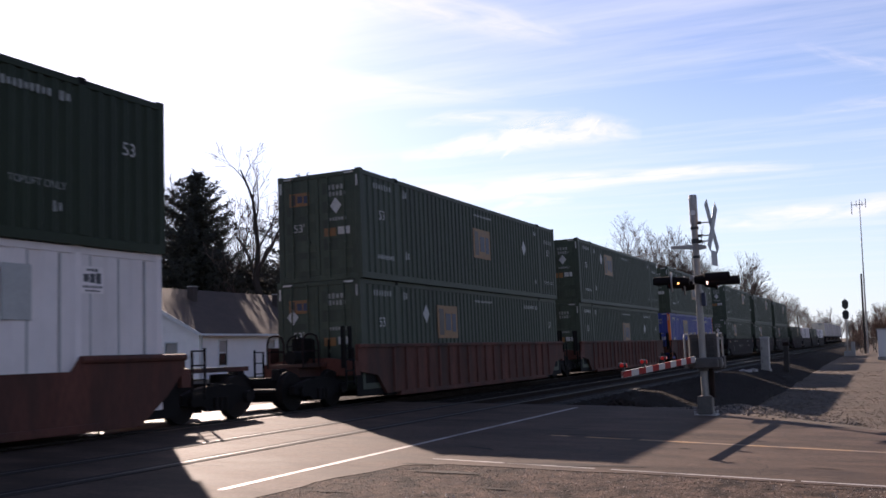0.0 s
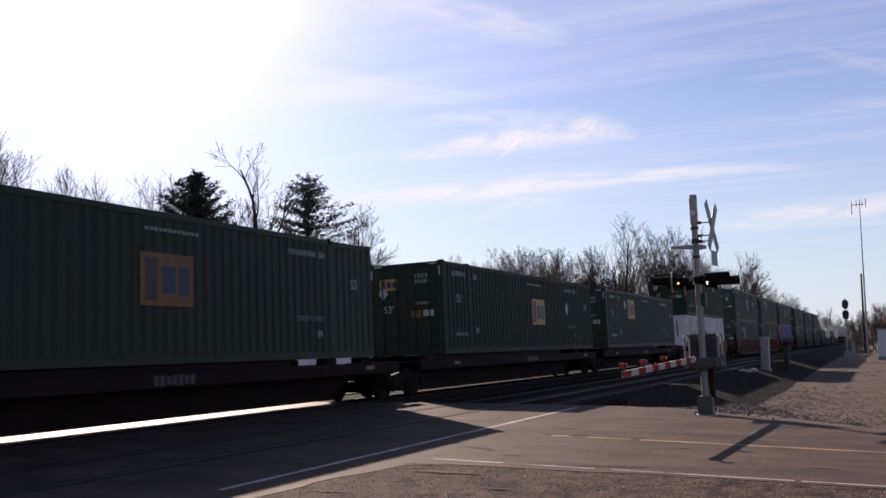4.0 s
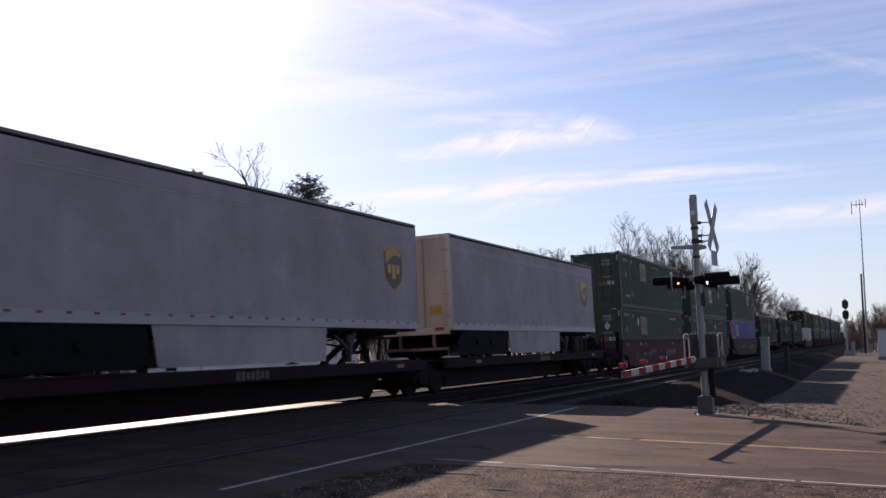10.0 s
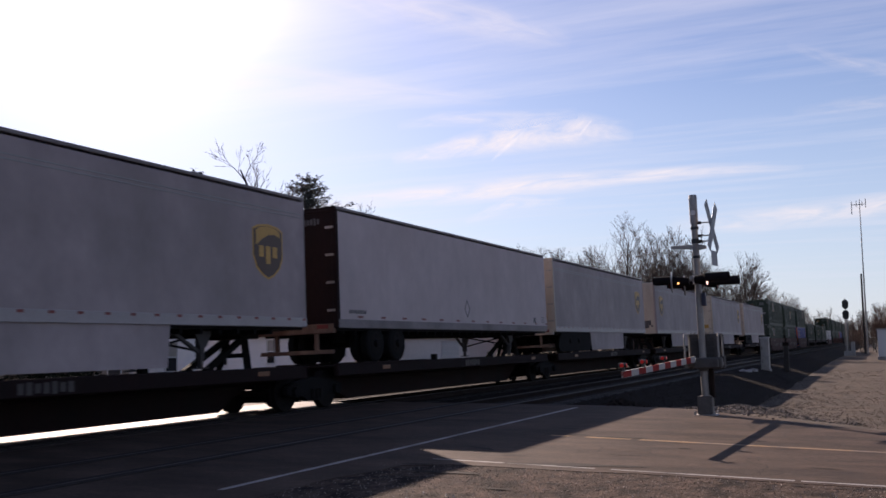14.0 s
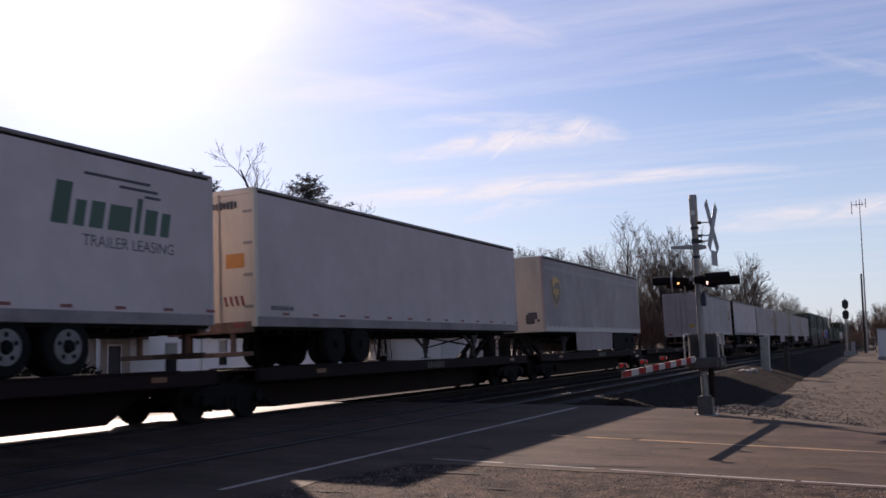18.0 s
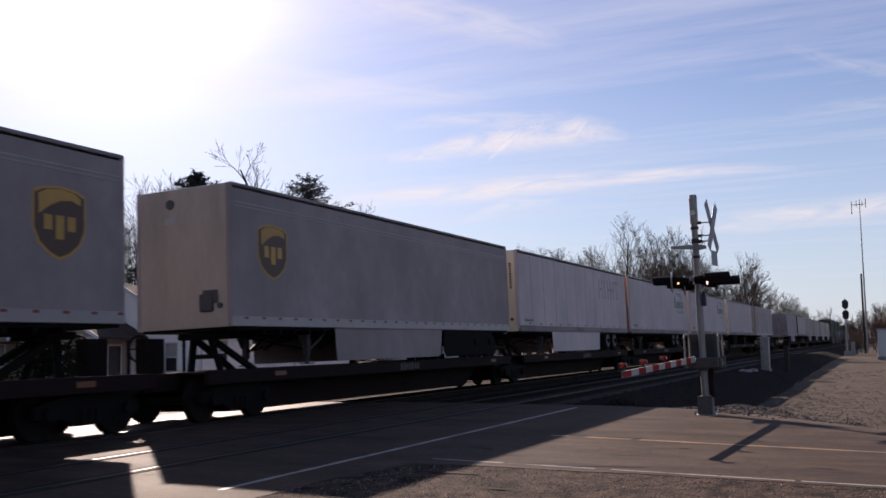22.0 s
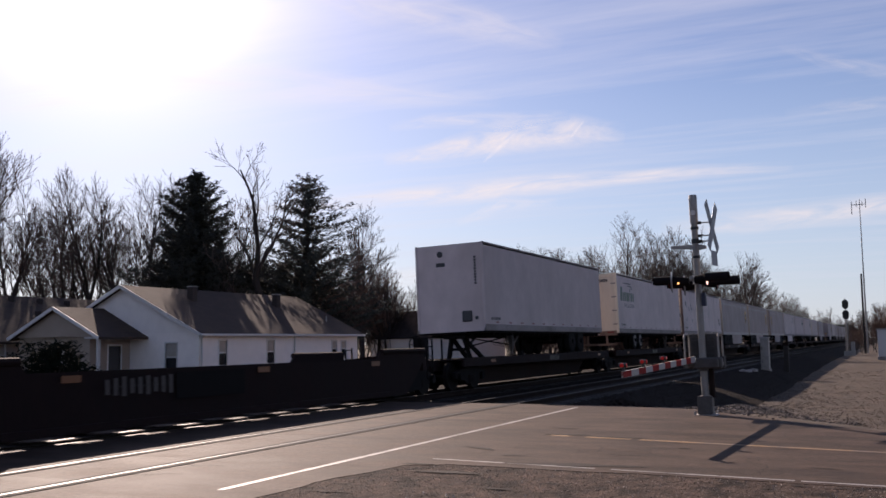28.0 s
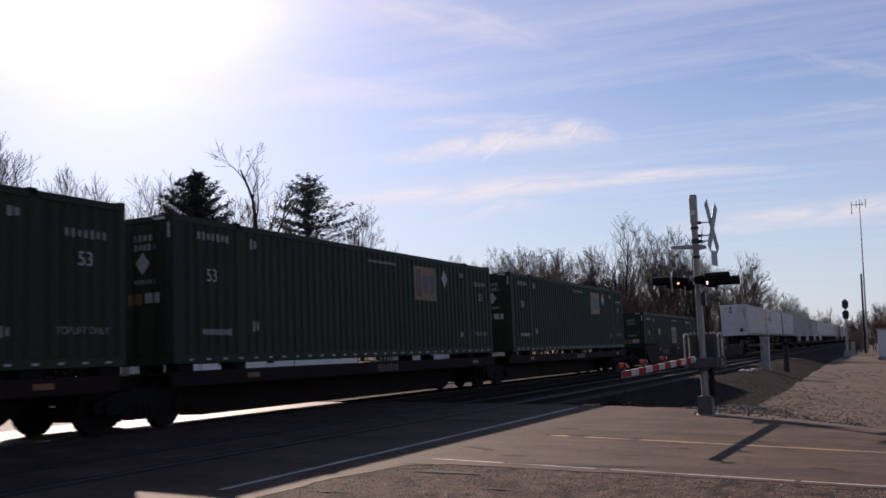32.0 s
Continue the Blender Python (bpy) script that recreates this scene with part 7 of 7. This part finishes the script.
            branch(q, nd, ln, max(0.012 if level > 1 else 0.022, rr * rnd.uniform(0.45, 0.66)), level + 1)

    if stems == 1:
        top = limb(wood, Vector((0, 0, -0.2)), Vector((lean[0], lean[1], 1)).normalized(), height * fork, height * 0.020, height * 0.016, 8, wiggle, rnd, 4)
        for k in range(leaders):
            q, dd, rr = top[-1 - (k % 3)]
            tilt = (0.10 if k == 0 else rnd.uniform(0.30, 0.62)) * spread
            nd = turned(dd, tilt, 0.12, 6.283 * k / leaders + rnd.uniform(-0.4, 0.4))
            branch(q, nd, height * (1 - fork) * (rnd.uniform(0.92, 1.0) if k == 0 else rnd.uniform(0.7, 0.95)), height * rnd.uniform(0.008, 0.0125) * stout, 0)
    else:
        for k in range(stems):
            d = Vector((rnd.uniform(-0.45, 0.45), rnd.uniform(-0.45, 0.45), 1)).normalized()
            branch(Vector((rnd.uniform(-0.5, 0.5), rnd.uniform(-0.5, 0.5), -0.2)), d, height * rnd.uniform(0.7, 1.0), height * 0.007, 0)
    ob = thing(name, label, "tree" if stems == 1 else "shrub", "bare trees along the railway")
    t = new("trunk", mesh_of("trunk", wood, M["bark"]))
    t.parent = ob
    c = new("crown", mesh_of("crown", fine, M[twig]))
    c.parent = ob
    return ob


def clump(out, p, size, rnd, flat=0.5, n=5):
    """A spray of narrow needle blades."""
    verts, faces = out
    for _ in range(n):
        a = rnd.uniform(0, 6.283)
        d = Vector((math.cos(a), math.sin(a), rnd.uniform(-flat, flat * 0.8))) * size * rnd.uniform(0.6, 1.2)
        s = d.orthogonal().normalized() * size * rnd.uniform(0.10, 0.2)
        b = len(verts)
        q = p + Vector((rnd.uniform(-1, 1), rnd.uniform(-1, 1), rnd.uniform(-1, 1))) * size * 0.35
        verts += [tuple(q - s), tuple(q + s), tuple(q + d)]
        faces.append((b, b + 1, b + 2))


def conifer(name, seed, height, base_r, label, needles, droop=0.35, gaps=0.2, whorl=0.42, columnar=False):
    rnd = random.Random(seed)
    wood, leaf = ([], []), ([], [])
    limb(wood, Vector((0, 0, -0.2)), Vector((0, 0, 1)), height, 0.28, 0.03, 8, 0.015, rnd, 10)
    z = height * 0.08
    while z < height * 0.985:
        u = z / height
        if columnar:
            r = base_r * (min(1, 0.8 + u * 0.6) if u < 0.33 else 0.22 + 0.78 * max(0.0, (1 - u) / 0.67) ** 0.8)
        else:
            r = base_r * max(0.03, (1 - u)) ** 0.52 * (0.85 + 0.3 * rnd.random())
        if columnar and u > 0.88:
            r *= 0.5 + 0.5 * (1 - u) / 0.12
        n = 9 if columnar else 8
        phase = rnd.uniform(0, 6.28)
        for k in range(n):
            if rnd.random() < gaps:
                continue
            a = phase + 6.283 * k / n + rnd.uniform(-0.25, 0.25)
            ln = r * rnd.uniform(0.62, 1.18) * (1 + 0.22 * math.sin(2.0 * a + z * 0.9) + 0.14 * math.sin(5 * a + z * 2.1))
            d = Vector((math.cos(a), math.sin(a), rnd.uniform(-droop, 0.15)))
            p = Vector((0, 0, z + rnd.uniform(-0.15, 0.15)))
            pts = limb(wood, p, d.normalized(), ln, 0.035 * (1 - u) + 0.012, 0.008, 3, 0.08, rnd, 3)
            m = max(3, int(ln / (0.20 if columnar else 0.18)))
            for i in range(m):
                t = (i + 0.5) / m
                q = p + d.normalized() * ln * t
                q.z -= droop * ln * t * t * 0.35
                clump(leaf, q, 0.42 if columnar else 0.40, rnd, 0.9 if columnar else 0.8, 8 if columnar else 5)
        z += whorl * rnd.uniform(0.8, 1.2)
    ob = thing(name, label, "tree", "evergreens behind the house")
    t = new("trunk", mesh_of("trunk", wood, M["bark"]))
    t.parent = ob
    c = new("crown", mesh_of("crown", leaf, M[needles]))
    c.parent = ob
    return ob


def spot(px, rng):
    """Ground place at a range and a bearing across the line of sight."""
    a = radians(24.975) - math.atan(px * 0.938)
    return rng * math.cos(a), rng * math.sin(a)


def plant(ob, x, y, scale=1.0, turn=0.0, z=-0.45):
    c = copy_thing(ob, pose(x, y, z, 0, 0, turn))
    c.scale = (scale, scale, scale)
    return c


def trees():
    rnd = random.Random(21)
    kinds = [bare_tree("bare_tree", 3, 16, 1.0, "tall bare winter tree with fine grey twigs", fork=0.40),
             bare_tree("bare_tree", 8, 16, 0.75, "tall narrow bare winter tree with upright limbs", leaders=5, fork=0.42),
             bare_tree("bare_tree", 15, 15, 1.25, "bare winter tree with a wide twiggy crown", leaders=6, fork=0.36)]
    open_kinds = [bare_tree("bare_tree", 31, 16, 1.35, "spreading bare tree with dark open limbs", thin=0.86, leaders=6, fork=0.26, bend=1.7, stout=1.4),
                  bare_tree("bare_tree", 52, 16, 0.62, "slender bare tree with upright twigs", thin=0.92, leaders=5, fork=0.34, bend=1.1, stout=1.0),
                  bare_tree("bare_tree", 63, 15, 0.95, "bare winter tree with a thin open crown", thin=0.86, leaders=5, fork=0.28, bend=1.5, stout=1.2)]
    crooked = bare_tree("bare_tree", 47, 17.4, 1.5, "crooked bare tree with dark open limbs", thin=0.72, leaders=4, fork=0.46, lean=(0.19, -0.27), wiggle=0.16, bend=2.6, stout=1.25)
    bushes = [bare_tree("bare_shrub", 5, 6.5, 0.9, "leafless thicket of reddish brush", twig="twig_red", stems=6),
              bare_tree("bare_shrub", 6, 5.0, 1.0, "leafless thicket of grey brush", stems=6)]
    pine = conifer("evergreen_tree", 2, 16.1, 4.4, "ragged dark evergreen tree with upswept branches", "needle", droop=-0.55, gaps=0.08, whorl=0.38, columnar=True)
    spruce = conifer("spruce_tree", 4, 16.6, 6.8, "dark spruce with ragged tiers and gaps", "needle2", droop=-0.25, gaps=0.16, whorl=0.46)

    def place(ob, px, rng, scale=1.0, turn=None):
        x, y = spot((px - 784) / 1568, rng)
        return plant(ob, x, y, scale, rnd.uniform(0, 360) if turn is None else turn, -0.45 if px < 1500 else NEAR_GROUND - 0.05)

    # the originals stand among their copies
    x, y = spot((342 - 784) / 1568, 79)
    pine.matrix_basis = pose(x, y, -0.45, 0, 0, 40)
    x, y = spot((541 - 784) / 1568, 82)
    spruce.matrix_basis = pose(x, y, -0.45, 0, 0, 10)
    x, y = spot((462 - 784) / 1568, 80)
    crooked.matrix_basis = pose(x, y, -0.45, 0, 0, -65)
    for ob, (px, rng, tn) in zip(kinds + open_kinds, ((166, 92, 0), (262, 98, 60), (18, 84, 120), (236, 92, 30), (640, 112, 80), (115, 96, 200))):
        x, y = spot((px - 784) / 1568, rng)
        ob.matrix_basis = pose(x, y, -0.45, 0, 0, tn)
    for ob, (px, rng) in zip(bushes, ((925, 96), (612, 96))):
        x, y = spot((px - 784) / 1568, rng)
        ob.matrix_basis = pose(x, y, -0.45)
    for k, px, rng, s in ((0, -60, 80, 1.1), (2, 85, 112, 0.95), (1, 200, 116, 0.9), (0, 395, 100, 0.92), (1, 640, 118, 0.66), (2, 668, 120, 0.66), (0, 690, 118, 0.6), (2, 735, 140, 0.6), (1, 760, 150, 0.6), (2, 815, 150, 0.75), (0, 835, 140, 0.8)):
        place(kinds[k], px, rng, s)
    place(pine, 790, 142, 0.62)
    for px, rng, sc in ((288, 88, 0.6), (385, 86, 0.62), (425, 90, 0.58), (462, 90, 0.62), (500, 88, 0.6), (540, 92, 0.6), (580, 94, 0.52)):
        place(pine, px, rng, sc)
    for i in range(16):
        place(bushes[i % 2], 560 + 9 * i, rnd.uniform(84, 96) if i < 6 else rnd.uniform(116, 124), rnd.uniform(1.0, 1.4))
    for i in range(20):
        place(bushes[i % 2], -40 + 31 * i + rnd.uniform(-8, 8), rnd.uniform(92, 112), rnd.uniform(0.7, 1.1))
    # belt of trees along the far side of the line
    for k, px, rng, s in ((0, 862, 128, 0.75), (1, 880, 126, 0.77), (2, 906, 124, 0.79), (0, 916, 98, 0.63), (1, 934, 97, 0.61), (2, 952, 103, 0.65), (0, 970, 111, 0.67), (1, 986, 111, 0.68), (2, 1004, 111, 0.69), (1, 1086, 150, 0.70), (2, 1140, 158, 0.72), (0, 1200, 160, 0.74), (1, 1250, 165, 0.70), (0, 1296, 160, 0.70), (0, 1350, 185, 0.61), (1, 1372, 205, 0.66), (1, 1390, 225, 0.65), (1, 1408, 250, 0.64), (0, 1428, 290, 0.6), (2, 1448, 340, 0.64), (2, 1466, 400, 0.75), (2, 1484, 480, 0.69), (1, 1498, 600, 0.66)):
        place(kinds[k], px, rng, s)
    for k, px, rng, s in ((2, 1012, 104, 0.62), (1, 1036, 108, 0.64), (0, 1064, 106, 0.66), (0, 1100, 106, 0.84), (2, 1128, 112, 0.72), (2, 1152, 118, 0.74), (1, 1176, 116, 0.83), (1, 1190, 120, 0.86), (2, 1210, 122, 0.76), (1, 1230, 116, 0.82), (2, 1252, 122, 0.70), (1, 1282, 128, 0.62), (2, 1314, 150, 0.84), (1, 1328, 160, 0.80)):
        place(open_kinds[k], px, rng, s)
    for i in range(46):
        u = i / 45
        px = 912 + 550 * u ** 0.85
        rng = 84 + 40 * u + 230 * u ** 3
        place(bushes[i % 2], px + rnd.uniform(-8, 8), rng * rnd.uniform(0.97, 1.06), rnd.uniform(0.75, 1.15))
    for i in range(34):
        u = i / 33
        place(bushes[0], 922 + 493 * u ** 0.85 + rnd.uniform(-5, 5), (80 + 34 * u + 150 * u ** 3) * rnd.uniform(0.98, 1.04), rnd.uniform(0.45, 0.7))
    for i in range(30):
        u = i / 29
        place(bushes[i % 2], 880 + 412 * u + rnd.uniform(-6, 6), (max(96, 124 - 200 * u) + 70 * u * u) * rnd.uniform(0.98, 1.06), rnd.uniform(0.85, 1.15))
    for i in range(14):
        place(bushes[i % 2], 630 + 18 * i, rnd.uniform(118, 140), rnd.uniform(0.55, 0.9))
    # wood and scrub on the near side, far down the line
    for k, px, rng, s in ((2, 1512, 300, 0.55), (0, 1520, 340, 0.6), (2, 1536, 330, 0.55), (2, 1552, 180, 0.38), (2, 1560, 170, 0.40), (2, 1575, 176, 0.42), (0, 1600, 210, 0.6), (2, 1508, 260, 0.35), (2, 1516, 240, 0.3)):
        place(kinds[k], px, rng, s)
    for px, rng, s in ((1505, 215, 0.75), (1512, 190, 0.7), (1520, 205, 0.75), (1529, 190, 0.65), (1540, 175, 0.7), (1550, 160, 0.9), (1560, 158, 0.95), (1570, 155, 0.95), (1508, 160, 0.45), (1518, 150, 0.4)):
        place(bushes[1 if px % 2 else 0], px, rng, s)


trees()


# evergreen shrub by the porch
def evergreen_shrub():
    rnd = random.Random(31)
    ob = thing("evergreen_shrub", "low dark rounded evergreen shrub beside the porch", "shrub", at=(33.6, 36.6, -0.45))
    leaf = ([], [])
    for _ in range(1500):
        a, b, r = rnd.uniform(0, 6.283), rnd.uniform(0, 1.57), rnd.random() ** 0.3
        lump = 1 + 0.18 * math.sin(a * 3 + 1) + 0.1 * math.sin(b * 7)
        p = Vector((math.cos(a) * math.cos(b) * 2.6, math.sin(a) * math.cos(b) * 2.2, math.sin(b) * 2.0)) * r * lump
        clump(leaf, p + Vector((0, 0, 0.1)), 0.26, rnd, 0.9, 4)
    c = new("crown", mesh_of("crown", leaf, M["shrub"]))
    c.parent = ob
    st = ([], [])
    for k in range(6):
        limb(st, Vector((rnd.uniform(-0.3, 0.3), rnd.uniform(-0.3, 0.3), 0)), Vector((rnd.uniform(-0.5, 0.5), rnd.uniform(-0.5, 0.5), 1)).normalized(), 1.4, 0.05, 0.02, 5, 0.1, rnd, 3)
    t = new("trunk", mesh_of("trunk", st, M["bark"]))
    t.parent = ob


evergreen_shrub()


# ---- sleepers of the near track, beside the crossing ----
def sleepers():
    ob = tagged(new("track_ties"), "dark timber ties half buried in the ballast", "ties", "", "structure")
    tie = shared("tie", lambda bm: box(bm, -0.11, 0.11, -1.3, 1.3, -0.30, -0.165), M["tie"])
    for i in range(110):
        piece("tie", tie, ob, (23.3 + i * 0.5, NEAR_Y + 0.02 * ((i * 7) % 5 - 2), 0), 0.4 * ((i * 5) % 7 - 3))
        if i < 80:
            piece("tie", tie, ob, (23.4 + i * 0.5, TRACK_Y + 0.02 * ((i * 3) % 5 - 2), -0.02), 0.4 * ((i * 3) % 7 - 3))


sleepers()


# ---- clouds: thin sheets far away, drifting ----
def cloud_mat(name, strength, density, grain):
    m = bpy.data.materials.new(name)
    m.use_nodes = True
    n, l = m.node_tree.nodes, m.node_tree.links
    n.clear()
    out, mix, tr, em = n.new("ShaderNodeOutputMaterial"), n.new("ShaderNodeMixShader"), n.new("ShaderNodeBsdfTransparent"), n.new("ShaderNodeEmission")
    em.inputs["Color"].default_value, em.inputs["Strength"].default_value = (1.0, 0.97, 0.93, 1), strength
    uv, sep = n.new("ShaderNodeUVMap"), n.new("ShaderNodeSeparateXYZ")
    l.new(uv.outputs[0], sep.inputs[0])

    def op(kind, a, b=None, clamp=False):
        k = n.new("ShaderNodeMath")
        k.operation, k.use_clamp = kind, clamp
        for i, v in enumerate((a, b)):
            if v is None:
                continue
            if isinstance(v, (int, float)):
                k.inputs[i].default_value = v
            else:
                l.new(v, k.inputs[i])
        return k.outputs[0]

    def hump(o, p):
        return op("POWER", op("MULTIPLY", op("MULTIPLY", o, op("SUBTRACT", 1.0, o)), 4.0), p)
    co, mp, nz = n.new("ShaderNodeTexCoord"), n.new("ShaderNodeMapping"), n.new("ShaderNodeTexNoise")
    mp.inputs["Scale"].default_value = grain
    l.new(uv.outputs[0], mp.inputs[0])
    nz.inputs["Scale"].default_value, nz.inputs["Detail"].default_value, nz.inputs["Roughness"].default_value, nz.inputs["Distortion"].default_value = 1.0, 7, 0.6, 0.5
    l.new(mp.outputs[0], nz.inputs["Vector"])
    body = op("MULTIPLY", hump(sep.outputs["X"], 0.6), hump(sep.outputs["Y"], 1.5))
    wisps = op("ADD", op("MULTIPLY", nz.outputs["Fac"], 2.6), -0.75, True)
    fac = op("MULTIPLY", op("MULTIPLY", body, wisps), density, True)
    l.new(fac, mix.inputs["Fac"])
    l.new(tr.outputs[0], mix.inputs[1]), l.new(em.outputs[0], mix.inputs[2])
    l.new(mix.outputs[0], out.inputs["Surface"])
    return m


def cloud(line, material, label, drift=(-34, 6), rng=3200.0):
    """line: (right, down, half width) of the strip's middle, in thousandths of the range from the view's axis."""
    right = VIEW.to_3x3() @ Vector((1, 0, 0))
    up = VIEW.to_3x3() @ Vector((0, 1, 0))
    fwd = VIEW.to_3x3() @ Vector((0, 0, -1))
    k = rng / 1000
    me = bpy.data.meshes.new("cloud")
    pts = [Vector((a * k, 0, -b * k)) for a, b, c in line]
    verts, faces, uvs = [], [], []
    n = len(line)
    steps = 6
    for i, p in enumerate(pts):
        q, r = pts[max(0, i - 1)], pts[min(n - 1, i + 1)]
        d = (r - q).normalized()
        side = Vector((-d.z, 0, d.x))
        for j in range(steps + 1):
            v = j / steps
            verts.append(tuple(p + side * (v - 0.5) * 2 * line[i][2] * k))
            uvs.append((i / (n - 1), v))
    for i in range(n - 1):
        for j in range(steps):
            a = i * (steps + 1) + j
            faces.append((a, a + 1, a + steps + 2, a + steps + 1))
    me.from_pydata(verts, [], faces)
    lay = me.uv_layers.new(name="UVMap")
    for lp in me.loops:
        lay.data[lp.index].uv = uvs[lp.vertex_index]
    me.materials.append(material)
    ob = tagged(new("cloud", me), label, "cloud", "", "structure")
    turn = Matrix((right, -(-fwd), up)).transposed().to_4x4()
    mid = EYE + fwd * rng
    ob.matrix_basis = Matrix.Translation(mid) @ turn
    rows = []
    for t in (0.0, 16.0, 32.0):
        f = t / 32 - 0.5
        rows.append((t, Matrix.Translation(mid + right * f * drift[0] / 1671 * rng - up * f * drift[1] / 1671 * rng) @ turn))
    DRIFT.append((ob, rows))


DRIFT = []


def clouds():
    def pts(*p):
        return [((a - 784) / 1.671, (b - 441) / 1.671, c / 1.671) for a, b, c in p]
    soft = cloud_mat("thin_cirrus", 0.58, 0.95, (7, 2.2, 1))
    wisp = cloud_mat("faint_cirrus", 0.59, 0.42, (5, 3, 1))
    band = cloud_mat("low_cirrus_band", 0.57, 0.75, (6, 2.4, 1))
    veil = cloud_mat("barely_seen_cirrus", 0.56, 0.22, (5, 3, 1))
    trail = cloud_mat("contrail", 0.64, 0.5, (6, 1.2, 1))
    cloud(pts((440, 372, 10), (560, 362, 16), (700, 351, 20), (830, 341, 26), (960, 327, 24), (1100, 314, 18), (1250, 303, 16), (1420, 294, 12)), soft, "long thin white cirrus streak", (-40, 4))
    cloud(pts((690, 284, 14), (760, 272, 18), (850, 254, 30), (940, 240, 34), (1030, 230, 36), (1120, 236, 22)), soft, "feathery white cirrus cloud")
    cloud(pts((868, 286, 3), (882, 272, 4.5), (905, 252, 5), (930, 228, 3)), trail, "short bright contrail", rng=3100.0)
    cloud(pts((1022, 242, 2), (1030, 232, 3.5), (1046, 212, 2)), trail, "short bright contrail", rng=3100.0)
    cloud(pts((1180, 402, 18), (1330, 390, 26), (1480, 374, 26), (1640, 352, 24), (1750, 340, 10)), band, "pale cirrus band low in the sky")
    cloud(pts((1400, 200, 10), (1500, 188, 18), (1600, 180, 18), (1700, 172, 10)), veil, "pale cirrus wisp")
    cloud(pts((1390, 80, 10), (1470, 105, 16), (1560, 122, 18), (1680, 140, 10)), veil, "pale cirrus wisp")
    cloud(pts((-160, 200, 20), (60, 170, 34), (300, 140, 40), (520, 148, 44), (720, 165, 30), (900, 178, 14)), wisp, "broad pale cirrus veil")
    cloud(pts((520, -30, 20), (680, 10, 40), (860, 40, 40), (1010, 75, 20)), wisp, "broad pale cirrus veil")
    cloud(pts((700, 225, 10), (780, 212, 16), (900, 212, 20), (1020, 200, 10)), wisp, "pale cirrus wisp")
    cloud(pts((820, 395, 8), (900, 362, 16), (1000, 355, 10)), wisp, "pale cirrus wisp")
    cloud(pts((660, 500, 14), (780, 482, 22), (900, 465, 14)), wisp, "pale cirrus band low in the sky")


clouds()

motions()
